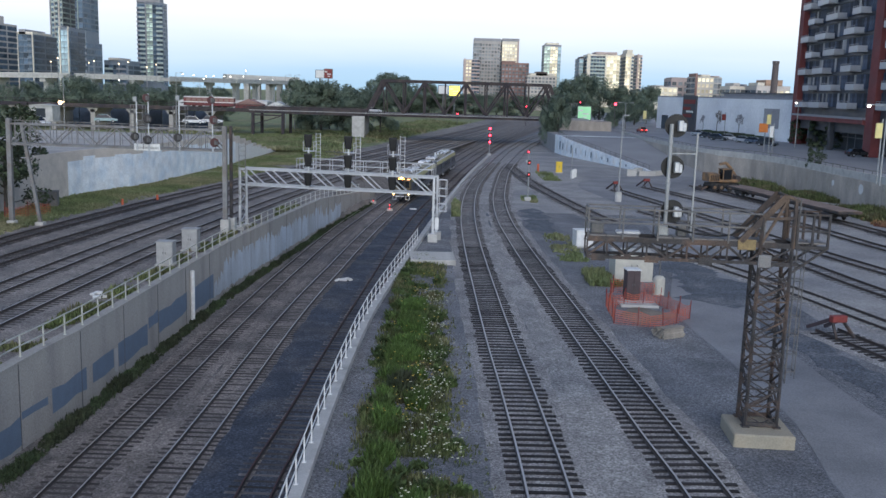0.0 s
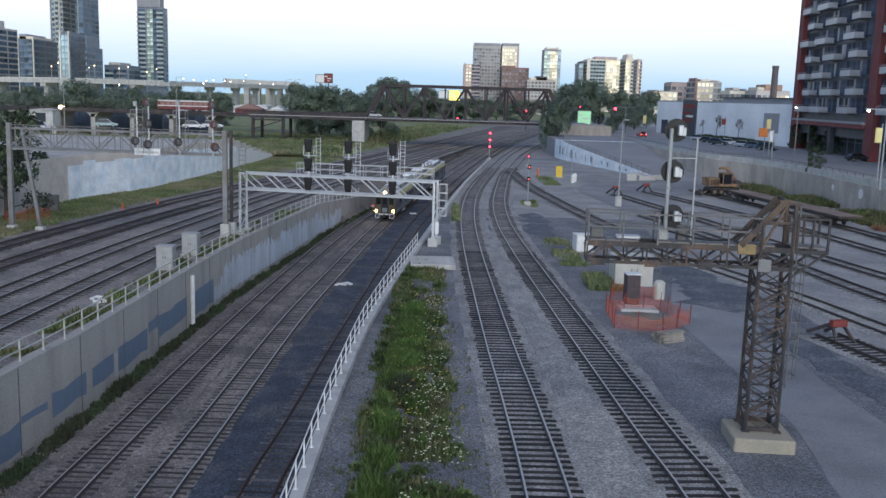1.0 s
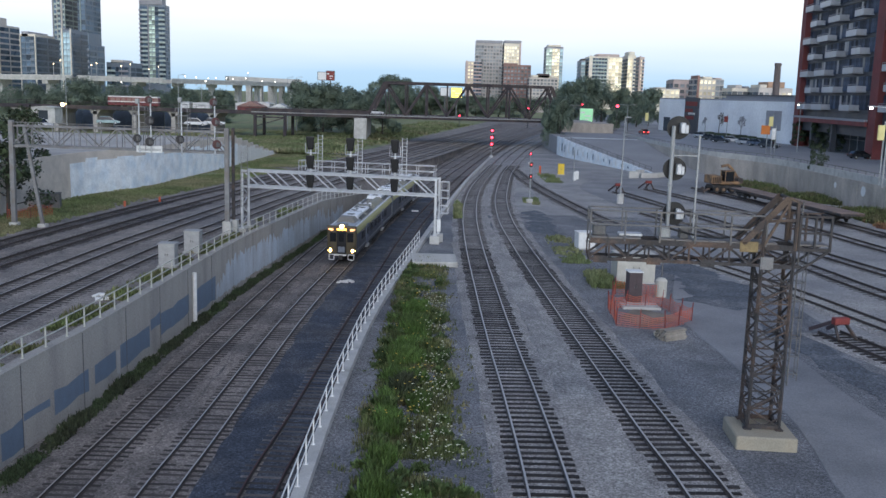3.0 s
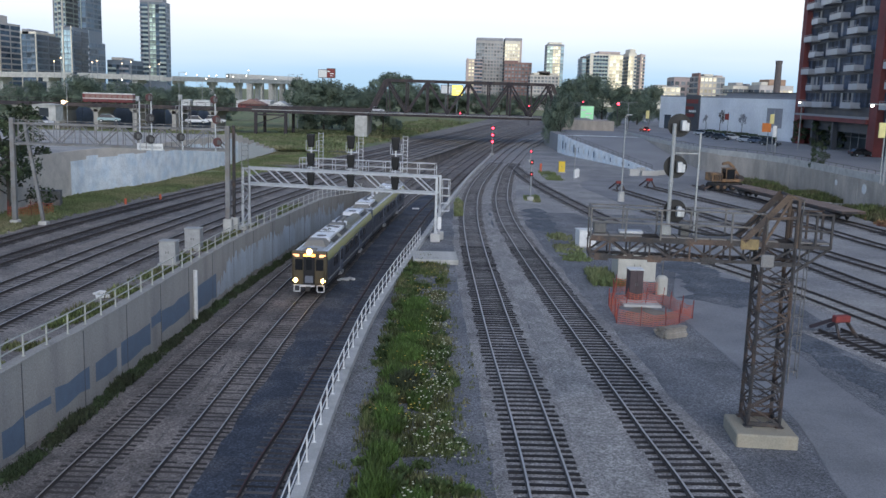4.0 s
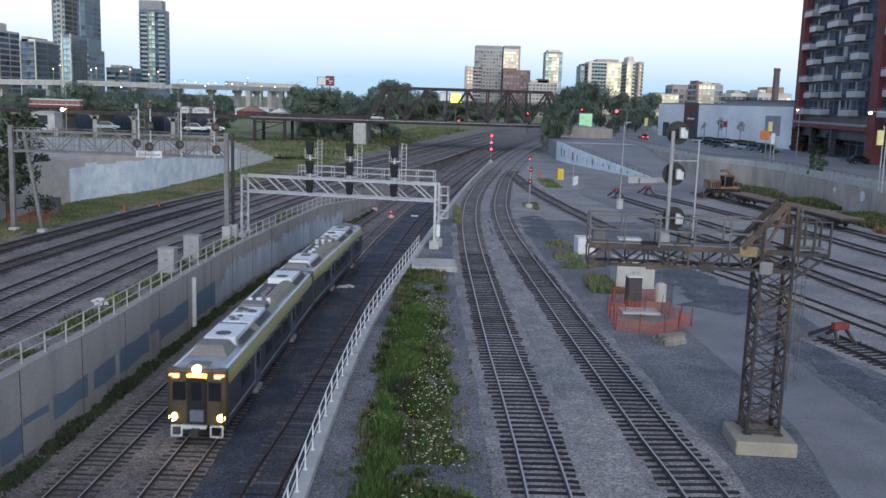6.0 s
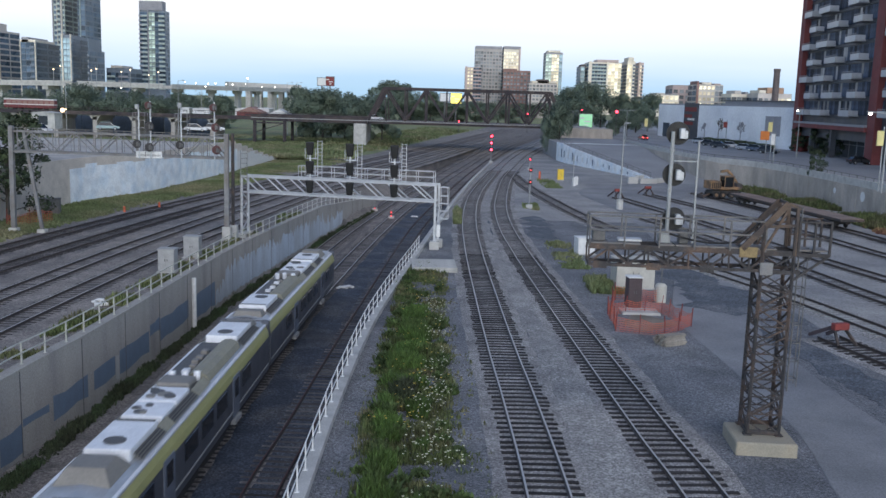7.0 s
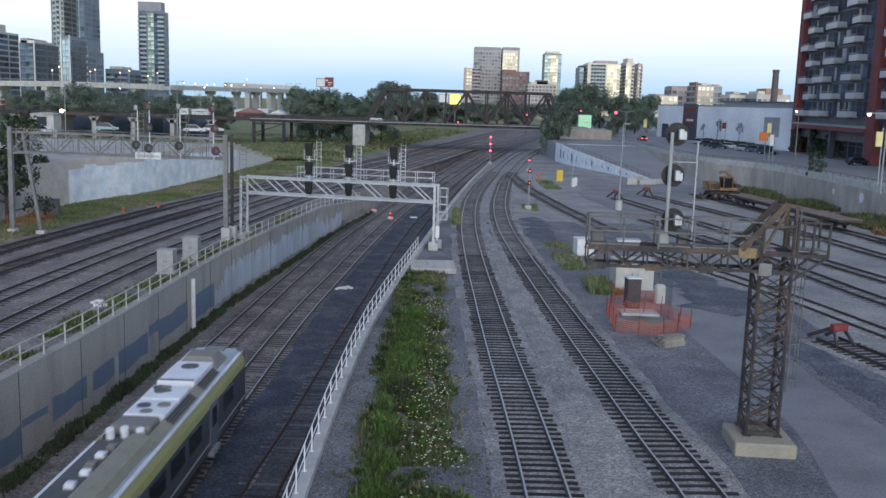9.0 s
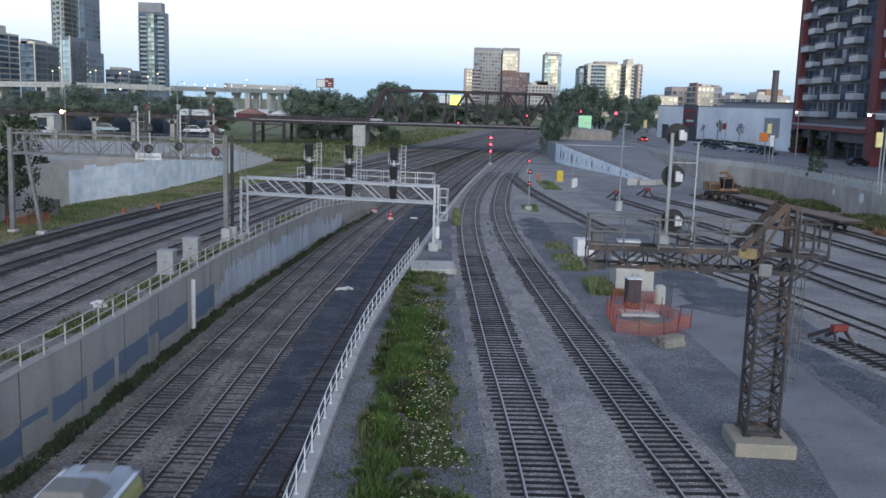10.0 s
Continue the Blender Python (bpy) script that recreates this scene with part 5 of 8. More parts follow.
CAR_1, CAR_2 = rail_car(True), rail_car(False)
M_TRAMWHITE = mat("cream_tram_paint", (0.7, 0.68, 0.63), 0.5, 0, 0.08, 1, 10)
M_TRAMRED = mat("red_tram_paint", (0.17, 0.03, 0.03), 0.5, 0, 0.1, 1, 10)
M_TRAMWIN = glow("dim_lit_tram_window", (0.2, 0.12, 0.1), 0.15)


def streetcar():
    t = thing("streetcar", "red and white streetcar crossing the bridge", "streetcar")
    L, w = 14.3, 2.5
    bm = B()
    slab(bm, (-L / 2, -w / 2, 0.5), (L / 2, w / 2, 1.55))
    bevelled(bm, 0.15, 2)
    part("lower_body", bm, M_TRAMRED, t, "red lower body")
    bm = B()
    slab(bm, (-L / 2 + 0.05, -w / 2 + 0.02, 1.5), (L / 2 - 0.05, w / 2 - 0.02, 2.75))
    part("upper_body", bm, M_TRAMRED, t)
    bm = B()
    slab(bm, (-L / 2, -w / 2 - 0.02, 1.45), (L / 2, w / 2 + 0.02, 1.68))
    part("waist_stripe", bm, M_TRAMWHITE, t, "white stripe")
    bm = B()
    slab(bm, (-L / 2, -w / 2, 2.72), (L / 2, w / 2, 3.12))
    bevelled(bm, 0.2, 2)
    part("roof", bm, M_TRAMWHITE, t, "cream roof")
    for i in range(9):
        bm = B()
        x = -L / 2 + 0.8 + i * 1.55
        slab(bm, (x, -w / 2 - 0.03, 1.75), (x + 1.25, -w / 2 + 0.02, 2.6))
        part("window", bm, M_TRAMWIN, t)
    for x in (-4.5, -2.7, 2.7, 4.5):
        for y in (-0.75, 0.75):
            bm = B()
            rod(bm, (x, y - 0.06, 0.35), (x, y + 0.06, 0.35), 0.35, 14)
            part("wheel", bm, M_UNDER, t)
    return t


TRAM = streetcar()

# ---- buildings ----
M_TOWERPALE = mat("pale_green_tower_panels", (0.47, 0.53, 0.47), 0.6, 0, 0.12, 0.1, 1, 0, (0.38, 0.44, 0.42), 0.05, 0.5)
M_TOWERBLUE = mat("dark_blue_tower_panels", (0.17, 0.205, 0.245), 0.5, 0, 0.15, 0.1, 1)
M_BEIGE = mat("beige_masonry", (0.56, 0.51, 0.46), 0.85, 0, 0.1, 0.2, 2)
M_PINK = mat("rose_brown_masonry", (0.5, 0.4, 0.37), 0.85, 0, 0.1, 0.2, 2)
M_GREYPANEL = mat("grey_facade_panels", (0.3, 0.3, 0.32), 0.7, 0, 0.1, 0.2, 2)
M_WARMPALE = mat("pale_cream_facade", (0.75, 0.68, 0.56), 0.75, 0, 0.1, 0.1, 1)
M_BRICKRED = mat("red_brick_cladding", (0.215, 0.06, 0.058), 0.8, 0, 0.14, 0.4, 5, 0.0, (0.175, 0.045, 0.045), 0.3, 0.5)
M_APTDARK = mat("charcoal_facade", (0.065, 0.072, 0.088), 0.5, 0.1, 0.15, 0.3, 4)
M_BALCONY = mat("frosted_glass_balcony", (0.4, 0.42, 0.46), 0.4, 0, 0.08, 0.4, 4, random_shade=0.12)
M_WHITEWALL = mat("white_painted_wall", (0.86, 0.87, 0.87), 0.85, 0, 0.07, 0.15, 2, 0, (0.72, 0.74, 0.77), 0.06, 0.55)
M_RUSTWALL = mat("brown_unfinished_storeys", (0.29, 0.175, 0.15), 0.85, 0, 0.2, 0.3, 2)
# panes coloured gold to stand for the low sun mirrored in them
M_GLINTGLASS = mat("gold_sky_reflection_glass", (0.68, 0.58, 0.4), 0.3, 0.4, 0.2, 0.1, 0.8, random_shade=0.5, island=0.35)
M_PANENAVY = mat("navy_glass_panes", (0.06, 0.09, 0.125), 0.3, 0, 0.25, 0.1, 0.6, random_shade=0.6, island=0.4)
M_PANEGREEN = mat("pale_green_glass_panes", (0.4, 0.48, 0.41), 0.25, 0.2, 0.25, 0.1, 0.6, random_shade=0.5, island=0.4)
M_PANEGREY = mat("grey_glass_panes", (0.17, 0.18, 0.185), 0.4, 0, 0.2, 0.1, 0.6, random_shade=0.5, island=0.4)
M_APTGLASS = mat("blue_black_facade_glass", (0.06, 0.078, 0.115), 0.55, 0, 0.3, 0.3, 2, random_shade=0.65)
M_APTBLIND = mat("pale_curtained_glass", (0.2, 0.215, 0.24), 0.4, 0, 0.2, 0.5, 4, random_shade=0.5)
M_BROWNBRICK = mat("sooty_brown_brick", (0.12, 0.1, 0.095), 0.85, 0, 0.2, 0.3, 2)
M_GREYTAN = mat("grey_tan_masonry", (0.42, 0.39, 0.365), 0.85, 0, 0.1, 0.2, 2)
M_CEDAR = mat("orange_brown_cladding", (0.42, 0.27, 0.18), 0.8, 0, 0.15, 0.3, 2)
M_APTGLASS.node_tree.nodes["Principled BSDF"].inputs["Specular IOR Level"].default_value = 0.06
for m in (M_PANENAVY, M_PANEGREY):
    m.node_tree.nodes["Principled BSDF"].inputs["Specular IOR Level"].default_value = 0.2
M_TREEPAINT = mat("dark_brown_mural_paint", (0.16, 0.15, 0.14), 0.85, 0, 0.2, 0.8, 6)
M_WINLIT = glow("lit_window", (1.0, 0.72, 0.4), 0.22)
M_LAMPWHITE = glow("white_lamp", (1.0, 0.93, 0.82), 5)
M_LAMPWARM = glow("warm_lamp", (1.0, 0.7, 0.4), 4)
M_SIGRED = glow("red_signal_light", (1.0, 0.05, 0.09), 4)
M_SIGDIM = glow("dim_red_lamp", (0.8, 0.1, 0.1), 1.2)
M_LIGHTGREEN = glow("lit_green_billboard", (0.25, 0.52, 0.3), 0.5)
M_LIGHTYELLOW = glow("lit_yellow_billboard", (0.95, 0.8, 0.12), 1.1)


def facade(name, label, x0, x1, y, depth, z1, floor, cols, wall, roof=None, bay=2.8, category="apartment building"):
    """A tower whose front is laid out in upright strips: glass, balcony, grid or fin."""
    if x0 + x1 < 0:
        x1 -= depth * abs(x1) / y
    else:
        x0 += depth * abs(x0) / y
    cx, w, n = (x0 + x1) / 2, x1 - x0, int(z1 / floor)
    t = thing(name, label, category, Matrix.Translation((cx, y, 0)))
    bm = B()
    slab(bm, (-w / 2, 0, 0), (w / 2, depth, z1))
    part("wall", bm, wall, t)
    for a, b, h, m in roof or ():
        bm = B()
        slab(bm, (-w / 2 + a * w, -0.4, z1), (-w / 2 + b * w, depth * 0.8, z1 + h))
        bevelled(bm, 0.15)
        part("roof", bm, m, t)
    low = max(1, int(12 / floor))
    rest, made = {}, 0
    for f0, f1, kind, m in cols:
        a, b = -w / 2 + f0 * w, -w / 2 + f1 * w
        if kind == "fin":
            bm = B()
            slab(bm, (a, -0.8, 0), (b, 0.2, z1 + 0.6))
            part("fin", bm, m, t)
            continue
        k = max(1, round((b - a) / bay))
        step = (b - a) / k
        tall = floor * (0.6 if kind == "grid" else 0.84)
        bw = B()
        box(bw, (0, 0, 0), (step * (0.66 if kind == "grid" else 0.9), 0.3, tall))
        pane = mesh_of("window", bw, m if kind != "balcony" else M_PANENAVY)
        if kind == "balcony":
            bb = B()
            slab(bb, (-step * k / 2, -1.5, -0.15), (step * k / 2, 0.1, 0.15))
            slab(bb, (-step * k / 2, -1.55, 0.1), (step * k / 2, -1.42, 1.1))
            terrace = mesh_of("balcony", bb, m)
        for i in range(n - 1, low, -1):
            z = i * floor
            if kind == "balcony":
                piece("balcony", terrace, t, Matrix.Translation(((a + b) / 2, 0, z)))
            for j in range(k):
                p = Vector((a + (j + 0.5) * step, -0.05, z + floor * 0.5))
                if made < 150:
                    piece("window", pane, t, Matrix.Translation(p))
                    made += 1
                else:
                    rest.setdefault(pane.materials[0], []).append((p, step * (0.33 if kind == "grid" else 0.45), tall / 2))
    for m, items in rest.items():
        v, f = [], []
        for p, a, c in items:
            q = len(v)
            v += [p + Vector(o) for o in ((-a, -0.15, -c), (a, -0.15, -c), (a, -0.15, c), (-a, -0.15, c), (-a, 0.1, -c), (a, 0.1, -c), (a, 0.1, c), (-a, 0.1, c))]
            f += [tuple(q + i for i in u) for u in ((0, 1, 2, 3), (0, 4, 5, 1), (1, 5, 6, 2), (2, 6, 7, 3), (3, 7, 4, 0))]
        ob = new("window", quads("window", v, f, m))
        ob.parent = t
        ob["kind"] = "stuff"
    # storey bands and glass on the side that is seen
    s = -1 if cx > 0 else 1
    bm = B()
    for i in range(low, n):
        slab(bm, (s * w / 2, 0.8, i * floor + 0.5), (s * (w / 2 + 0.12), depth * 0.45, i * floor + floor * 0.85))
        slab(bm, (s * w / 2, depth * 0.52, i * floor + 0.5), (s * (w / 2 + 0.12), depth - 0.8, i * floor + floor * 0.85))
    part("side_window", bm, M_PANENAVY, t)["kind"] = "stuff"
    return t


# left skyline
facade("apartment_building", "beige apartment block with a pale frame and stacked balconies", -256.38, -236.23, 520, 25, 44.14, 3.1, ((0, 0.5, "balcony", M_BEIGE), (0.5, 0.56, "fin", M_WARMPALE), (0.56, 0.94, "balcony", M_GREYPANEL), (0.94, 1.0, "fin", M_WARMPALE)), M_BEIGE, ((0, 0.45, 4.5, M_BEIGE),))
facade("apartment_building", "dark blue glass apartment block with a pale frame", -227.03, -206.36, 500, 30, 37.2, 3.1, ((0, 0.03, "fin", M_WARMPALE), (0.03, 0.66, "glass", M_PANENAVY), (0.66, 0.94, "balcony", M_TOWERBLUE), (0.94, 1.0, "fin", M_WARMPALE)), M_TOWERBLUE, ((0, 1.0, 1.4, M_WARMPALE), (0.1, 0.55, 2.6, M_GREYPANEL)), 2.4)
facade("apartment_tower", "tall pale apartment tower with upright fins", -238.62, -221.64, 570, 25, 86.48, 3.0, ((0, 0.08, "fin", M_GREYPANEL), (0.08, 0.36, "grid", M_PANENAVY), (0.36, 0.42, "fin", M_BEIGE), (0.42, 0.7, "balcony", M_TOWERPALE), (0.7, 0.8, "fin", M_BEIGE), (0.8, 1.0, "grid", M_PANENAVY)), M_TOWERPALE, None, 2.2)
facade("apartment_tower", "tall dark blue glass tower beside the pale one", -221.70, -207.92, 565, 25, 91.14, 3.0, ((0, 0.35, "glass", M_PANENAVY), (0.35, 0.42, "fin", M_TOWERPALE), (0.42, 1.0, "glass", M_PANENAVY)), M_TOWERBLUE, None, 2.0)
facade("apartment_building", "blue-green glass podium block with pale fins", -207.82, -193.00, 505, 22, 41.61, 3.1, ((0, 0.12, "glass", M_GLASSBLUE), (0.12, 0.22, "fin", M_WARMPALE), (0.22, 0.84, "glass", M_GLASSBLUE), (0.84, 0.92, "fin", M_WARMPALE), (0.92, 1.0, "glass", M_PANENAVY)), M_TOWERBLUE, ((0.1, 0.4, 0.8, M_GREYPANEL),), 2.2)
facade("apartment_building", "grey-blue block with jutting balconies", -193.09, -184.31, 505, 22, 34.29, 3.1, ((0, 0.5, "balcony", M_TOWERBLUE), (0.5, 1.0, "balcony", M_GREYPANEL)), M_TOWERBLUE, ((0, 0.6, 6.0, M_TOWERBLUE),))
facade("apartment_building", "low grey-blue apartment block with balconies", -218.09, -195.40, 600, 25, 27.48, 3.1, ((0.03, 0.4, "balcony", M_TOWERPALE), (0.4, 0.55, "glass", M_PANENAVY), (0.55, 0.97, "balcony", M_GREYPANEL)), M_TOWERBLUE, ((0.2, 0.7, 1.6, M_BEIGE),))
facade("apartment_tower", "slim pale green glass tower with a grey crown", -209.55, -189.2, 640, 10, 67.09, 3.0, ((0, 0.12, "balcony", M_GREYPANEL), (0.12, 0.32, "balcony", M_TOWERPALE), (0.32, 0.36, "fin", M_GREYPANEL), (0.36, 0.6, "glass", M_PANEGREEN), (0.6, 0.76, "glass", M_PANENAVY), (0.76, 1.0, "balcony", M_TOWERPALE)), M_TOWERBLUE, ((0.0, 0.9, 6.3, M_GREYPANEL),), 2.0)
# middle distance
facade("apartment_building", "tall grey apartment block with banded windows", 23.88, 49.70, 900, 30, 62.8, 3.2, ((0.0, 0.3, "glass", M_PANEGREY), (0.3, 1.0, "grid", M_PANEGREY)), M_GREYTAN, ((0, 1.0, 2.6, M_GREYPANEL),), 3.0)
facade("apartment_building", "glass end of an apartment block with gold reflection colour", 49.70, 67.45, 900, 30, 63.2, 3.2, ((0.0, 0.9, "grid", M_GLINTGLASS), (0.9, 1.0, "fin", M_PINK)), M_WARMPALE, ((0, 1.0, 2.6, M_GREYPANEL),), 2.6)
facade("apartment_building", "lower rose wing of an apartment block", 14.92, 30.37, 890, 20, 45.02, 3.2, ((0.0, 0.12, "fin", M_PINK), (0.12, 0.5, "grid", M_GLINTGLASS), (0.5, 1.0, "balcony", M_PINK)), M_PINK, None, 2.6)
facade("construction_block", "brown unfinished storeys of a building under construction", 49.53, 75.87, 880, 20, 42.73, 3.2, ((0.0, 1.0, "grid", M_PANEGREY),), M_RUSTWALL, ((0.0, 0.5, 1.4, M_RUSTWALL),), 3.0)
facade("apartment_tower", "slim tower with green glass and gold-painted reflections", 84.29, 101.53, 850, 22, 58.6, 3.0, ((0.0, 0.35, "glass", M_PANEGREEN), (0.35, 0.8, "glass", M_GLINTGLASS), (0.8, 1.0, "glass", M_GLASSBLUE)), M_GREYPANEL, ((0.1, 0.85, 1.8, M_WARMPALE),), 2.6)
facade("apartment_building", "stepped cream block below a slim tower", 69.62, 96.79, 840, 22, 31.0, 3.0, ((0.0, 1.0, "grid", M_PANEGREY),), M_BEIGE, ((0.1, 0.95, 2.0, M_WARMPALE), (0.3, 0.7, 3.4, M_BROWNBRICK)), 3.0)
facade("apartment_building", "pale cream apartment slab with pale glass", 114.20, 145.75, 800, 26, 49.0, 3.0, ((0.0, 0.1, "fin", M_WARMPALE), (0.1, 0.55, "balcony", M_TOWERPALE), (0.55, 0.6, "fin", M_WARMPALE), (0.6, 1.0, "glass", M_GLINTGLASS)), M_WARMPALE, ((0.25, 0.9, 2.2, M_PINK),), 2.6)
facade("apartment_building", "bright cream apartment wing, evening reflection painted in its glass", 144.84, 156.24, 795, 26, 50.4, 3.0, ((0.0, 0.6, "glass", M_GLINTGLASS), (0.6, 0.72, "fin", M_WARMPALE), (0.72, 1.0, "balcony", M_WARMPALE)), M_WARMPALE, ((0.1, 0.8, 3.2, M_WARMPALE),), 2.4)
facade("apartment_building", "rose end wing of an apartment slab", 156.20, 165.42, 805, 26, 49.94, 3.0, ((0.0, 0.3, "fin", M_PINK), (0.3, 0.6, "grid", M_GLINTGLASS), (0.6, 1.0, "balcony", M_PINK)), M_PINK, None, 2.6)
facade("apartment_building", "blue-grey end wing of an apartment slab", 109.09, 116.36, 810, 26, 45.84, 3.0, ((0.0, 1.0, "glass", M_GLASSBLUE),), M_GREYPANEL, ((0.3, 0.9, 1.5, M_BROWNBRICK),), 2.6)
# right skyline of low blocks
facade("office_building", "pale low block with gold reflection-coloured windows behind trees", 118.93, 137.06, 560, 20, 20.6, 3.4, ((0, 1, "grid", M_GLINTGLASS),), M_WARMPALE, ((0.05, 0.4, 0.9, M_BEIGE), (0.6, 0.9, 0.7, M_GREYPANEL)), 2.6, "office building")
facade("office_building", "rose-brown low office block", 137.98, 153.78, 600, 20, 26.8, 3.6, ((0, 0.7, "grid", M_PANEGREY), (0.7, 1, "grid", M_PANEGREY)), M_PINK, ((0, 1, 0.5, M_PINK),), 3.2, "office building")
facade("office_building", "cream stepped office block with bright windows", 144.73, 165.89, 570, 20, 27.4, 3.4, ((0, 0.08, "fin", M_RUSTWALL), (0.08, 0.7, "grid", M_GLINTGLASS), (0.7, 1, "glass", M_PANEGREY)), M_BEIGE, ((0, 0.08, 2.0, M_RUSTWALL), (0.2, 0.55, 1.4, M_WARMPALE), (0.65, 0.9, 0.8, M_PINK)), 2.6, "office building")
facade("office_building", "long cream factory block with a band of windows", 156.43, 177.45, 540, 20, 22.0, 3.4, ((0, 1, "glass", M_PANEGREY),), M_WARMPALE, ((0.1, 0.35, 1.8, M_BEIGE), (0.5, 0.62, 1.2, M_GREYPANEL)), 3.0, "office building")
facade("office_building", "pale old factory block with a brown upper storey", 164.53, 189.43, 520, 20, 22.4, 3.4, ((0, 0.5, "grid", M_PANEGREY), (0.5, 1, "grid", M_GLINTGLASS)), M_BEIGE, ((0.25, 0.75, 3.2, M_CEDAR), (0.02, 0.22, 1.6, M_WARMPALE)), 3.0, "office building")
t = thing("chimney", "tall brown brick factory chimney", "chimney", Matrix.Translation((166.40, 480, 4)))
bm = B()
rod(bm, (0, 0, 0), (0, 0, 33.81 - 4), 1.9, 16, 1.5)
part("shaft", bm, M_BROWNBRICK, t)
bm = B()
rod(bm, (0, 0, 33.81 - 5.2), (0, 0, 34.09 - 4), 1.7, 16)
part("cap", bm, M_BROWNBRICK, t)


def apartment_house():
    """Charcoal and red apartment house beside the street, with rows of shifted balconies."""
    t = thing("apartment_house", "charcoal glass apartment house with red brick piers and pale balconies", "apartment building", Matrix.Translation((82.0, 220.0, STREET)) @ Matrix.Rotation(radians(-4.5), 4, "Z") @ Matrix.Scale(1.05, 4))
    # front lies in the plane x = 0, from y = 0 (far corner) to y = -80 (near)
    H, floor = 60.0, 3.4
    bm = B()
    slab(bm, (0.3, -95, 3.6), (24, 0, H))
    part("wall", bm, M_APTDARK, t, "charcoal wall")
    for y0, y1 in ((-2.6, 0.35), (-48.4, -44.8), (-90, -86)):
        bm = B()
        slab(bm, (-0.9, y0, 0.0), (0.9, y1, H))
        part("brick_pier", bm, M_BRICKRED, t, "red brick pier")
    bm = B()
    slab(bm, (-0.5, 0.02, 0), (24, 0.4, H))
    part("brick_gable", bm, M_BRICKRED, t, "red brick gable")
    bm = B()
    slab(bm, (3.5, -95, 0), (24, -0.2, 3.6))
    part("lobby", bm, M_GLASS, t, "dark recessed glazed lobby")
    for y in np.arange(-37, -3, 4.2):
        bm = B()
        slab(bm, (3.36, y, 0), (3.5, y + 0.18, 3.6))
        slab(bm, (3.36, y, 2.5), (3.5, y + 4.2, 2.65))
        part("lobby_mullion", bm, M_GREYPANEL, t)
    bm = B()
    slab(bm, (-1.4, -45, 5.5), (0.6, -1.5, 6.3))
    part("canopy", bm, M_BRICKRED, t, "red canopy over the lobby")
    bm = B()
    slab(bm, (-1.5, -45, 6.3), (0.6, -1.5, 6.7))
    part("canopy_edge", bm, M_GREYPANEL, t)
    for y in (-12, -25):
        bm = B()
        slab(bm, (-0.6, y - 0.5, 0), (0.4, y + 0.5, 5.5))
        part("column", bm, M_APTDARK, t)
    # glazing: one pane to each bay and storey, some with pale curtains
    b = B()
    slab(b, (0.12, -0.52, -1.3), (0.36, 0.52, 1.3))
    win = mesh_of("window", b, M_APTGLASS)
    b = B()
    slab(b, (0.12, -0.52, -1.3), (0.36, 0.52, 1.3))
    curtain = mesh_of("window", b, M_APTBLIND)
    b = B()
    slab(b, (0.05, -21, -0.08), (0.4, 21, 0.08))
    band = mesh_of("floor_band", b, M_APTDARK)
    sizes = {}

    def balcony(y0, y1, z):
        w = round(y1 - y0, 1)
        if w not in sizes:
            b = B()
            slab(b, (-1.6, -w / 2, 0), (0.3, w / 2, 0.22))
            slab_me = mesh_of("balcony_floor", b, M_GREYPANEL)
            b = B()
            slab(b, (-1.66, -w / 2, 0.05), (-1.56, w / 2, 1.15))
            slab(b, (-1.56, -w / 2, 0.05), (0.2, -w / 2 + 0.08, 1.15))
            slab(b, (-1.56, w / 2 - 0.08, 0.05), (0.2, w / 2, 1.15))
            rail = mesh_of("balustrade", b, M_BALCONY)
            b = B()
            for a in np.linspace(-w / 2 + 0.05, w / 2 - 0.05, 5):
                beam(b, (-1.6, a, 1.1), (-1.6, a, 1.45), 0.06)
            beam(b, (-1.6, -w / 2, 1.45), (-1.6, w / 2, 1.45), 0.08)
            beam(b, (-1.6, w / 2, 1.45), (0.2, w / 2, 1.45), 0.08)
            sizes[w] = (slab_me, rail, mesh_of("top_rail", b, M_GREYPANEL))
        f = piece("balcony", sizes[w][0], t, Matrix.Translation((0, (y0 + y1) / 2, z)))
        piece("balustrade", sizes[w][1], f, Matrix())
        piece("top_rail", sizes[w][2], f, Matrix())
    rng = random.Random(11)
    even = ((-9.6, -4.2), (-20.8, -14.0), (-37.0, -31.4))
    odd = ((-12.8, -8.6), (-27.0, -20.2), (-39.6, -35.1))
    for i in range(16):
        z = 8.1 + i * floor
        piece("floor_band", band, t, Matrix.Translation((0, -23.6, z - 0.25)))
        for y in np.arange(-44.2, -3, 1.18):
            piece("window", curtain if rng.random() < 0.13 else win, t, Matrix.Translation((0, y, z + 1.6)))
        for y0, y1 in (odd if i % 2 else even):
            balcony(y0, y1, z)
        for y0, y1 in ((-57, -51), (-68, -62)):
            balcony(y0 - (i % 2) * 1.5, y1 - (i % 2) * 1.5, z)
    for y in np.arange(-82, -47, 2.6):
        for i in range(0, 16):
            piece("window", win, t, Matrix.Translation((0, y, 8.1 + i * floor + 1.6)))


apartment_house()


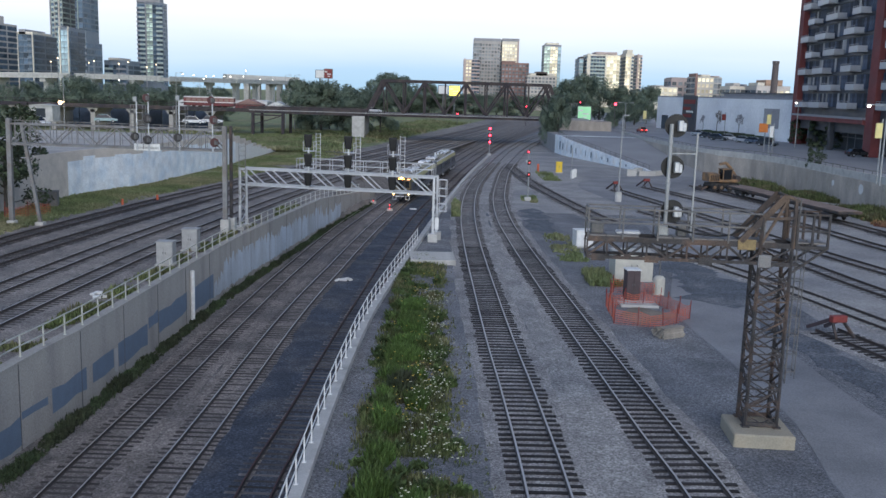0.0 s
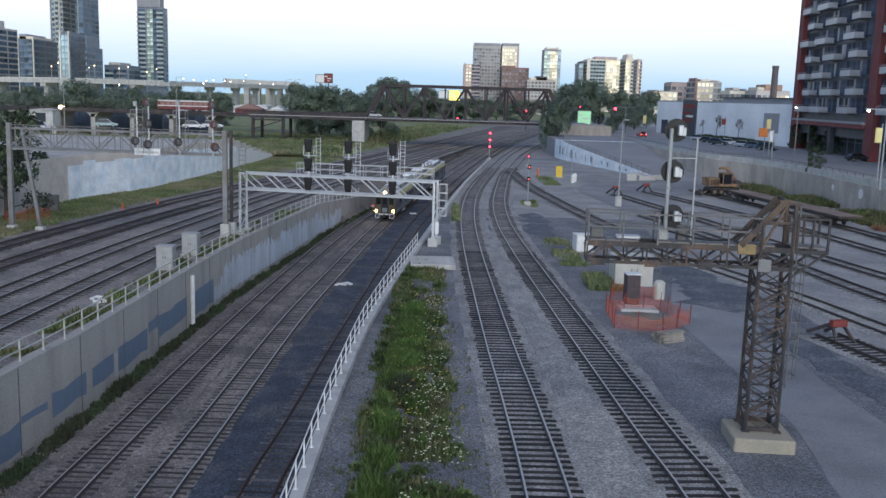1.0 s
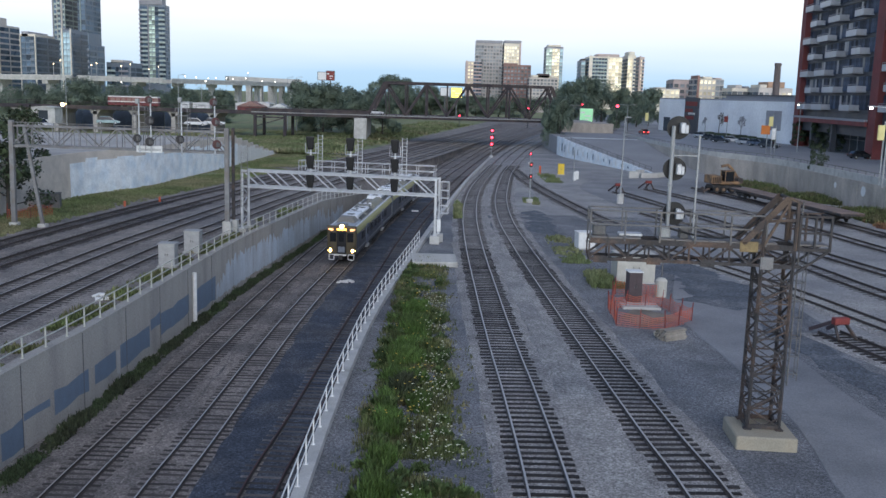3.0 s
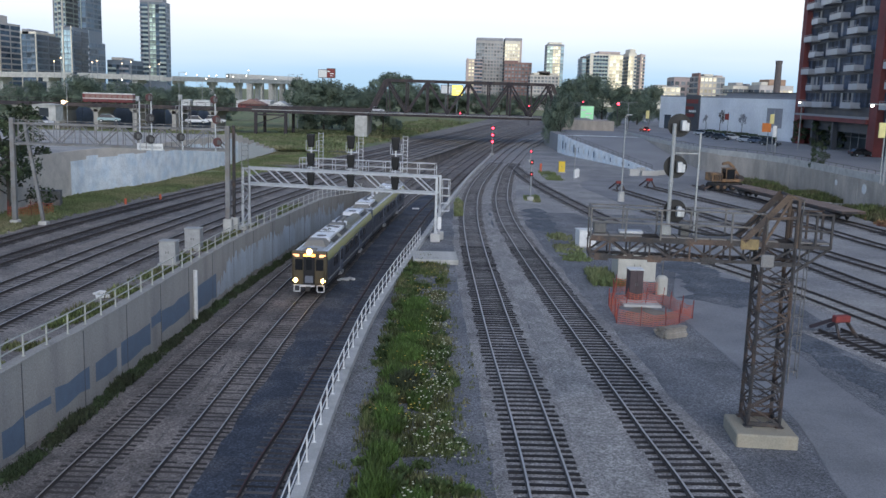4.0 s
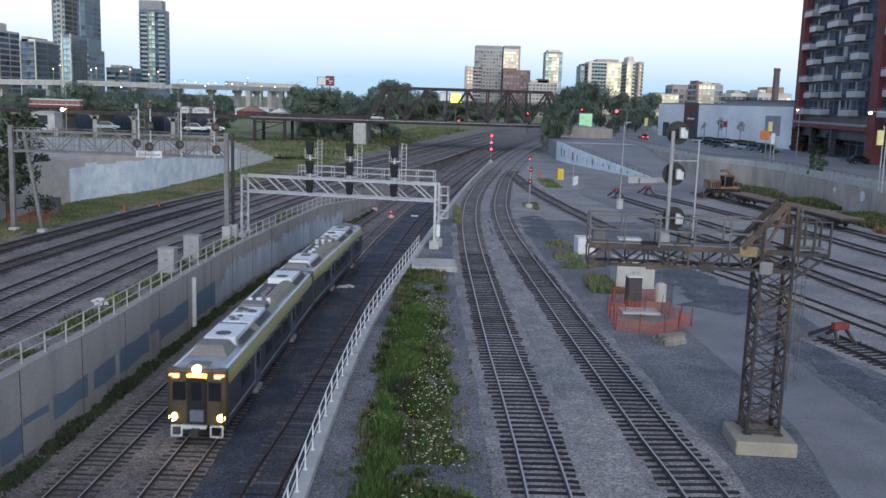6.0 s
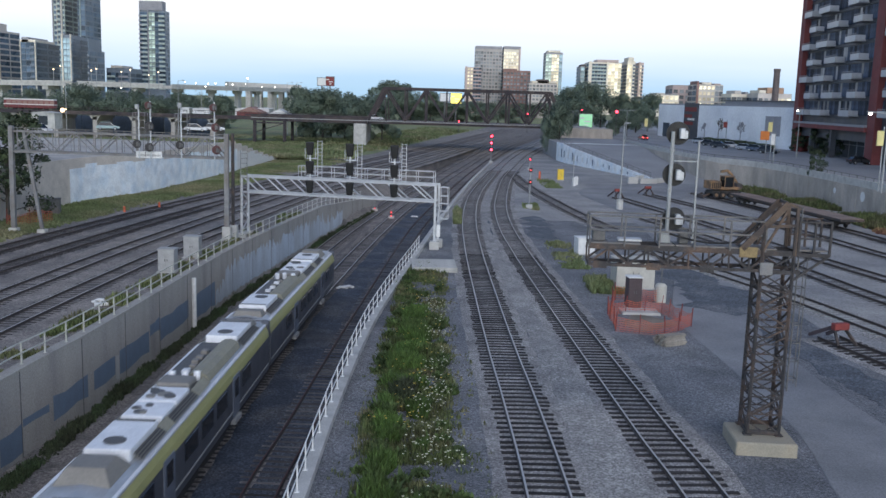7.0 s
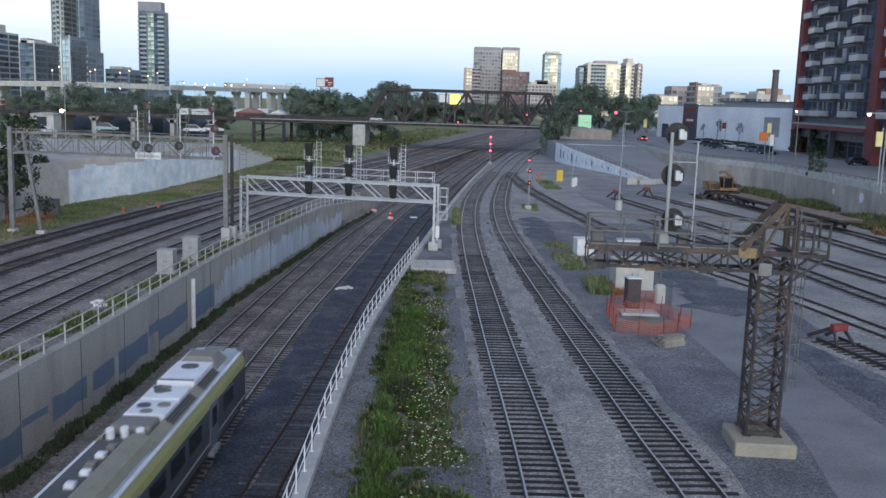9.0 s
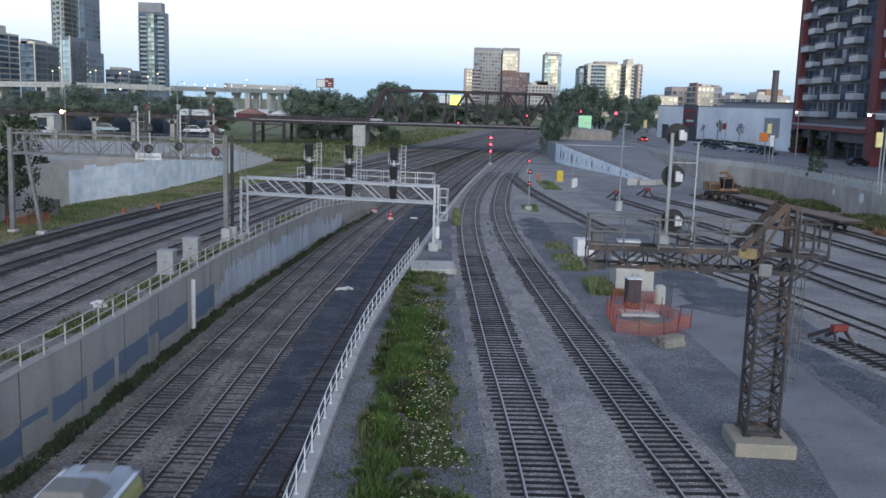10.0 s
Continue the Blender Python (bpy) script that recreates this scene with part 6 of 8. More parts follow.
def white_hall():
    t = thing("white_hall", "long low white-painted hall with dark red entrance panel", "commercial building")
    p0, p1 = Vector((68.76, 306, STREET)), Vector((82.5, 222.5, STREET))
    h = 14.07 - STREET
    q = h / 13.2
    d = (p1 - p0).normalized()
    n = Vector((d.y, -d.x, 0)) * -1
    if n.x < 0:
        n = -n

    def wallbox(name, a, b, z0, z1, thick, m, label="", out=0.0):
        bm = B()
        A, C = p0 + d * a - n * out, p0 + d * b - n * out
        v = [A, C, C + n * thick, A + n * thick]
        vs = [bm.verts.new(c + Vector((0, 0, z))) for z in (z0, z1) for c in v]
        for f in ((0, 1, 2, 3), (4, 5, 6, 7), (0, 1, 5, 4), (1, 2, 6, 5), (2, 3, 7, 6), (3, 0, 4, 7)):
            bm.faces.new([vs[i] for i in f])
        bmesh.ops.recalc_face_normals(bm, faces=bm.faces)
        return part(name, bm, m, t, label)
    L = (p1 - p0).length
    wallbox("wall", 0, L, 0, h, 30, M_WHITEWALL, "white painted wall")
    wallbox("parapet", -0.1, L, h, h + 0.4, 30, M_GREYPANEL)
    wallbox("entrance_panel", L * 0.25, L * 0.36, 0, h + 0.6, 0.6, M_APTDARK, "dark navy panel", 0.5)
    for k, (a, b, z0, z1) in enumerate(((0.255, 0.32, 8.4, 9.6), (0.26, 0.355, 10.8, 12.4), (0.26, 0.33, 5.6, 6.8))):
        wallbox("panel_stripe", L * a, L * b, z0 * q, z1 * q, 0.1, M_RED, "red stripe", 0.62)
    for k in range(5):
        wallbox("panel_lettering", L * (0.285 + 0.012 * k), L * (0.293 + 0.012 * k), 7.4 * q, 8.2 * q, 0.08, M_WHITEPAINT, "", 0.6)
    wallbox("doorway", L * 0.05, L * 0.11, 0, 4.4, 0.3, M_GLASS, "", 0.05)
    wallbox("grey_patch", L * 0.83, L * 0.92, 3.0, 7.8, 0.05, M_GREYPANEL, "grey painted patch", 0.03)
    wallbox("roof_storey", L * 0.36, L * 0.93, h + 0.4, h + 1.5, 12, M_GREYPANEL, "low set-back roof storey", -8)
    wallbox("roof_edge", L * 0.355, L * 0.935, h + 1.5, h + 1.75, 13, M_APTDARK, "", -7.5)
    # painted tree shapes on the wall
    rng = random.Random(4)
    for c, m, tall in ((0.42, M_GREYPANEL, 6.0), (0.525, M_TREEPAINT, 7.2), (0.68, M_GREYPANEL, 6.2)):
        bm = B()
        foot = p0 + d * (L * c) - n * 0.06

        def branch(a, z, way, length, deep):
            a2, z2 = a + math.sin(way) * length, z + math.cos(way) * length
            beam(bm, foot + d * a + Vector((0, 0, z)), foot + d * a2 + Vector((0, 0, z2)), 0.05, 0.06 + 0.07 * deep)
            if deep:
                for k in range(3):
                    branch(a2, z2, way + rng.uniform(-0.75, 0.75), length * rng.uniform(0.55, 0.8), deep - 1)
            else:
                for k in range(3):
                    box(bm, foot + d * (a2 + rng.uniform(-0.5, 0.5)) + Vector((0, 0, z2 + rng.uniform(-0.5, 0.5))), (0.05, rng.uniform(0.2, 0.6), rng.uniform(0.15, 0.45)))
        branch(0, 1.0, 0.0, tall * 0.27, 3)
        part("painted_tree", bm, m, t, "grey painted tree shape")
    # dark hedge boxes along the foot of the wall
    for k in range(9):
        a = L * (0.4 + 0.058 * k)
        wallbox("planter", a, a + 3.6, 0, 0.9 + 0.3 * rng.random(), 0.9, M_LEAFNEAR, "low dark planter hedge", 1.2)


white_hall()


# elevated expressway
def expressway():
    t = thing("elevated_expressway", "long concrete elevated expressway on piers", "expressway")
    pts = [Vector((-215.17, 430, 14.87)), Vector((-175.17, 440, 15.71)), Vector((-141.66, 460, 15.69)), Vector((-122.61, 520, 15.87)), Vector((-102.78, 640, 16.75))]
    for a, b in zip(pts, pts[1:]):
        bm = B()
        beam(bm, a, b, 14, 1.6)
        part("deck", bm, M_CONCPALE, t)
        bm = B()
        s = (b - a).normalized().cross(Vector((0, 0, 1))) * 7
        beam(bm, a + s + Vector((0, 0, 1.1)), b + s + Vector((0, 0, 1.1)), 0.4, 0.9)
        part("parapet", bm, M_CONCPALE, t)
        n = max(2, int((b - a).length / 28))
        for i in range(n):
            p = a.lerp(b, (i + 0.5) / n)
            bm = B()
            slab(bm, (p.x - 1.1, p.y - 3, 0), (p.x + 1.1, p.y + 3, p.z - 2.4))
            v = box(bm, (p.x, p.y, p.z - 1.7), (2.6, 13, 1.8))
            part("pier", bm, M_CONCPALE, t)
    # second, higher ramp towards the far end
    a, b = Vector((-146.16, 620, 19.67)), Vector((-101.65, 640, 19.05))
    bm = B()
    beam(bm, a, b, 12, 3.0)
    part("upper_ramp", bm, M_CONCPALE, t)
    for i in range(6):
        p = a.lerp(b, 0.15 + i * 0.15)
        bm = B()
        slab(bm, (p.x - 1.6, p.y - 3, 0), (p.x + 1.6, p.y + 3, p.z - 1.5))
        v = box(bm, (p.x, p.y, p.z - 2.6), (6.5, 8, 2.2))
        part("pier", bm, M_CONCPALE, t)


expressway()

# ---- the street side: retaining wall, ramp, lamps, cars ----
wall_r = long_wall("wall_street", WALL_R, -60, 250, lambda y: -0.6, lambda y: STREET - 0.4 if y < 172 else STREET - 0.2, 0.5, M_CONCOLD, label="old grey concrete retaining wall below the street", category="retaining wall")
for y in np.arange(60, 172, 8.0):
    bm = B()
    beam(bm, (WALL_R(y) - 0.26, y, -0.3), (WALL_R(y) - 0.26, y, STREET - 0.4), 0.06, 0.06)
    part("joint", bm, M_CONC, wall_r)
rng = random.Random(8)
for y in (100, 103, 107, 122, 131):
    bm = B()
    rod(bm, (WALL_R(y) - 0.24, y, 2.4), (WALL_R(y) - 0.27, y, 2.4), rng.uniform(0.4, 0.8), 12)
    part("paint_patch", bm, M_WHITEPAINT, wall_r)
parapet = long_wall("parapet", WALL_R, -60, 250, lambda y: STREET - 0.4 if y < 172 else STREET - 0.2, lambda y: STREET + 0.55, 0.3, M_CONCPALE, label="pale concrete street parapet", category="parapet", shift=0.1)
bm = B()
for y in np.arange(40, 250, 2.5):
    x = WALL_R(y) + 0.1
    beam(bm, (x, y, STREET + 0.55), (x, y, STREET + 1.0), 0.06)
    x2 = WALL_R(y + 2.5) + 0.1
    beam(bm, (x, y, STREET + 1.0), (x2, y + 2.5, STREET + 1.0), 0.07)
part("parapet_rail", bm, M_DARKSTEEL, parapet)

# ramp from the street to the yard
RAMP_L = Line((38.8, 167), (34.5, 186), (30, 206), (27.9, 216), (27, 226))


def ramp_z(y):
    return span(y, ((160, LOW), (167, LOW + 0.04), (220, 3.9), (262, 4.05)))


v, f = [], []
ys = list(np.arange(166, 262, 4.0)) + [262]
for y in ys:
    a, b, z = RAMP_L(min(y, 226)), WALL_R(y) - 0.24, ramp_z(y)
    v += [(a, y, -0.6), (a, y, z), (b, y, z + 0.02), (b, y, -0.6)]
for i in range(len(ys) - 1):
    for j in range(3):
        k = 4 * i + j
        f.append((k, k + 1, k + 5, k + 4))
f.append((4 * len(ys) - 4, 4 * len(ys) - 3, 4 * len(ys) - 2, 4 * len(ys) - 1))
tagged(new("ramp", quads("ramp", v, f, M_STREET)), "pale asphalt ramp climbing from the yard to the street", "ramp", kind="structure")
ramp_wall = long_wall("wall_ramp", RAMP_L, 169, 226, lambda y: -0.6, lambda y: ramp_z(y) + 0.25, 0.4, M_MURAL, label="pale blue painted retaining wall of the ramp", category="retaining wall", shift=-0.2)
bm = B()
slab(bm, (RAMP_L(226) - 0.4, 225.8, -0.6), (46, 226.2, 4.0))
part("end_wall", bm, M_MURAL, ramp_wall)
rng = random.Random(9)
for i in range(16):
    y = 178 + i * 3
    bm = B()
    x = RAMP_L(y) - 0.41
    h = ramp_z(y)
    beam(bm, (x, y - rng.uniform(0.4, 1.2), h * 0.5), (x, y + rng.uniform(0.4, 1.2), h * 0.5), 0.03, h * rng.uniform(0.3, 0.6))
    part("paint_patch", bm, M_PATCH if i % 3 else M_WHITEPAINT, ramp_wall)
railing("ramp_railing", RAMP_L, 171, 224, lambda y: ramp_z(y) + 0.25, 0.9, 2.6, M_DARKSTEEL, "dark steel railing along the ramp", shift=-0.2)

# painted wall below the terrace
mural = long_wall("wall_mural", MURAL, 60, 200, lambda y: -0.6, lambda y: 5.1 if y < 166 else max(0.5, 5.1 - 0.62 * math.floor((y - 166) / 4.2 + 1)), 0.4, M_WALLBEIGE, 0.7, label="pale terrace retaining wall painted with light blue murals", category="retaining wall")
rng = random.Random(2)
y = 110.0
while y < 196:
    w = rng.uniform(2.2, 3.6)
    top = span(y, ((60, 4.5), (160, 4.5), (198, 0.6))) - rng.uniform(0, 0.5)
    bm = B()
    x, x2 = MURAL(y) + 0.29, MURAL(y + w) + 0.29
    beam(bm, (x, y, top / 2 - 0.1), (x2, y + w, top / 2 - 0.1), 0.02, top)
    part("mural_panel", bm, M_WHITEPAINT if y > 165 else M_MURAL, mural, "light blue mural panel")
    y += w + 0.02


def lamp_post(x, y, z, h, arm, m, label, colour=M_LAMPWHITE, group="street lamps", both=False):
    t = thing("street_lamp", label, "street lamp", Matrix.Translation((x, y, z)), group)
    bm = B()
    rod(bm, (0, 0, 0), (0, 0, h), 0.13, 8, 0.07)
    part("pole", bm, m, t)
    for s in ((-1, 1) if both else (1 if arm > 0 else -1,)):
        bm = B()
        beam(bm, (0, 0, h), (abs(arm) * s, 0, h + 0.15), 0.08)
        part("arm", bm, m, t)
        bm = B()
        box(bm, (abs(arm) * s, 0, h + 0.12), (0.8, 0.35, 0.16))
        bevelled(bm, 0.04)
        hd = part("lamp_head", bm, m, t)
        if colour:
            bm = B()
            bmesh.ops.create_uvsphere(bm, u_segments=10, v_segments=6, radius=0.2, matrix=Matrix.Translation((abs(arm) * s, 0, h - 0.05)))
            part("lens", bm, colour, hd)
    return t


lamp_post(43.94, 230, 4.0, 12.14 - 4.0, 1.7, M_GALVDULL, "grey street lamp, unlit, at the ramp", None, both=True)
lamp_post(34.99, 262, 4.5, 11.39 - 4.5, 1.2, M_GALVDULL, "grey street lamp, unlit, beside the street", None, both=True)
lamp_post(71.18, 190, STREET, 13.46 - STREET, -0.5, M_GALVDULL, "lit street lamp before the apartment house")
lamp_post(51.65, 110, STREET, 13.32 - STREET, -2.2, M_GALVDULL, "lit street lamp beside the street")
lamp_post(23.05, 122, -0.2, 11.2, 0.4, M_GALVDULL, "slim pole with a pale footing in the yard", None)
bm = B()
rod(bm, (23.05, 122, -0.3), (23.05, 122, 1.1), 0.45, 12)
tagged(part("bollard", bm, M_CONCPALE), "pale concrete pole footing in the yard", "footing")
# left lamps along bridge and street
for x, y, h, c in ((-97.86, 240, 15.12, None), (-116.44, 330, 14.39, M_LAMPWHITE), (-86.78, 330, 15.66, M_LAMPWHITE), (-74.21, 258, 16.50, None), (-48.53, 300, 17.40, None), (-51.42, 300, 17.31, None)):
    lamp_post(x, y, 0.0, h, 1.5, M_GALVDULL, "tall grey street lamp beyond the tracks" if not c else "lit street lamp beyond the bridge", c)
bm = B()
bmesh.ops.create_uvsphere(bm, u_segments=10, v_segments=6, radius=0.5, matrix=Matrix.Translation((-98.41, 239, 7.98)))
beam(bm, (-98.41, 239, 7.98), (-97.80, 240, 7.98 + 0.2), 0.12)
tagged(part("bracket_lamp", bm, M_LAMPWARM), "bright warm lamp on a pole", "lamp")
# row of far expressway lamps


def far_lamp(x, y, z, m):
    t = thing("street_lamp", "tiny lit lamp standing on the far expressway", "street lamp", Matrix.Translation((x, y, 14)), "expressway lamps")
    bm = B()
    rod(bm, (0, 0, 0), (0, 0, z - 14), 0.14, 6)
    part("pole", bm, M_GALVDULL, t)
    bm = B()
    bmesh.ops.create_uvsphere(bm, u_segments=8, v_segments=6, radius=0.26, matrix=Matrix.Translation((0, 0, z - 14)))
    part("lens", bm, m, t)


for x, y, z in ((-140.10, 500, 18.97), (-137.08, 510, 18.65), (-132.90, 520, 18.34), (-128.84, 520, 18.77), (-127.63, 540, 18.84), (-124.06, 540, 18.63), (-129.55, 600, 19.82), (-128.09, 600, 23.41),
                (-121.08, 610, 18.43), (-114.49, 620, 18.40), (-111.88, 620, 17.74), (-105.73, 630, 17.68)):
    far_lamp(x, y, z, M_LAMPWHITE)
for x, y, z in ((-178.44, 425, 21.89), (-175.33, 425, 23.48), (-163.26, 430, 21.99), (-160.91, 430, 22.82), (-153.06, 440, 22.09), (-148.82, 440, 22.99), (-141.75, 445, 21.00), (-137.18, 445, 22.44)):
    far_lamp(x, y, z, M_LAMPWARM)

M_CARS = [mat("dark_car_paint", (0.03, 0.032, 0.036), 0.3, 0.2, 0.1, 1, 8), mat("white_car_paint", (0.6, 0.6, 0.6), 0.35, 0, 0.08, 1, 8), mat("silver_car_paint", (0.35, 0.36, 0.38), 0.35, 0.4, 0.08, 1, 8), mat("blue_grey_car_paint", (0.07, 0.09, 0.13), 0.3, 0.2, 0.1, 1, 8), mat("red_car_paint", (0.3, 0.05, 0.04), 0.35, 0.1, 0.1, 1, 8), mat("teal_car_paint", (0.24, 0.33, 0.33), 0.35, 0.1, 0.1, 1, 8)]
M_TAIL = glow("tail_light", (1.0, 0.08, 0.08), 4)


def car(x, y, z, turn, paint, label, tall=1.5, length=4.5, tail=False):
    """A parked or passing car, nose towards +x of its own."""
    t = thing("car", label, "car", Matrix.Translation((x, y, z)) @ Matrix.Rotation(radians(turn), 4, "Z"), "parked cars")
    L, w = length, 1.8
    side = [(-L / 2, 0.35), (-L / 2, 0.85), (-L / 2 + 0.25, 0.98), (L / 2 - 1.2, 0.95), (L / 2 - 0.1, 0.75), (L / 2, 0.35)]

    def loft(name, pts, hw, top_in, m, parent):
        bm = B()
        zs = [p[1] for p in pts]
        lo, hi = min(zs), max(zs)
        r = []
        for s in (-1, 1):
            r.append([bm.verts.new((px, s * (hw - top_in * (pz - lo) / (hi - lo)), pz)) for px, pz in pts])
        bm.faces.new(r[0]), bm.faces.new(r[1][::-1])
        n = len(pts)
        for i in range(n):
            bm.faces.new((r[0][i], r[0][(i + 1) % n], r[1][(i + 1) % n], r[1][i]))
        bmesh.ops.recalc_face_normals(bm, faces=bm.faces)
        bevelled(bm, 0.04)
        return part(name, bm, m, parent)
    loft("body", side, w / 2, 0.08, paint, t)
    cab = [(-L / 2 + 0.3, 0.93), (-L / 2 + 0.75, tall - 0.06), (-L / 2 + 1.0, tall), (L / 2 - 2.1, tall), (L / 2 - 1.15, 0.93)]
    loft("cabin_glass", cab, w / 2 - 0.1, 0.16, M_CARGLASS, t)
    bm = B()
    slab(bm, (-L / 2 + 0.85, -w / 2 + 0.27, tall - 0.03), (L / 2 - 2.1, w / 2 - 0.27, tall + 0.03))
    part("roof", bm, paint, t)
    for a in (-L / 2 + 0.85, L / 2 - 0.9):
        for s in (-1, 1):
            bm = B()
            rod(bm, (a, s * (w / 2 - 0.2), 0.32), (a, s * (w / 2 + 0.01), 0.32), 0.32, 14)
            wh = part("wheel", bm, M_TIRE, t)
            bm = B()
            rod(bm, (a, s * (w / 2 - 0.1), 0.32), (a, s * (w / 2 + 0.025), 0.32), 0.18, 10)
            part("rim", bm, M_GALV, wh)
    for s in (-1, 1):
        bm = B()
        box(bm, (-L / 2 - 0.01, s * (w / 2 - 0.25), 0.78), (0.06, 0.35, 0.16))
        part("tail_lamp", bm, M_TAIL if tail else M_RED, t)
        bm = B()
        box(bm, (L / 2 - 0.04, s * (w / 2 - 0.3), 0.62), (0.06, 0.35, 0.14))
        part("headlamp", bm, M_WHITEPAINT, t)
    return t


for x, y, turn, k, s, tall in ((66.43, 235.78, -38, 0, "dark car parked beside the street", 1.5), (65.42, 223.88, -38, 0, "dark estate car parked beside the street", 1.6), (68.72, 225.84, -38, 1, "white car parked beside the street", 1.5), (69.07, 215.70, -38, 2, "silver car parked beside the street", 1.5),
                              (70.16, 211.48, -38, 3, "dark blue-grey car parked beside the street", 1.5), (69.68, 202.16, -38, 0, "black van-like car parked beside the street", 1.8), (67.56, 249.02, -38, 2, "silver car parked beside the street", 1.5), (75.68, 170.55, 6, 0, "dark car standing before the lobby", 1.45)):
    car(x, y, STREET, turn, M_CARS[k], s, tall)
for x, y, turn, k, s in ((-78.96, 180.99, -20, 1, "white car parked on the terrace"), (-73.90, 203.38, 15, 5, "teal and orange car parked on the terrace"), (-56.12, 208.31, 8, 1, "white van-like car parked on the terrace"), (-53.52, 214.59, 10, 1, "white car parked on the terrace")):
    car(x, y, 4.8, turn, M_CARS[k], s, 1.7, 4.8)
car(-20.51 , 266.5, 7.15, 0, M_CARS[1], "pale car standing on the truss bridge")
car(54.88, 262, STREET, 95, M_CARS[4], "orange car driving off along the street", tail=True)

# signs and signals
def billboard(x, y, z, w, h, m, label, leg):
    t = thing("billboard", label, "billboard", Matrix.Translation((x, y, 0)))
    bm = B()
    box(bm, (0, 0, z), (w + 0.5, 0.5, h + 0.5))
    part("frame", bm, M_DARKSTEEL, t)
    bm = B()
    box(bm, (0, -0.28, z), (w, 0.06, h))
    part("panel", bm, m, t)
    for i, (a, b, c, d) in enumerate(((-0.3, 0.2, 0.35, 0.12), (0.1, -0.05, 0.5, 0.1), (0.05, -0.3, 0.3, 0.08))):
        bm = B()
        box(bm, (a * w, -0.33, z + b * h), (c * w, 0.04, d * h))
        part("lettering", bm, M_WHITEPAINT, t)
    bm = B()
    rod(bm, (0, 0, leg), (0, 0, z - h / 2), 0.3, 10)
    part("post", bm, M_DARKSTEEL, t)


billboard(41.96, 285, 8.45, 3.9, 4.0, M_LIGHTGREEN, "glowing green and white billboard beside the street", 4.4)
billboard(3.5, 420, 14.3, 4.6, 4.2, M_LIGHTYELLOW, "glowing yellow billboard beyond the bridge", 3)
billboard(-1.6, 420, 14.6, 4.0, 3.4, M_WHITEPAINT, "white billboard beside the yellow one", 3)
billboard(-56.6, 420, 19.92, 3.6, 3.2, M_WHITEPAINT, "white half of a billboard above the trees", 3)
billboard(-52.9, 420, 20.2, 3.4, 3.8, M_RED, "red half of a billboard above the trees", 3)


def light_signal(x, y, z0, lights, label, m, size=1.0, r=0.24):
    t = thing("railway_signal", label, "railway signal", Matrix.Translation((x, y, 0)))
    top = max(lights) + 0.4
    bm = B()
    rod(bm, (0, 0.2, z0), (0, 0.2, top), 0.1, 8)
    part("mast", bm, M_GALVDULL, t)
    for z in lights:
        bm = B()
        box(bm, (0, 0, z), (0.7 * size, 0.3, 0.95 * size))
        bevelled(bm, 0.08 * size)
        hd = part("signal_head", bm, M_BLACK, t)
        bm = B()
        bmesh.ops.create_uvsphere(bm, u_segments=12, v_segments=8, radius=r, matrix=Matrix.Translation((0, -0.2, z)))
        part("lens", bm, m, hd)
    bm = B()
    box(bm, (0, 0.2, z0 + 0.2), (0.8, 0.8, 0.5))
    part("footing", bm, M_CONCPALE, t)


light_signal(9.92, 208, -0.2, (5.77, 4.27, 2.77), "tall railway signal with three red lights", M_SIGRED, r=0.27)
light_signal(10.93, 120, -0.2, (3.22, 4.76), "railway signal with small lights in the yard", M_SIGDIM, 0.6, r=0.1)
light_signal(17.07, 190, -0.2, (1.96,), "dwarf railway signal with red light", M_SIGRED, 0.7, r=0.15)
light_signal(-7.61, 131, -3.6, (-3.1, -2.6), "dwarf railway signal with red lights in the cut", M_SIGDIM, 0.45, r=0.12)
light_signal(-10.49, 138, -3.4, (-2.9,), "dwarf railway signal with red light in the cut", M_SIGDIM, 0.4, r=0.1)
for x, y, z in ((49.47, 275, 11.51), (41.32, 290, 11.61), (3.21, 263, 7.63), (23.51, 276, 10.08)):
    big = z > 10 and y != 276
    t = thing("traffic_light", "red traffic light on a slim pole", "traffic light", Matrix.Translation((x, y, 0)))
    bm = B()
    rod(bm, (0, 0.2, 4.4), (0, 0.2, z + 0.4), 0.09, 8)
    part("pole", bm, M_DARKSTEEL, t)
    bm = B()
    box(bm, (0, 0.1, z - 0.3), (0.4, 0.3, 1.2))
    part("case", bm, M_BLACK, t)
    bm = B()
    bmesh.ops.create_uvsphere(bm, u_segments=12, v_segments=8, radius=0.42 if y == 275 else 0.2, matrix=Matrix.Translation((0, -0.15, z)))
    part("lens", bm, M_SIGRED, t)


# banners and signs on poles along the street
def pole_sign(x, y, z0, z1, w, h, m, label, pole=M_GALVDULL):
    t = thing("pole_sign", label, "sign", Matrix.Translation((x, y, 0)))
    bm = B()
    rod(bm, (0.4, 0.1, z0), (0.4, 0.1, z1 + h / 2 + 0.5), 0.09, 8)
    part("pole", bm, pole, t)
    bm = B()
    box(bm, (0, 0, z1), (w, 0.25, h))
    bevelled(bm, 0.05)
    part("panel", bm, m, t)


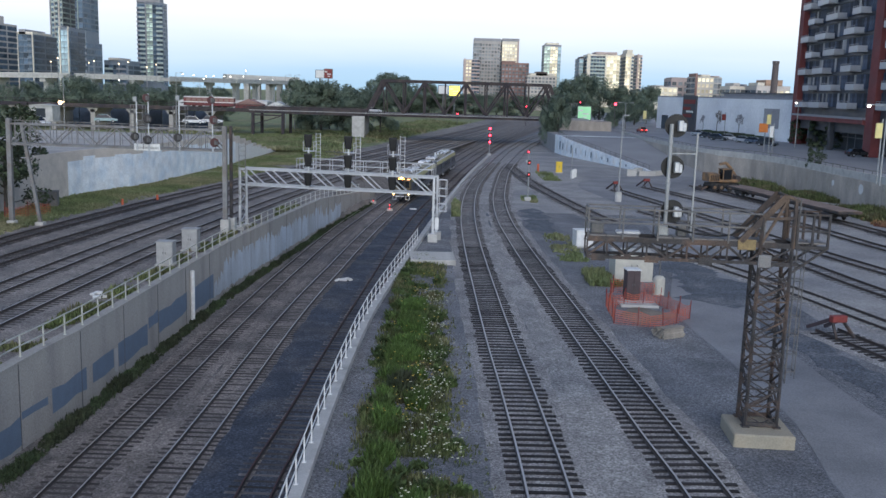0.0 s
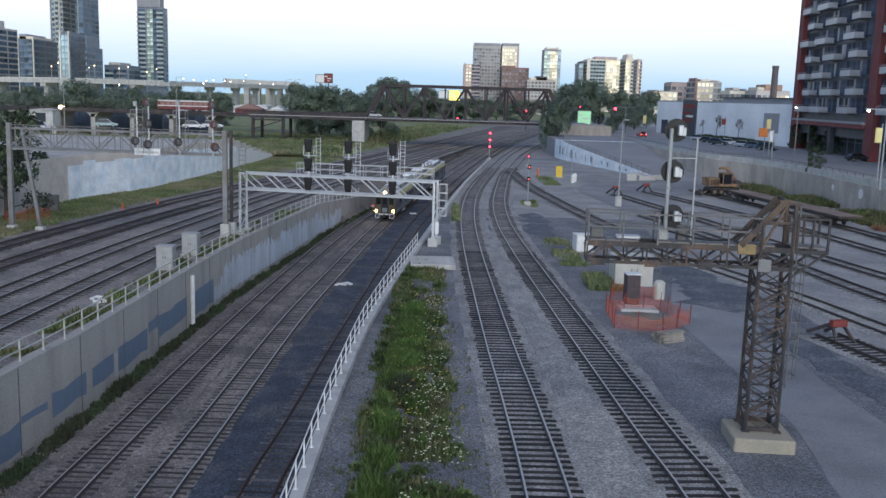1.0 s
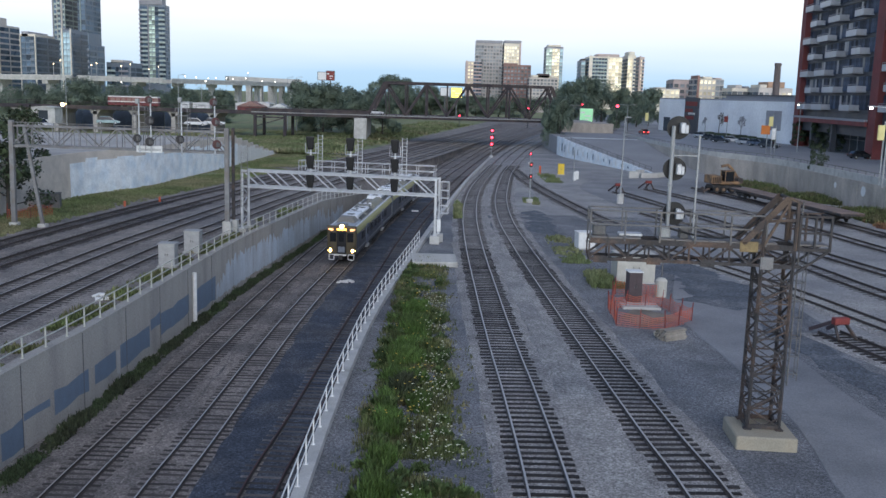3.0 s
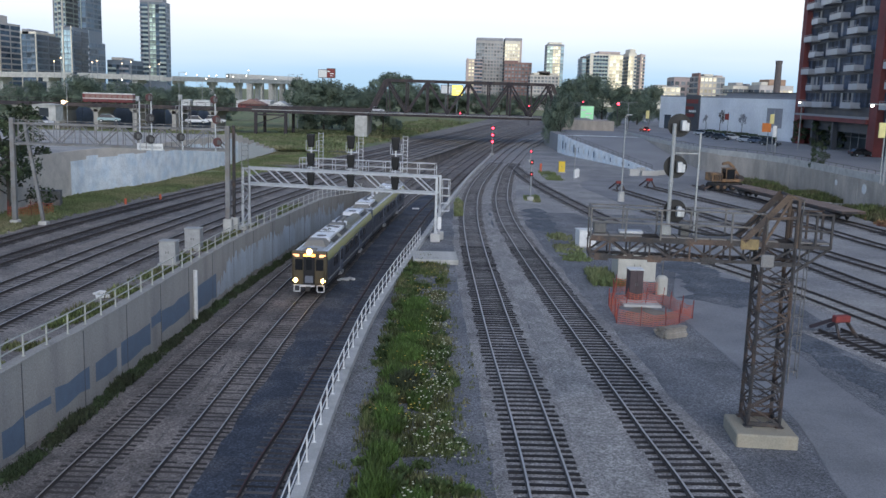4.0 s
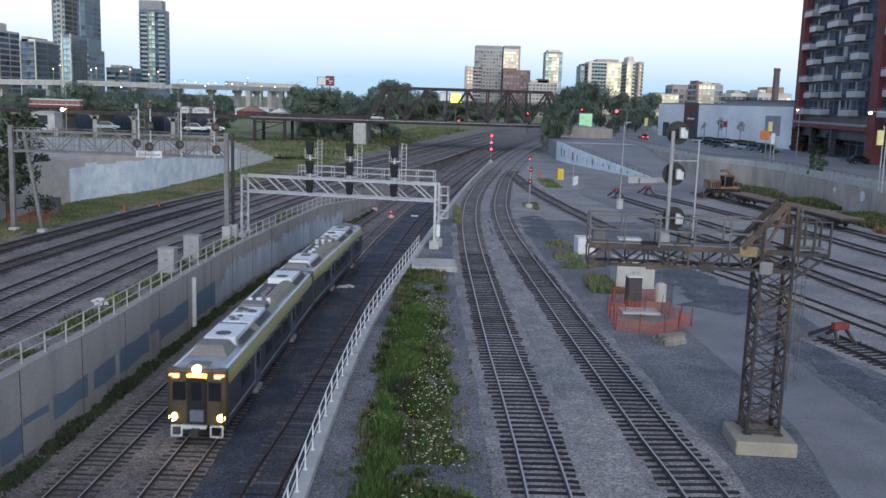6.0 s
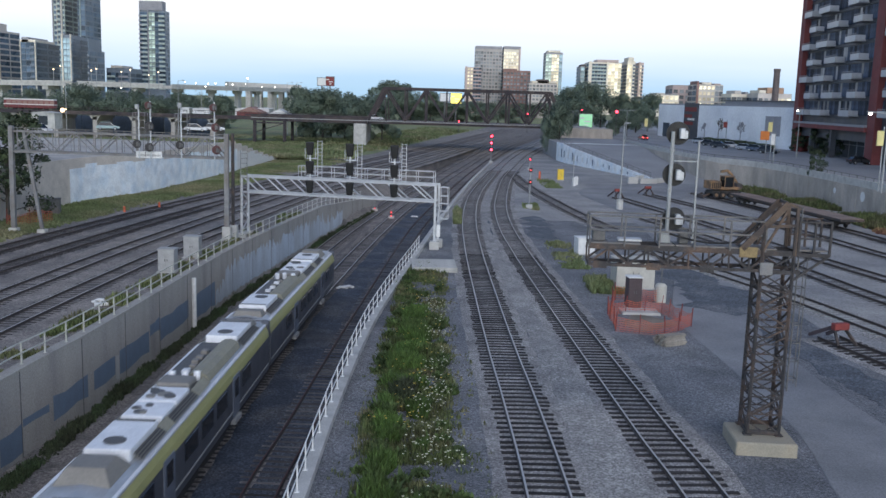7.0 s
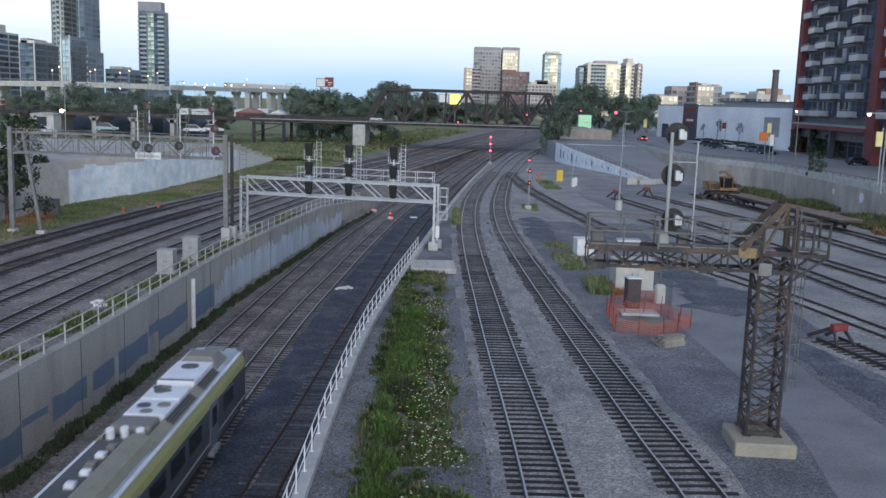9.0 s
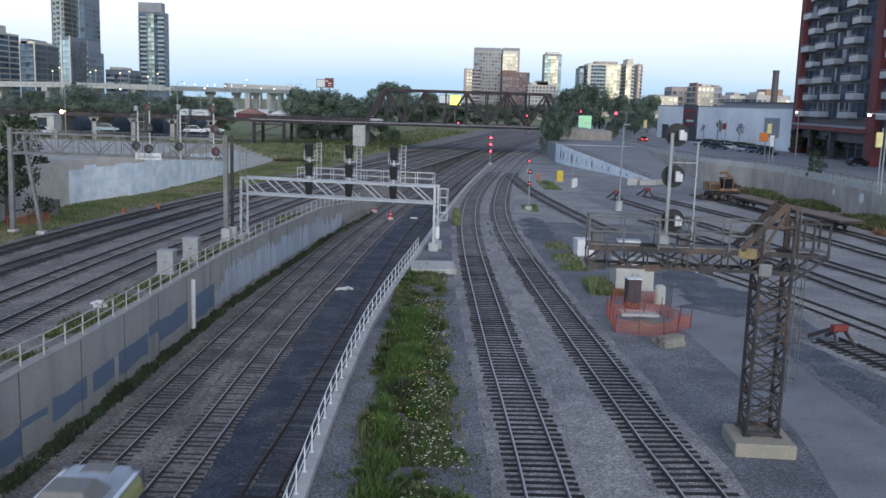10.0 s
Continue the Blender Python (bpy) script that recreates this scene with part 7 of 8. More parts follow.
M_BANNER = mat("pale_yellow_banner", (0.75, 0.66, 0.28), 0.6, 0, 0.08, 1, 8)
M_SIGNORANGE = mat("orange_sign_paint", (0.7, 0.22, 0.05), 0.6, 0, 0.08, 1, 8)
pole_sign(56.84, 165, STREET, 10.37, 0.7, 1.7, M_BANNER, "pale yellow banner on a street pole")
pole_sign(61.10, 180, STREET, 8.46, 1.7, 1.7, M_SIGNORANGE, "square orange road sign")
pole_sign(55.72, 160, STREET, 8.37, 0.7, 1.9, M_WHITEPAINT, "narrow white parking sign on a pole")
pole_sign(51.82, 112, STREET, 10.37, 0.8, 1.8, M_BANNER, "pale yellow banner on a street pole")
pole_sign(55.51, 262, STREET, 8.87, 0.9, 2.2, M_BANNER, "pale yellow banner on a far street pole")
pole_sign(71.12, 240, STREET, 9.27, 1.0, 1.5, M_RED, "red and white sign before the white hall")

# ---- loose things in the yard ----


def cabinet(x, y, z, w, d, h, m, label, turn=0, name="equipment_cabinet", lid=None):
    t = thing(name, label, "cabinet", Matrix.Translation((x, y, z)) @ Matrix.Rotation(radians(turn), 4, "Z"))
    bm = B()
    slab(bm, (-w / 2, -d / 2, 0.08), (w / 2, d / 2, h))
    bevelled(bm, 0.03)
    part("body", bm, m, t)
    bm = B()
    slab(bm, (-w / 2 - 0.05, -d / 2 - 0.05, h), (w / 2 + 0.05, d / 2 + 0.05, h + 0.08))
    bevelled(bm, 0.02)
    part("lid", bm, lid or m, t)
    bm = B()
    slab(bm, (-w / 2 - 0.1, -d / 2 - 0.1, -0.15), (w / 2 + 0.1, d / 2 + 0.1, 0.08))
    part("plinth", bm, M_CONCPALE, t)
    for s in (-0.25, 0.25):
        bm = B()
        slab(bm, (s * w - w * 0.21, -d / 2 - 0.025, 0.2), (s * w + w * 0.21, -d / 2, h - 0.12))
        dr = part("door", bm, m, t)
        bm = B()
        box(bm, (s * w * 0.3, -d / 2 - 0.05, h * 0.55), (0.04, 0.05, 0.18))
        part("handle", bm, M_DARKSTEEL, dr)


cabinet(-20.9, 76.2, LOW, 1.3, 1.0, 1.75, M_GREYBOX, "grey steel equipment cabinet behind the railing")
cabinet(-21.0, 69.6, LOW, 1.25, 1.0, 1.75, M_GREYBOX, "weathered grey equipment cabinet behind the railing")
cabinet(14.35, 69.2, LOW, 2.9, 1.9, 2.15, M_CREAM, "cream steel equipment hut in the yard", 4, "equipment_hut")
cabinet(12.95, 61.8, LOW, 0.92, 0.9, 2.1, M_MAROON, "dark maroon cabinet with pale lid inside the orange fence", 5, lid=M_WHITEPAINT)
cabinet(12.9, 84.2, LOW, 1.6, 1.4, 1.5, M_WHITEPAINT, "small white equipment hut beside the drive", 8)
cabinet(20.54, 166.59, LOW, 1.1, 0.8, 1.9, M_YELLOW, "bright yellow grit bin in the yard", 0, "grit_bin")
cabinet(-43.0, 100.0, LOW, 2.3, 1.4, 1.7, M_DARKSTEEL, "dark steel box below the painted wall", 15)


def post(x, y, z, h, r, m, label, cap=None):
    t = thing("marker_post", label, "post", Matrix.Translation((x, y, z)))
    bm = B()
    rod(bm, (0, 0, -0.1), (0, 0, h), r, 12)
    part("post", bm, m, t)
    bm = B()
    rod(bm, (0, 0, h), (0, 0, h + r * 0.4), r, 12, r * 0.6)
    part("cap", bm, cap or m, t)


post(15.3, 63.9, LOW, 1.15, 0.42, M_CREAM, "stout cream pipe bollard with slim rod")
post(15.4, 64.3, LOW, 3.6, 0.05, M_DARKSTEEL, "slim steel rod beside the bollard")
for a in ((21.53, 155.74), (22.23, 158.09)):
    post(a[0], a[1], LOW, 1.3, 0.32, M_WHITEPAINT, "short white marker post in the yard")
post(20.90, 152.46, LOW, 5.2, 0.06, M_GALVDULL, "slim grey pole in the yard")
post(16.65, 165.22, LOW, 1.5, 0.2, M_ORANGE, "orange marker post beside the siding")
for a in ((-36.2, 104, 0.6), (-33.8, 109, 0.6)):
    post(a[0], a[1], LOW, a[2], 0.13, M_ORANGE, "orange and white traffic drum on the bank")


def mesh_fence(corners, h, label, seed, closed=True):
    """Slack orange plastic mesh on thin stakes."""
    rng = random.Random(seed)
    t = thing("mesh_fence", label, "safety fence")
    pts = [Vector((*c, LOW)) for c in corners]
    if closed:
        pts.append(pts[0])
    for a, b in zip(pts, pts[1:]):
        n = max(1, round((b - a).length / 1.5))
        q = [a.lerp(b, i / n) + Vector((rng.uniform(-0.12, 0.12), rng.uniform(-0.12, 0.12), 0)) for i in range(n + 1)]
        q[0], q[-1] = a, b
        for p in q[:-1]:
            bm = B()
            beam(bm, p, p + Vector((rng.uniform(-0.08, 0.08), rng.uniform(-0.08, 0.08), h + 0.25)), 0.05)
            part("stake", bm, M_RED, t)
        bm = B()
        for p, r in zip(q, q[1:]):
            tp, tr = h * rng.uniform(0.75, 1.0), h * rng.uniform(0.75, 1.0)
            sag = rng.uniform(0.0, 0.22)
            k = 7
            for i in range(k):
                z = i / (k - 1)
                mid = (p + r) / 2 + Vector((0, 0, (tp + tr) / 2 * z - sag * z))
                beam(bm, p + Vector((0, 0, tp * z)), mid, 0.01, 0.03)
                beam(bm, mid, r + Vector((0, 0, tr * z)), 0.01, 0.03)
            m = max(3, int((r - p).length / 0.24))
            for i in range(m + 1):
                s = i / m
                c = p.lerp(r, s)
                top = tp + (tr - tp) * s - sag * (1 - abs(2 * s - 1))
                beam(bm, c, c + Vector((0, 0, top)), 0.028, 0.01)
        part("mesh", bm, M_ORANGE, t, "orange plastic mesh")
    return t


mesh_fence([(10.9, 59.6), (14.6, 60.4), (15.6, 56.6), (13.4, 54.2), (10.6, 55.0)], 0.95, "sagging orange plastic mesh fence round a dig", 3)
mesh_fence([(11.2, 60.2), (12.2, 64.2), (15.2, 63.6)], 1.0, "orange plastic mesh fence behind the dig", 4, False)
mesh_fence([(-43.4, 91), (-41.6, 92.2), (-40.4, 94.6)], 1.4, "orange plastic mesh fence below the bank", 5, False)
bm = B()
box(bm, (13.1, 60.2, LOW + 0.06), (2.5, 1.5, 0.2))
bevelled(bm, 0.04)
tagged(new("dug_earth", ribbon("dug_earth", Line((10.7, 54.8), (11.0, 60)), Line((13.6, 54.8), (15.2, 57), (14.8, 60)), 54.8, 60, lambda y: LOW + 0.02, M_EARTH, 0.4, 0.03, 0.2)), "bare tan earth inside the orange fence", "earth", kind="structure")
tagged(part("concrete_pad", bm, M_CONCPALE), "pale concrete pad inside the orange fence", "concrete pad")


def timber_stack(x, y):
    t = thing("timber_stack", "untidy stack of grey weathered timbers", "timber stack", Matrix.Translation((x, y, LOW)) @ Matrix.Rotation(radians(24), 4, "Z") @ Matrix.Scale(0.8, 4))
    rng = random.Random(6)
    b = B()
    box(b, (0, 0, 0), (1.9, 0.2, 0.14))
    bevelled(b, 0.012)
    me = mesh_of("timber", b, M_WOOD)
    for k in range(5):
        for i in range(5):
            if k == 4 and i > 2:
                continue
            turn = Matrix.Rotation(radians(rng.uniform(-5, 5) + (0 if k % 2 else 3)), 4, "Z")
            piece("timber", me, t, Matrix.Translation((rng.uniform(-0.15, 0.15), -0.55 + 0.26 * i, 0.09 + 0.16 * k)) @ turn)


timber_stack(13.2, 52.2)


def slab_stack():
    t = thing("slab_stack", "long flat stack of pale concrete slabs beside the cut", "slab stack", Matrix.Translation((-0.75, 75.0, LOW)) @ Matrix.Rotation(radians(2), 4, "Z"))
    b = B()
    box(b, (0, 0, 0), (3.6, 0.75, 0.2))
    bevelled(b, 0.02)
    me = mesh_of("concrete_slab", b, M_CONCPALE)
    rng = random.Random(12)
    for k in range(2):
        for i in range(5):
            piece("concrete_slab", me, t, Matrix.Translation((rng.uniform(-0.06, 0.06), -2.1 + 0.8 * i, 0.1 + 0.215 * k)) @ Matrix.Rotation(rng.uniform(-0.02, 0.02), 4, "Z"))


slab_stack()


def buffer_stop(x, y, turn, s=1.0, m=M_RED, label="red steel buffer stop at the end of a siding"):
    t = thing("buffer_stop", label, "buffer stop", Matrix.Translation((x, y, 0)) @ Matrix.Rotation(radians(turn), 4, "Z"), "buffer stops")
    for a in (-0.6, 0.6):
        bm = B()
        beam(bm, (a, 1.9, -0.05), (a * 0.55, 0, 1.05 * s), 0.16, 0.2)
        part("long_strut", bm, M_MAROON if s < 1 else m, t)
        bm = B()
        beam(bm, (a, -0.9, -0.05), (a * 0.55, 0, 1.0 * s), 0.13, 0.16)
        part("short_strut", bm, M_RUST if s < 1 else m, t)
    bm = B()
    box(bm, (0, -0.1, 1.08 * s), (1.0, 0.4, 0.4))
    bevelled(bm, 0.04)
    part("buffer_beam", bm, m, t)


buffer_stop(23.35, 53.2, 13, 0.85)
buffer_stop(25.3, 136.2, 16, 0.98)
buffer_stop(31.0, 142.2, 16, 0.98)


def flat_wagon():
    t = thing("flat_wagon", "long rusty flat wagon standing on the siding", "flat wagon", Matrix.Translation((44.4, 121, 0)) @ Matrix.Rotation(math.atan(0.13), 4, "Z"))
    bm = B()
    slab(bm, (-1.45, -16, 1.0), (1.45, 14, 1.25))
    part("underframe", bm, M_RUST, t)
    b = B()
    box(b, (0, 0, 0), (2.9, 0.55, 0.07))
    me = mesh_of("deck_board", b, mat("brown_deck_boards", (0.22, 0.165, 0.14), 0.9, 0, 0.2, 2, 20, random_shade=0.2))
    for i in range(50):
        piece("deck_board", me, t, Matrix.Translation((0, -15.6 + 0.59 * i, 1.29)))
    bm = B()
    slab(bm, (-0.35, -15, 0.6), (0.35, 13, 1.0))
    part("centre_sill", bm, M_RUST, t)
    for y in (-12.5, 11):
        bm = B()
        box(bm, (0, y, 0.6), (2.2, 2.4, 0.35))
        bg = part("bogie", bm, M_UNDER, t)
        for a in (-0.9, 0.9):
            for s in (-0.75, 0.75):
                bm = B()
                rod(bm, (s - 0.06, y + a, 0.42), (s + 0.06, y + a, 0.42), 0.42, 16)
                part("wheel", bm, M_UNDER, bg)


flat_wagon()
M_MACHINE = mat("faded_orange_machine_paint", (0.3, 0.175, 0.085), 0.75, 0, 0.3, 1.2, 8, 0, (0.12, 0.085, 0.06), 0.9, 0.5)


def track_machine():
    """Wheeled digger with a folded boom at the end of the wagon."""
    t = thing("work_machine", "faded orange track work digger with a folded boom", "work machine", Matrix.Translation((42.4, 140.5, 0)) @ Matrix.Rotation(radians(12), 4, "Z") @ Matrix.Scale(0.9, 4))
    bm = B()
    slab(bm, (-3.0, -1.3, 0.7), (2.2, 1.3, 1.25))
    bevelled(bm, 0.08)
    part("chassis", bm, M_UNDER, t)
    bm = B()
    slab(bm, (-3.4, -1.35, 1.5), (-1.5, 1.35, 2.9))
    slab(bm, (-1.5, -1.3, 1.4), (1.9, 1.3, 1.9))
    bevelled(bm, 0.12, 2)
    part("engine_hood", bm, M_MACHINE, t, "orange engine hood")
    for k in range(5):
        bm = B()
        slab(bm, (-3.2 + 0.34 * k, -1.4, 1.7), (-3.02 + 0.34 * k, -1.33, 2.6))
        part("vent", bm, M_BLACK, t)
    bm = B()
    slab(bm, (-0.9, -1.3, 1.9), (0.7, 0.3, 3.6))
    bevelled(bm, 0.15, 2)
    cab = part("cab", bm, M_CARGLASS, t, "dark glazed cab")
    bm = B()
    for x in (-0.9, 0.7):
        for y in (-1.3, 0.3):
            beam(bm, (x, y, 1.9), (x, y, 3.6), 0.12)
    slab(bm, (-1.0, -1.4, 3.55), (0.8, 0.4, 3.72))
    part("cab_frame", bm, M_MACHINE, cab)
    joints = [Vector((0.9, 0.9, 1.9)), Vector((1.5, 0.9, 3.7)), Vector((0.6, 0.9, 4.5)), Vector((-0.6, 0.9, 4.3))]
    for a, b in zip(joints, joints[1:]):
        bm = B()
        beam(bm, a, b, 0.34, 0.42)
        part("boom", bm, M_MACHINE, t, "orange boom")
    bm = B()
    beam(bm, joints[1], (2.7, 0.9, 2.2), 0.28, 0.34)
    part("arm", bm, M_MACHINE, t)
    bm = B()
    rod(bm, (2.7, 0.2, 1.9), (2.7, 1.6, 1.9), 0.55, 14)
    part("bucket", bm, M_RUST, t, "rusty bucket")
    bm = B()
    rod(bm, (0.7, 0.9, 2.4), (1.3, 0.9, 3.9), 0.09, 8)
    part("ram", bm, M_GALV, t)
    for x in (-2.4, -1.2, 0.4, 1.6):
        for y in (-1.35, 1.35):
            bm = B()
            rod(bm, (x, y - 0.22, 0.6), (x, y + 0.22, 0.6), 0.6, 16)
            wh = part("wheel", bm, M_TIRE, t)
            bm = B()
            rod(bm, (x, y - 0.24, 0.6), (x, y + 0.24, 0.6), 0.28, 10)
            part("rim", bm, M_MACHINE, wh)
    bm = B()
    beam(bm, (-3.6, -1.0, 0.7), (-4.6, -1.0, 0.2), 0.2, 0.3)
    beam(bm, (-3.6, 1.0, 0.7), (-4.6, 1.0, 0.2), 0.2, 0.3)
    beam(bm, (-4.6, -1.3, 0.25), (-4.6, 1.3, 0.25), 0.15, 0.6)
    part("blade", bm, M_RUST, t)


track_machine()
# concrete blocks at the foot of the ramp
for i, (x, y) in enumerate(((33.02, 163.93), (35.17, 164.66), (36.69, 165.17), (38.38, 166.90), (35.86, 172.00))):
    bm = B()
    box(bm, (0, 0, 0.4), (1.7, 0.9, 1.0 if i else 1.6))
    bevelled(bm, 0.07)
    ob = part("concrete_block", bm, M_CONCPALE, None, "", Matrix.Translation((x, y, LOW)) @ Matrix.Rotation(0.2 * i, 4, "Z"))
    tagged(ob, "pale concrete block at the foot of the ramp", "concrete block", "blocks at the ramp")
# scraps between the tracks
rng = random.Random(15)
for x, y, z in ((-9.2, 84.5, floor_z(84) + LOW), (-4.4, 133, floor_z(133) + LOW), (-8.6, 84.9, floor_z(84) + LOW), (-21.6, 57.5, LOW), (-21.9, 58.6, LOW)):
    bm = B()
    box(bm, (0, 0, 0.12), (0.9, 0.3, 0.2))
    box(bm, (0.4, 0.25, 0.1), (0.3, 0.6, 0.14))
    bevelled(bm, 0.03)
    tagged(part("scrap_piece", bm, M_WHITEPAINT, None, "", Matrix.Translation((x, y, z)) @ Matrix.Rotation(rng.uniform(0, 3), 4, "Z")), "pale scrap piece lying on the ballast", "scrap")
# town beyond the bridge
def shed(x, y, z0, w, d, h, roof_h, wall, roof, label):
    t = thing("house", label, "house", Matrix.Translation((x, y, z0)))
    bm = B()
    slab(bm, (-w / 2, 0, 0), (w / 2, d, h))
    part("wall", bm, wall, t)
    v = [(-w / 2 - 0.4, -0.4, h), (w / 2 + 0.4, -0.4, h), (w / 2 + 0.4, d + 0.4, h), (-w / 2 - 0.4, d + 0.4, h), (0, -0.4, h + roof_h), (0, d + 0.4, h + roof_h)]
    f = [(0, 1, 4), (1, 2, 5, 4), (2, 3, 5), (3, 0, 4, 5), (0, 3, 2, 1)]
    ob = new("roof", quads("roof", v, f, roof))
    ob.parent = t
    bm = B()
    slab(bm, (-w * 0.2, -0.06, 0.8), (w * 0.2, 0.05, h - 0.6))
    part("window", bm, M_GLASS, t)


shed(-63.36, 300, 6.0, 8.5, 9, 7.69 - 6, 1.8, M_BRICKRED, M_RUSTWALL, "brown gabled house beyond the bridge")
shed(-66.99, 306, 6.0, 5, 8, 8.61 - 6, 0.4, M_WHITEPAINT, M_WHITEPAINT, "white shed beside the gabled house")
shed(-60.92, 306, 6.0, 5, 8, 8.79 - 6, 0.4, M_WHITEPAINT, M_WHITEPAINT, "white shed beside the gabled house")
shed(-54.12, 300, 6.0, 6, 6, 7.42 - 6, 1.6, M_WHITEPAINT, M_WHITEPAINT, "white peaked tent beyond the bridge")
shed(-81.38, 290, 7.0, 2.6, 3, 8.66 - 7, 0.2, M_WHITEPAINT, M_WHITEPAINT, "white site cabin beyond the bridge")
shed(-76.48, 290, 7.0, 5.2, 3, 8.63 - 7, 0.2, M_WHITEPAINT, M_WHITEPAINT, "white site cabin beyond the bridge")
shed(-86.58, 200, 4.8, 5, 4, 8.13 - 4.8, 0.3, M_CONCPALE, M_CONCPALE, "small grey flat-roofed hut on the terrace")

# ---- plants ----


def leaf_cloud(rng, centres, count, spread, size, flat=0.6):
    """Many small leaf faces round a set of clump centres."""
    v, f, way = [], [], []
    for _ in range(count):
        c, r = centres[rng.randrange(len(centres))]
        d = Vector((rng.gauss(0, 1), rng.gauss(0, 1), rng.gauss(0, flat)))
        d = d.normalized() * r * (0.55 + 0.5 * rng.random()) if d.length > 0 else d
        p = Vector(c) + d * spread
        a = Vector((rng.uniform(-1, 1), rng.uniform(-1, 1), rng.uniform(-0.7, 0.7))).normalized() * size * rng.uniform(0.6, 1.3)
        b = a.cross(Vector((rng.uniform(-1, 1), rng.uniform(-1, 1), rng.uniform(-1, 1)))).normalized() * size * rng.uniform(0.4, 0.8)
        k = len(v)
        v += [p - a, p + b, p + a, p - b]
        o = (d.normalized() + Vector((0, 0, 0.35))).normalized()
        turned = (b + a).cross(a - b).dot(o) < 0
        f.append((k, k + 3, k + 2, k + 1) if turned else (k, k + 1, k + 2, k + 3))
        way += [o] * 4
    return v, f, way


def make_tree(seed, height, width, leaves, leaf, material, label, trunk_share=0.3):
    rng = random.Random(seed)
    t = thing("tree", label, "tree", group="trees")
    bm = B()
    rod(bm, (0, 0, -0.3), (0.1, 0, height * 0.6), height * 0.022, 8, height * 0.008)
    centres = []
    for i in range(11):
        a = i * 2.4 + rng.uniform(-0.4, 0.4)
        s = rng.uniform(0.1, 1)
        z = height * (trunk_share + (0.92 - trunk_share) * rng.random())
        rad = width * 0.5 * (1 - 0.55 * ((z / height - trunk_share) / (1 - trunk_share)) ** 2) * (0.45 + 0.5 * s)
        p = Vector((math.cos(a) * rad, math.sin(a) * rad, z))
        centres.append((p, width * rng.uniform(0.13, 0.26)))
        beam(bm, (0.05, 0, z * 0.6), p, height * 0.009)
    centres += [(Vector((0, 0, height * 0.88)), width * 0.2), (Vector((0, 0, height * 0.6)), width * 0.3)]
    part("trunk", bm, M_BARK, t)
    v, f, way = leaf_cloud(rng, centres, leaves, 1.0, leaf)
    me = quads("crown", v, f, material)
    me.normals_split_custom_set_from_vertices(way)
    ob = new("crown", me)
    ob.parent = t
    return t


TREES = [make_tree(i, 10, w, 9000, 0.2, M_LEAFHAZE, "broad-leaved tree beyond the tracks, leaf colour paled for haze", 0.1) for i, w in ((1, 9), (2, 11), (3, 8), (4, 10))]
rng = random.Random(21)
spots = []
for px in (
    (-44.99, 312, 17.91, 13), (-39.53, 318, 16.86, 12), (-32.20, 312, 16.62, 12), (-26.11, 318, 16.51, 12), (-39.46, 296, 11.97, 12), (-32.09, 294, 11.14, 12), (-46.03, 298, 12.84, 11), (-26.95, 296, 10.93, 10),
    (-20.13, 330, 14.88, 12), (-12.75, 320, 12.75, 11), (-6.37, 340, 12.92, 12), (1.94, 360, 10.16, 12), (10.61, 360, 9.99, 12), (20.36, 380, 10.30, 12), (30.66, 380, 10.61, 12), (37.72, 360, 11.22, 12), (-20.96, 300, 9.30, 9),
    (-144.26, 310, 12.00, 11), (-141.18, 320, 13.52, 11), (-127.64, 320, 15.82, 12), (-124.66, 330, 13.16, 11), (-113.15, 320, 13.97, 12), (-109.71, 330, 13.80, 11), (-99.63, 320, 12.47, 11), (-97.64, 340, 13.06, 11), (-92.07, 350, 12.88, 11), (-81.23, 340, 13.14, 11), (-132.35, 315, 11.09, 10),
    (47.44, 330, 16.87, 11), (52.97, 325, 16.61, 10), (58.57, 320, 14.48, 9), (65.35, 325, 13.90, 9), (38.66, 300, 14.99, 10), (54.60, 285, 10.69, 7), (29.51, 246, 10.81, 6), (28.78, 250, 10.74, 6), (72.58, 340, 14.45, 10)):
    spots.append(px)
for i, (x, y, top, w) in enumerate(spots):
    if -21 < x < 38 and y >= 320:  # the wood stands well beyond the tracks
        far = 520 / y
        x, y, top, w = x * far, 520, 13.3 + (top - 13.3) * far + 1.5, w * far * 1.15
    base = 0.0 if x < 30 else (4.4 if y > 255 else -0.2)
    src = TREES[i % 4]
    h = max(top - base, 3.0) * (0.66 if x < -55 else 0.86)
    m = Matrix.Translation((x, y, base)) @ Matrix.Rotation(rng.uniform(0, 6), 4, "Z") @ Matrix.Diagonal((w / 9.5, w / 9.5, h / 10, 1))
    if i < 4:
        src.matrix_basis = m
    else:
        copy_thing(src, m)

# leafy tree beside the old signal bridge
t = make_tree(31, 10.5, 6.5, 2600, 0.2, M_LEAFNEAR, "leafy green tree beside the old signal bridge", 0.15)
t.matrix_basis = Matrix.Translation((-44.2, 93, -0.2))
t2 = make_tree(33, 7.0, 5.0, 1800, 0.2, M_LEAFNEAR, "smaller leafy tree on the terrace edge", 0.15)
t2.matrix_basis = Matrix.Translation((-47.5, 104, 3.6))
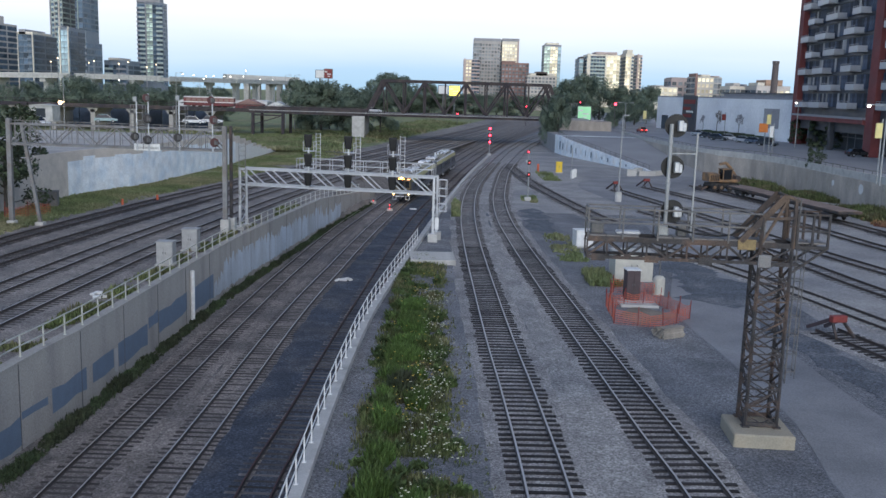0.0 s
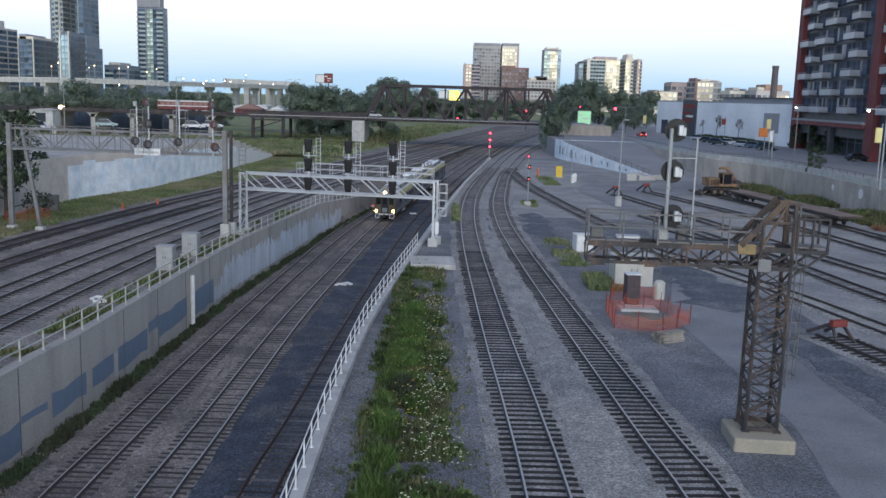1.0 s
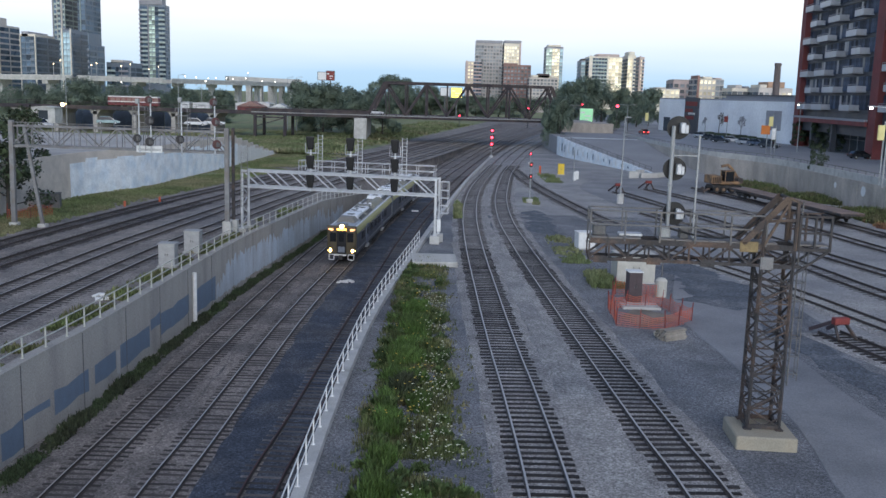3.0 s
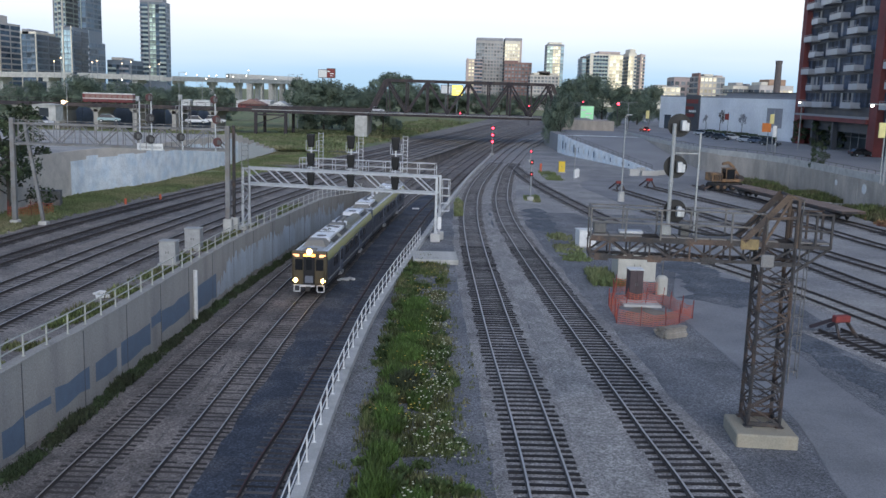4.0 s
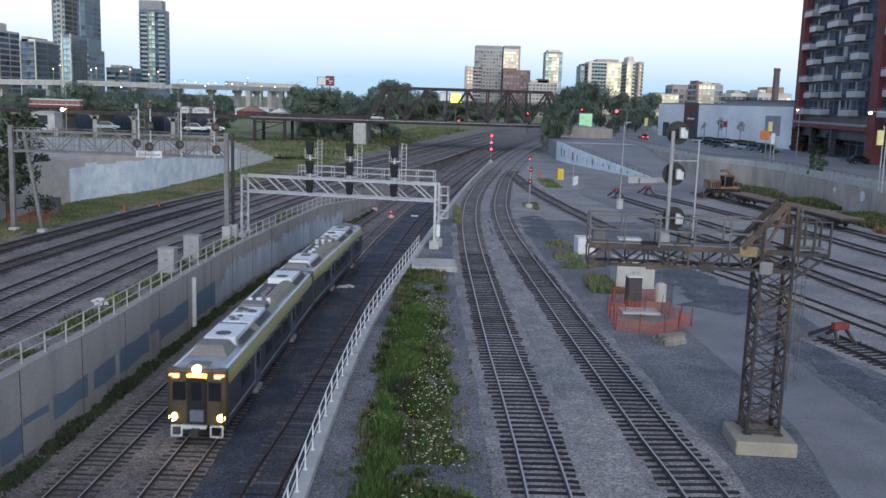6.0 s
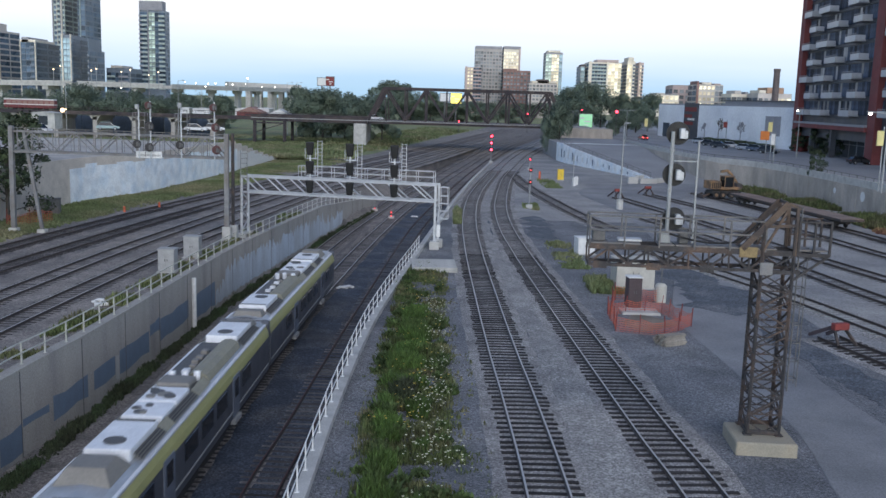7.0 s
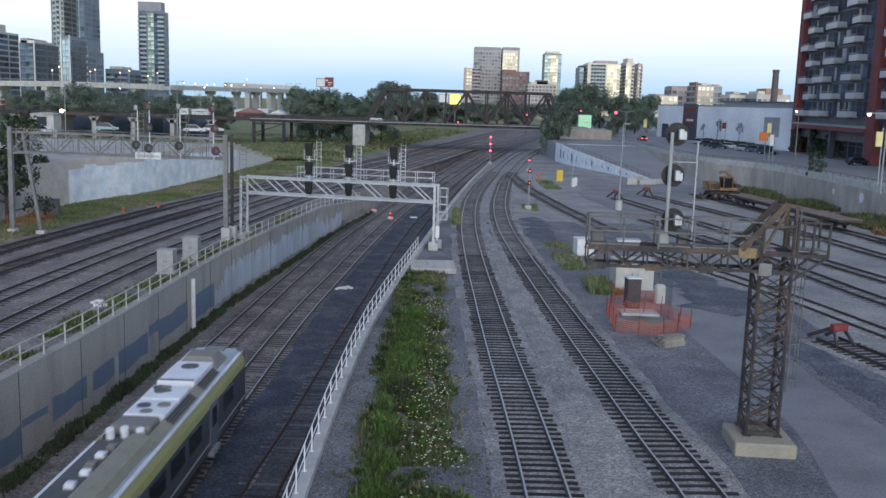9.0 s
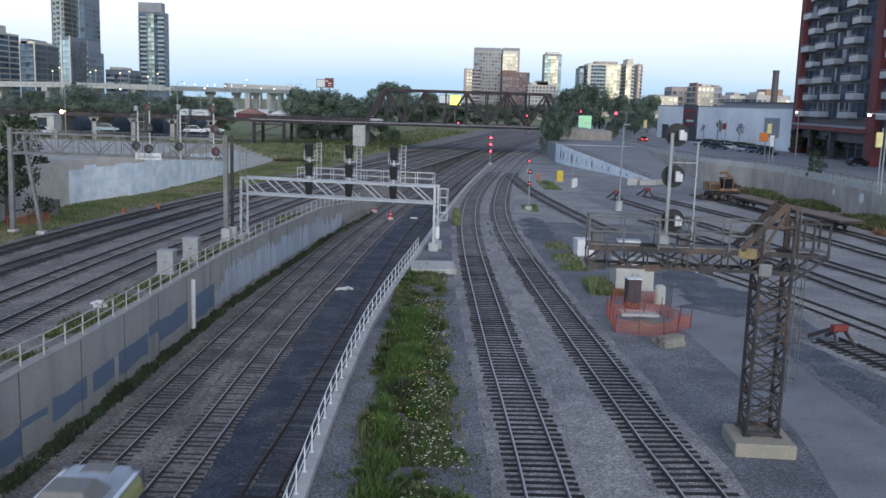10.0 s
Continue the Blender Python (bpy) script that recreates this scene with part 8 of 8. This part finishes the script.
# street trees before the apartment house
for i, (x, y) in enumerate(((84.45 - 3, 216.96), (84.11 - 3, 205.40), (83.80 - 3, 195.00), (87.16 - 2, 245.61))):
    copy_thing(t2, Matrix.Translation((x, y, STREET)) @ Matrix.Rotation(i * 1.3, 4, "Z") @ Matrix.Diagonal((0.8, 0.8, 0.8, 1)))["label"] = "small leafy street tree before the apartment house"
b1 = copy_thing(t2, Matrix.Translation((WALL_R(141) + 0.9, 141, STREET - 0.6)) @ Matrix.Diagonal((0.55, 0.55, 0.62, 1)))
b1["label"] = "dark self-sown bush on the street parapet"


def weeds(name, label, spots, material, seed, blade=0.28, wide=0.05, lean=0.35):
    """Blades and leaves rooted at many spots (x, y, z, height), as one body of growth."""
    rng = random.Random(seed)
    v, f = [], []
    for x, y, z, h in spots:
        for _ in range(5):
            a = rng.uniform(0, 6.28)
            l = h * rng.uniform(0.5, 1.15)
            dx, dy = math.cos(a), math.sin(a)
            w = wide * rng.uniform(0.6, 1.6)
            s = lean * l * rng.random()
            ox, oy = rng.uniform(-0.12, 0.12), rng.uniform(-0.12, 0.12)
            k = len(v)
            p = (x + ox, y + oy, z)
            v += [(p[0] - dy * w * 0.5, p[1] + dx * w * 0.5, z), (p[0] + dy * w * 0.5, p[1] - dx * w * 0.5, z),
                  (p[0] + dx * s * 0.5 + dy * w, p[1] + dy * s * 0.5 - dx * w, z + l * 0.6), (p[0] + dx * s, p[1] + dy * s, z + l), (p[0] + dx * s * 0.5 - dy * w, p[1] + dy * s * 0.5 + dx * w, z + l * 0.6)]
            f.append((k, k + 1, k + 2, k + 3, k + 4))
    return tagged(new(name, quads(name, v, f, material)), label, "weeds", kind="stuff")


def grow(n, line_a, line_b, y0, y1, z, height, seed, patch=0.25, thresh=-0.15, dens=None):
    rng = random.Random(seed)
    out = []
    tries = 0
    while len(out) < n and tries < n * 8:
        tries += 1
        y = y0 + (y1 - y0) * rng.random() ** 1.25
        u = rng.random()
        x = line_a(y) + (line_b(y) - line_a(y)) * u
        q = noise.noise((x * patch, y * patch, seed))
        if q < thresh or rng.random() > min(1.0, 2.6 * min(u, 1 - u) * (1 + 1.5 * q) + 0.04):
            continue
        out.append((x, y, z(y), height * (0.5 + 0.9 * max(0, q + 0.4)) * rng.uniform(0.5, 1.2)))
    return out


STRIP_L = Line((-3.6, 20), (-3.4, 30), (-3.6, 41), (-3.4, 57), (-3.5, 70), (-2.4, 76))
STRIP_R = Line((1.9, 20), (1.6, 30), (0.9, 41), (0.4, 57), (0.4, 70), (0.3, 76))
main = grow(8500, STRIP_L, STRIP_R, 20, 76, lambda y: LOW - 0.02, 0.36, 3, 0.42, -0.14)
weeds("weeds", "dense green weeds and tall grass on the gravel strip", main, M_WEED, 5, wide=0.022)
lush = [(x, y, z, h * 1.25) for x, y, z, h in grow(9000, Line((-3.0, 20), (-2.6, 30), (-2.6, 44), (-2.2, 60)), Line((0.2, 20), (-0.3, 30), (-0.6, 44), (-1.0, 60)), 20, 58, lambda y: LOW - 0.02, 0.5, 8, 0.45, -0.05)]
weeds("weeds", "lush bright green weed clumps on the gravel strip", lush, M_LEAF, 6, wide=0.032, lean=0.7)


loose = grow(1500, Line((-4.0, 20), (-4.1, 40), (-3.7, 57), (-3.5, 70), (-2.8, 78)), Line((2.6, 20), (2.2, 40), (1.2, 57), (0.9, 70), (0.6, 78)), 20, 78, lambda y: LOW - 0.02, 0.2, 61, 0.9, -0.6)
weeds("weeds", "thin scattered weeds on the gravel", loose, M_WEED, 62, wide=0.025, lean=0.8)
# broad-leaved plants standing in clumps
rng = random.Random(91)
broad = []
for _ in range(150):
    y = 22 + 52 * rng.random() ** 1.2
    x = STRIP_L(y) + 0.5 + (STRIP_R(y) - STRIP_L(y) - 0.9) * rng.random() ** 1.5
    r, h = rng.uniform(0.15, 0.45), rng.uniform(0.25, 0.6)
    for _ in range(int(26 * r / 0.3)):
        a, q = rng.uniform(0, 6.28), r * rng.random()
        broad.append((x + q * math.cos(a), y + q * math.sin(a), LOW - 0.02, h * (1 - 0.5 * q / r)))
weeds("weeds", "broad-leaved green weed clumps on the gravel strip", broad, M_BROADLEAF, 92, wide=0.075, lean=1.0)
DARK = Vector((-1.70, 41.30))
clump = []
rng = random.Random(77)
for i in range(420):
    a, r = rng.uniform(0, 6.28), abs(rng.gauss(0, 0.42))
    clump.append((DARK.x + r * math.cos(a), DARK.y + 1.6 * r * math.sin(a), LOW - 0.02, 0.75 * math.exp(-r * r * 1.2) * rng.uniform(0.6, 1.2)))
weeds("weeds", "dark green bushy clump on the gravel strip", clump, M_LEAFNEAR, 78, wide=0.05, lean=0.7)


def flowers(name, label, spots, material, size, seed):
    rng = random.Random(seed)
    v, f = [], []
    for x, y, z, h in spots:
        s = size * rng.uniform(0.6, 1.4)
        k = len(v)
        c = Vector((x + rng.uniform(-0.2, 0.2), y + rng.uniform(-0.2, 0.2), z + h * rng.uniform(0.8, 1.2)))
        for i in range(6):
            v.append((c.x + math.cos(i * 1.047) * s, c.y + math.sin(i * 1.047) * s, c.z + (0.3 * s if i % 2 else 0)))
        v.append((c.x, c.y, c.z - s * 0.5))
        f.append(tuple(range(k, k + 6)))
        for i in range(6):
            f.append((k + i, k + 6, k + (i + 1) % 6))
    return tagged(new(name, quads(name, v, f, material)), label, "flowers", kind="stuff")


white = [s for s in grow(430, Line((-1.6, 20), (-1.4, 34), (-1.2, 50), (-1.5, 62)), Line((2.0, 20), (1.3, 34), (0.7, 50), (0.4, 62)), 24, 60, lambda y: LOW, 0.75, 11, 0.5, -0.05)]
flowers("wild_carrot_flowers", "scattered white wild flower heads among the weeds", white, M_FLOWER, 0.042, 12)
yellow = grow(160, STRIP_L, STRIP_R, 36, 74, lambda y: LOW, 0.6, 13, 0.5, 0.0)
flowers("yellow_flowers", "scattered small yellow wild flowers", yellow, M_YFLOWER, 0.045, 14)
# foot of the wall in the cut
foot = grow(7500, Line(*[(WALL_L(y) + 0.3, y) for y in (20, 50, 80, 110, 140)]), Line(*[(WALL_L(y) + 1.25, y) for y in (20, 50, 80, 110, 140)]), 24, 138, lambda y: floor_z(y) + LOW, 0.34, 17, 0.5, -0.7)
weeds("weeds", "dark green weeds along the foot of the retaining wall", foot, M_LEAFNEAR, 18, wide=0.045, lean=0.6)
top = grow(2200, Line(*[(WALL_L(y) - 2.6, y) for y in (30, 60, 90, 120)]), Line(*[(WALL_L(y) - 0.2, y) for y in (30, 60, 90, 120)]), 30, 110, lambda y: LOW, 0.4, 19, 0.4, 0.02)
weeds("weeds", "thin weeds along the railing above the cut", top, M_WEED, 20)
# grass bank below the painted wall
bank = grow(26000, Line(*[(MURAL(y) + 0.3, y) for y in (60, 90, 112, 130, 160, 198)]), Line(*[(LINE_U4(y) - 2.4, y) for y in (60, 90, 112, 130, 160, 198)]), 72, 200, lambda y: LOW, 0.3, 23, 0.2, -0.45)
weeds("grass", "rough green and straw-coloured grass bank beside the tracks", bank, M_MEADOW, 24, wide=0.05, lean=0.8)
field = grow(16000, Line((-75, 180), (-80, 215), (-80, 300)), Line((-20, 180), (-20, 215), (-20, 300)), 196, 300, lambda y: max(left_z(y) * 0.3, 0) - 0.1, 0.7, 27, 0.06, -0.6)
weeds("grass", "wild meadow of grass and scrub beyond the tracks", field, M_MEADOW, 28, wide=0.13, lean=0.9)
verge = grow(9000, Line(*[(GRASS_EDGE(y) - 26, y) for y in (200, 260, 330, 440)]), Line(*[(GRASS_EDGE(y) - 0.3, y) for y in (200, 260, 330, 440)]), 200, 440, lambda y: LOW, 1.0, 29, 0.08, -0.6)
weeds("grass", "bright green verge beside the tracks beyond the bridge", verge, M_MEADOW, 30, wide=0.2, lean=0.9)
# yard growth
foot_r = grow(6000, Line(*[(WALL_R(y) - 5.5, y) for y in (80, 110, 140, 168)]), Line(*[(WALL_R(y) - 0.4, y) for y in (80, 110, 140, 168)]), 84, 160, lambda y: LOW, 0.9, 31, 0.12, -0.1)
weeds("weeds", "dark green scrub along the foot of the street wall", foot_r, M_WEED, 32, wide=0.08, lean=0.8)
rust = grow(900, Line((46, 84), (48.5, 100)), Line((51, 84), (53, 104)), 84, 110, lambda y: LOW, 0.45, 33, 0.3, -0.1)
M_RUSTWEED = mat("rust_red_dry_weeds", (0.2, 0.09, 0.06), 0.9, 0, 0.25, 0.5, 4, 0, (0.3, 0.2, 0.1), 0.4, 0.5, island=0.4)
weeds("weeds", "rust-red dry weeds beside the siding", rust, M_RUSTWEED, 34, wide=0.15)
for n, (a, b, y0, y1, h) in enumerate((((10.7, 13.2), None, 66, 72, 0.55), ((9.6, 12.5), None, 76, 90, 0.3), ((10.2, 12.2), None, 118, 124, 0.4), ((16, 19), None, 150, 166, 0.35), ((1.0, 1.9), None, 102, 116, 0.7))):
    patch_w = grow(420, Line((a[0], y0), (a[0] + 0.1, y1)), Line((a[1], y0), (a[1] + 0.1, y1)), y0, y1, lambda y: LOW, h, 41 + n, 0.5, -0.2)
    weeds("weeds", "patch of green weeds on the yard gravel", patch_w, M_MEADOW, 51 + n, wide=0.055, lean=0.6)



def motions():
    rows_1, rows_2 = [], []
    for k in range(0, 41):
        t = k * 0.25
        for rows, lag in ((rows_1, 0.0), (rows_2, CAR_LEN + 0.25)):
            s = 2.5 - t  # still gathering pace in the first seconds
            y = 100.9 + 16.22 * s - 0.4 * max(s, 0) ** 2 + lag
            a, b = y + 3, y + CAR_LEN - 3
            xa, xb = LINE_2(a), LINE_2(b)
            za, zb = floor_z(a), floor_z(b)
            sx, sz = (xb - xa) / (b - a), (zb - za) / (b - a)
            turn = math.degrees(math.atan2(-(xb - xa), b - a))
            tilt = math.degrees(math.atan2(zb - za, b - a))
            if lag:  # the second car runs with its cab to the rear
                rows.append((t, pose(xb + sx * 3, y + CAR_LEN, zb + sz * 3, -tilt, 0, turn + 180)))
            else:
                rows.append((t, pose(xa - sx * 3, y, za - sz * 3, tilt, 0, turn)))
    walk(CAR_1, rows_1)
    walk(CAR_2, rows_2)
    walk(TRAM, [(t, pose(-67.6 - 7.4 * t, 268.0, 7.15)) for t in range(11)])


motions()
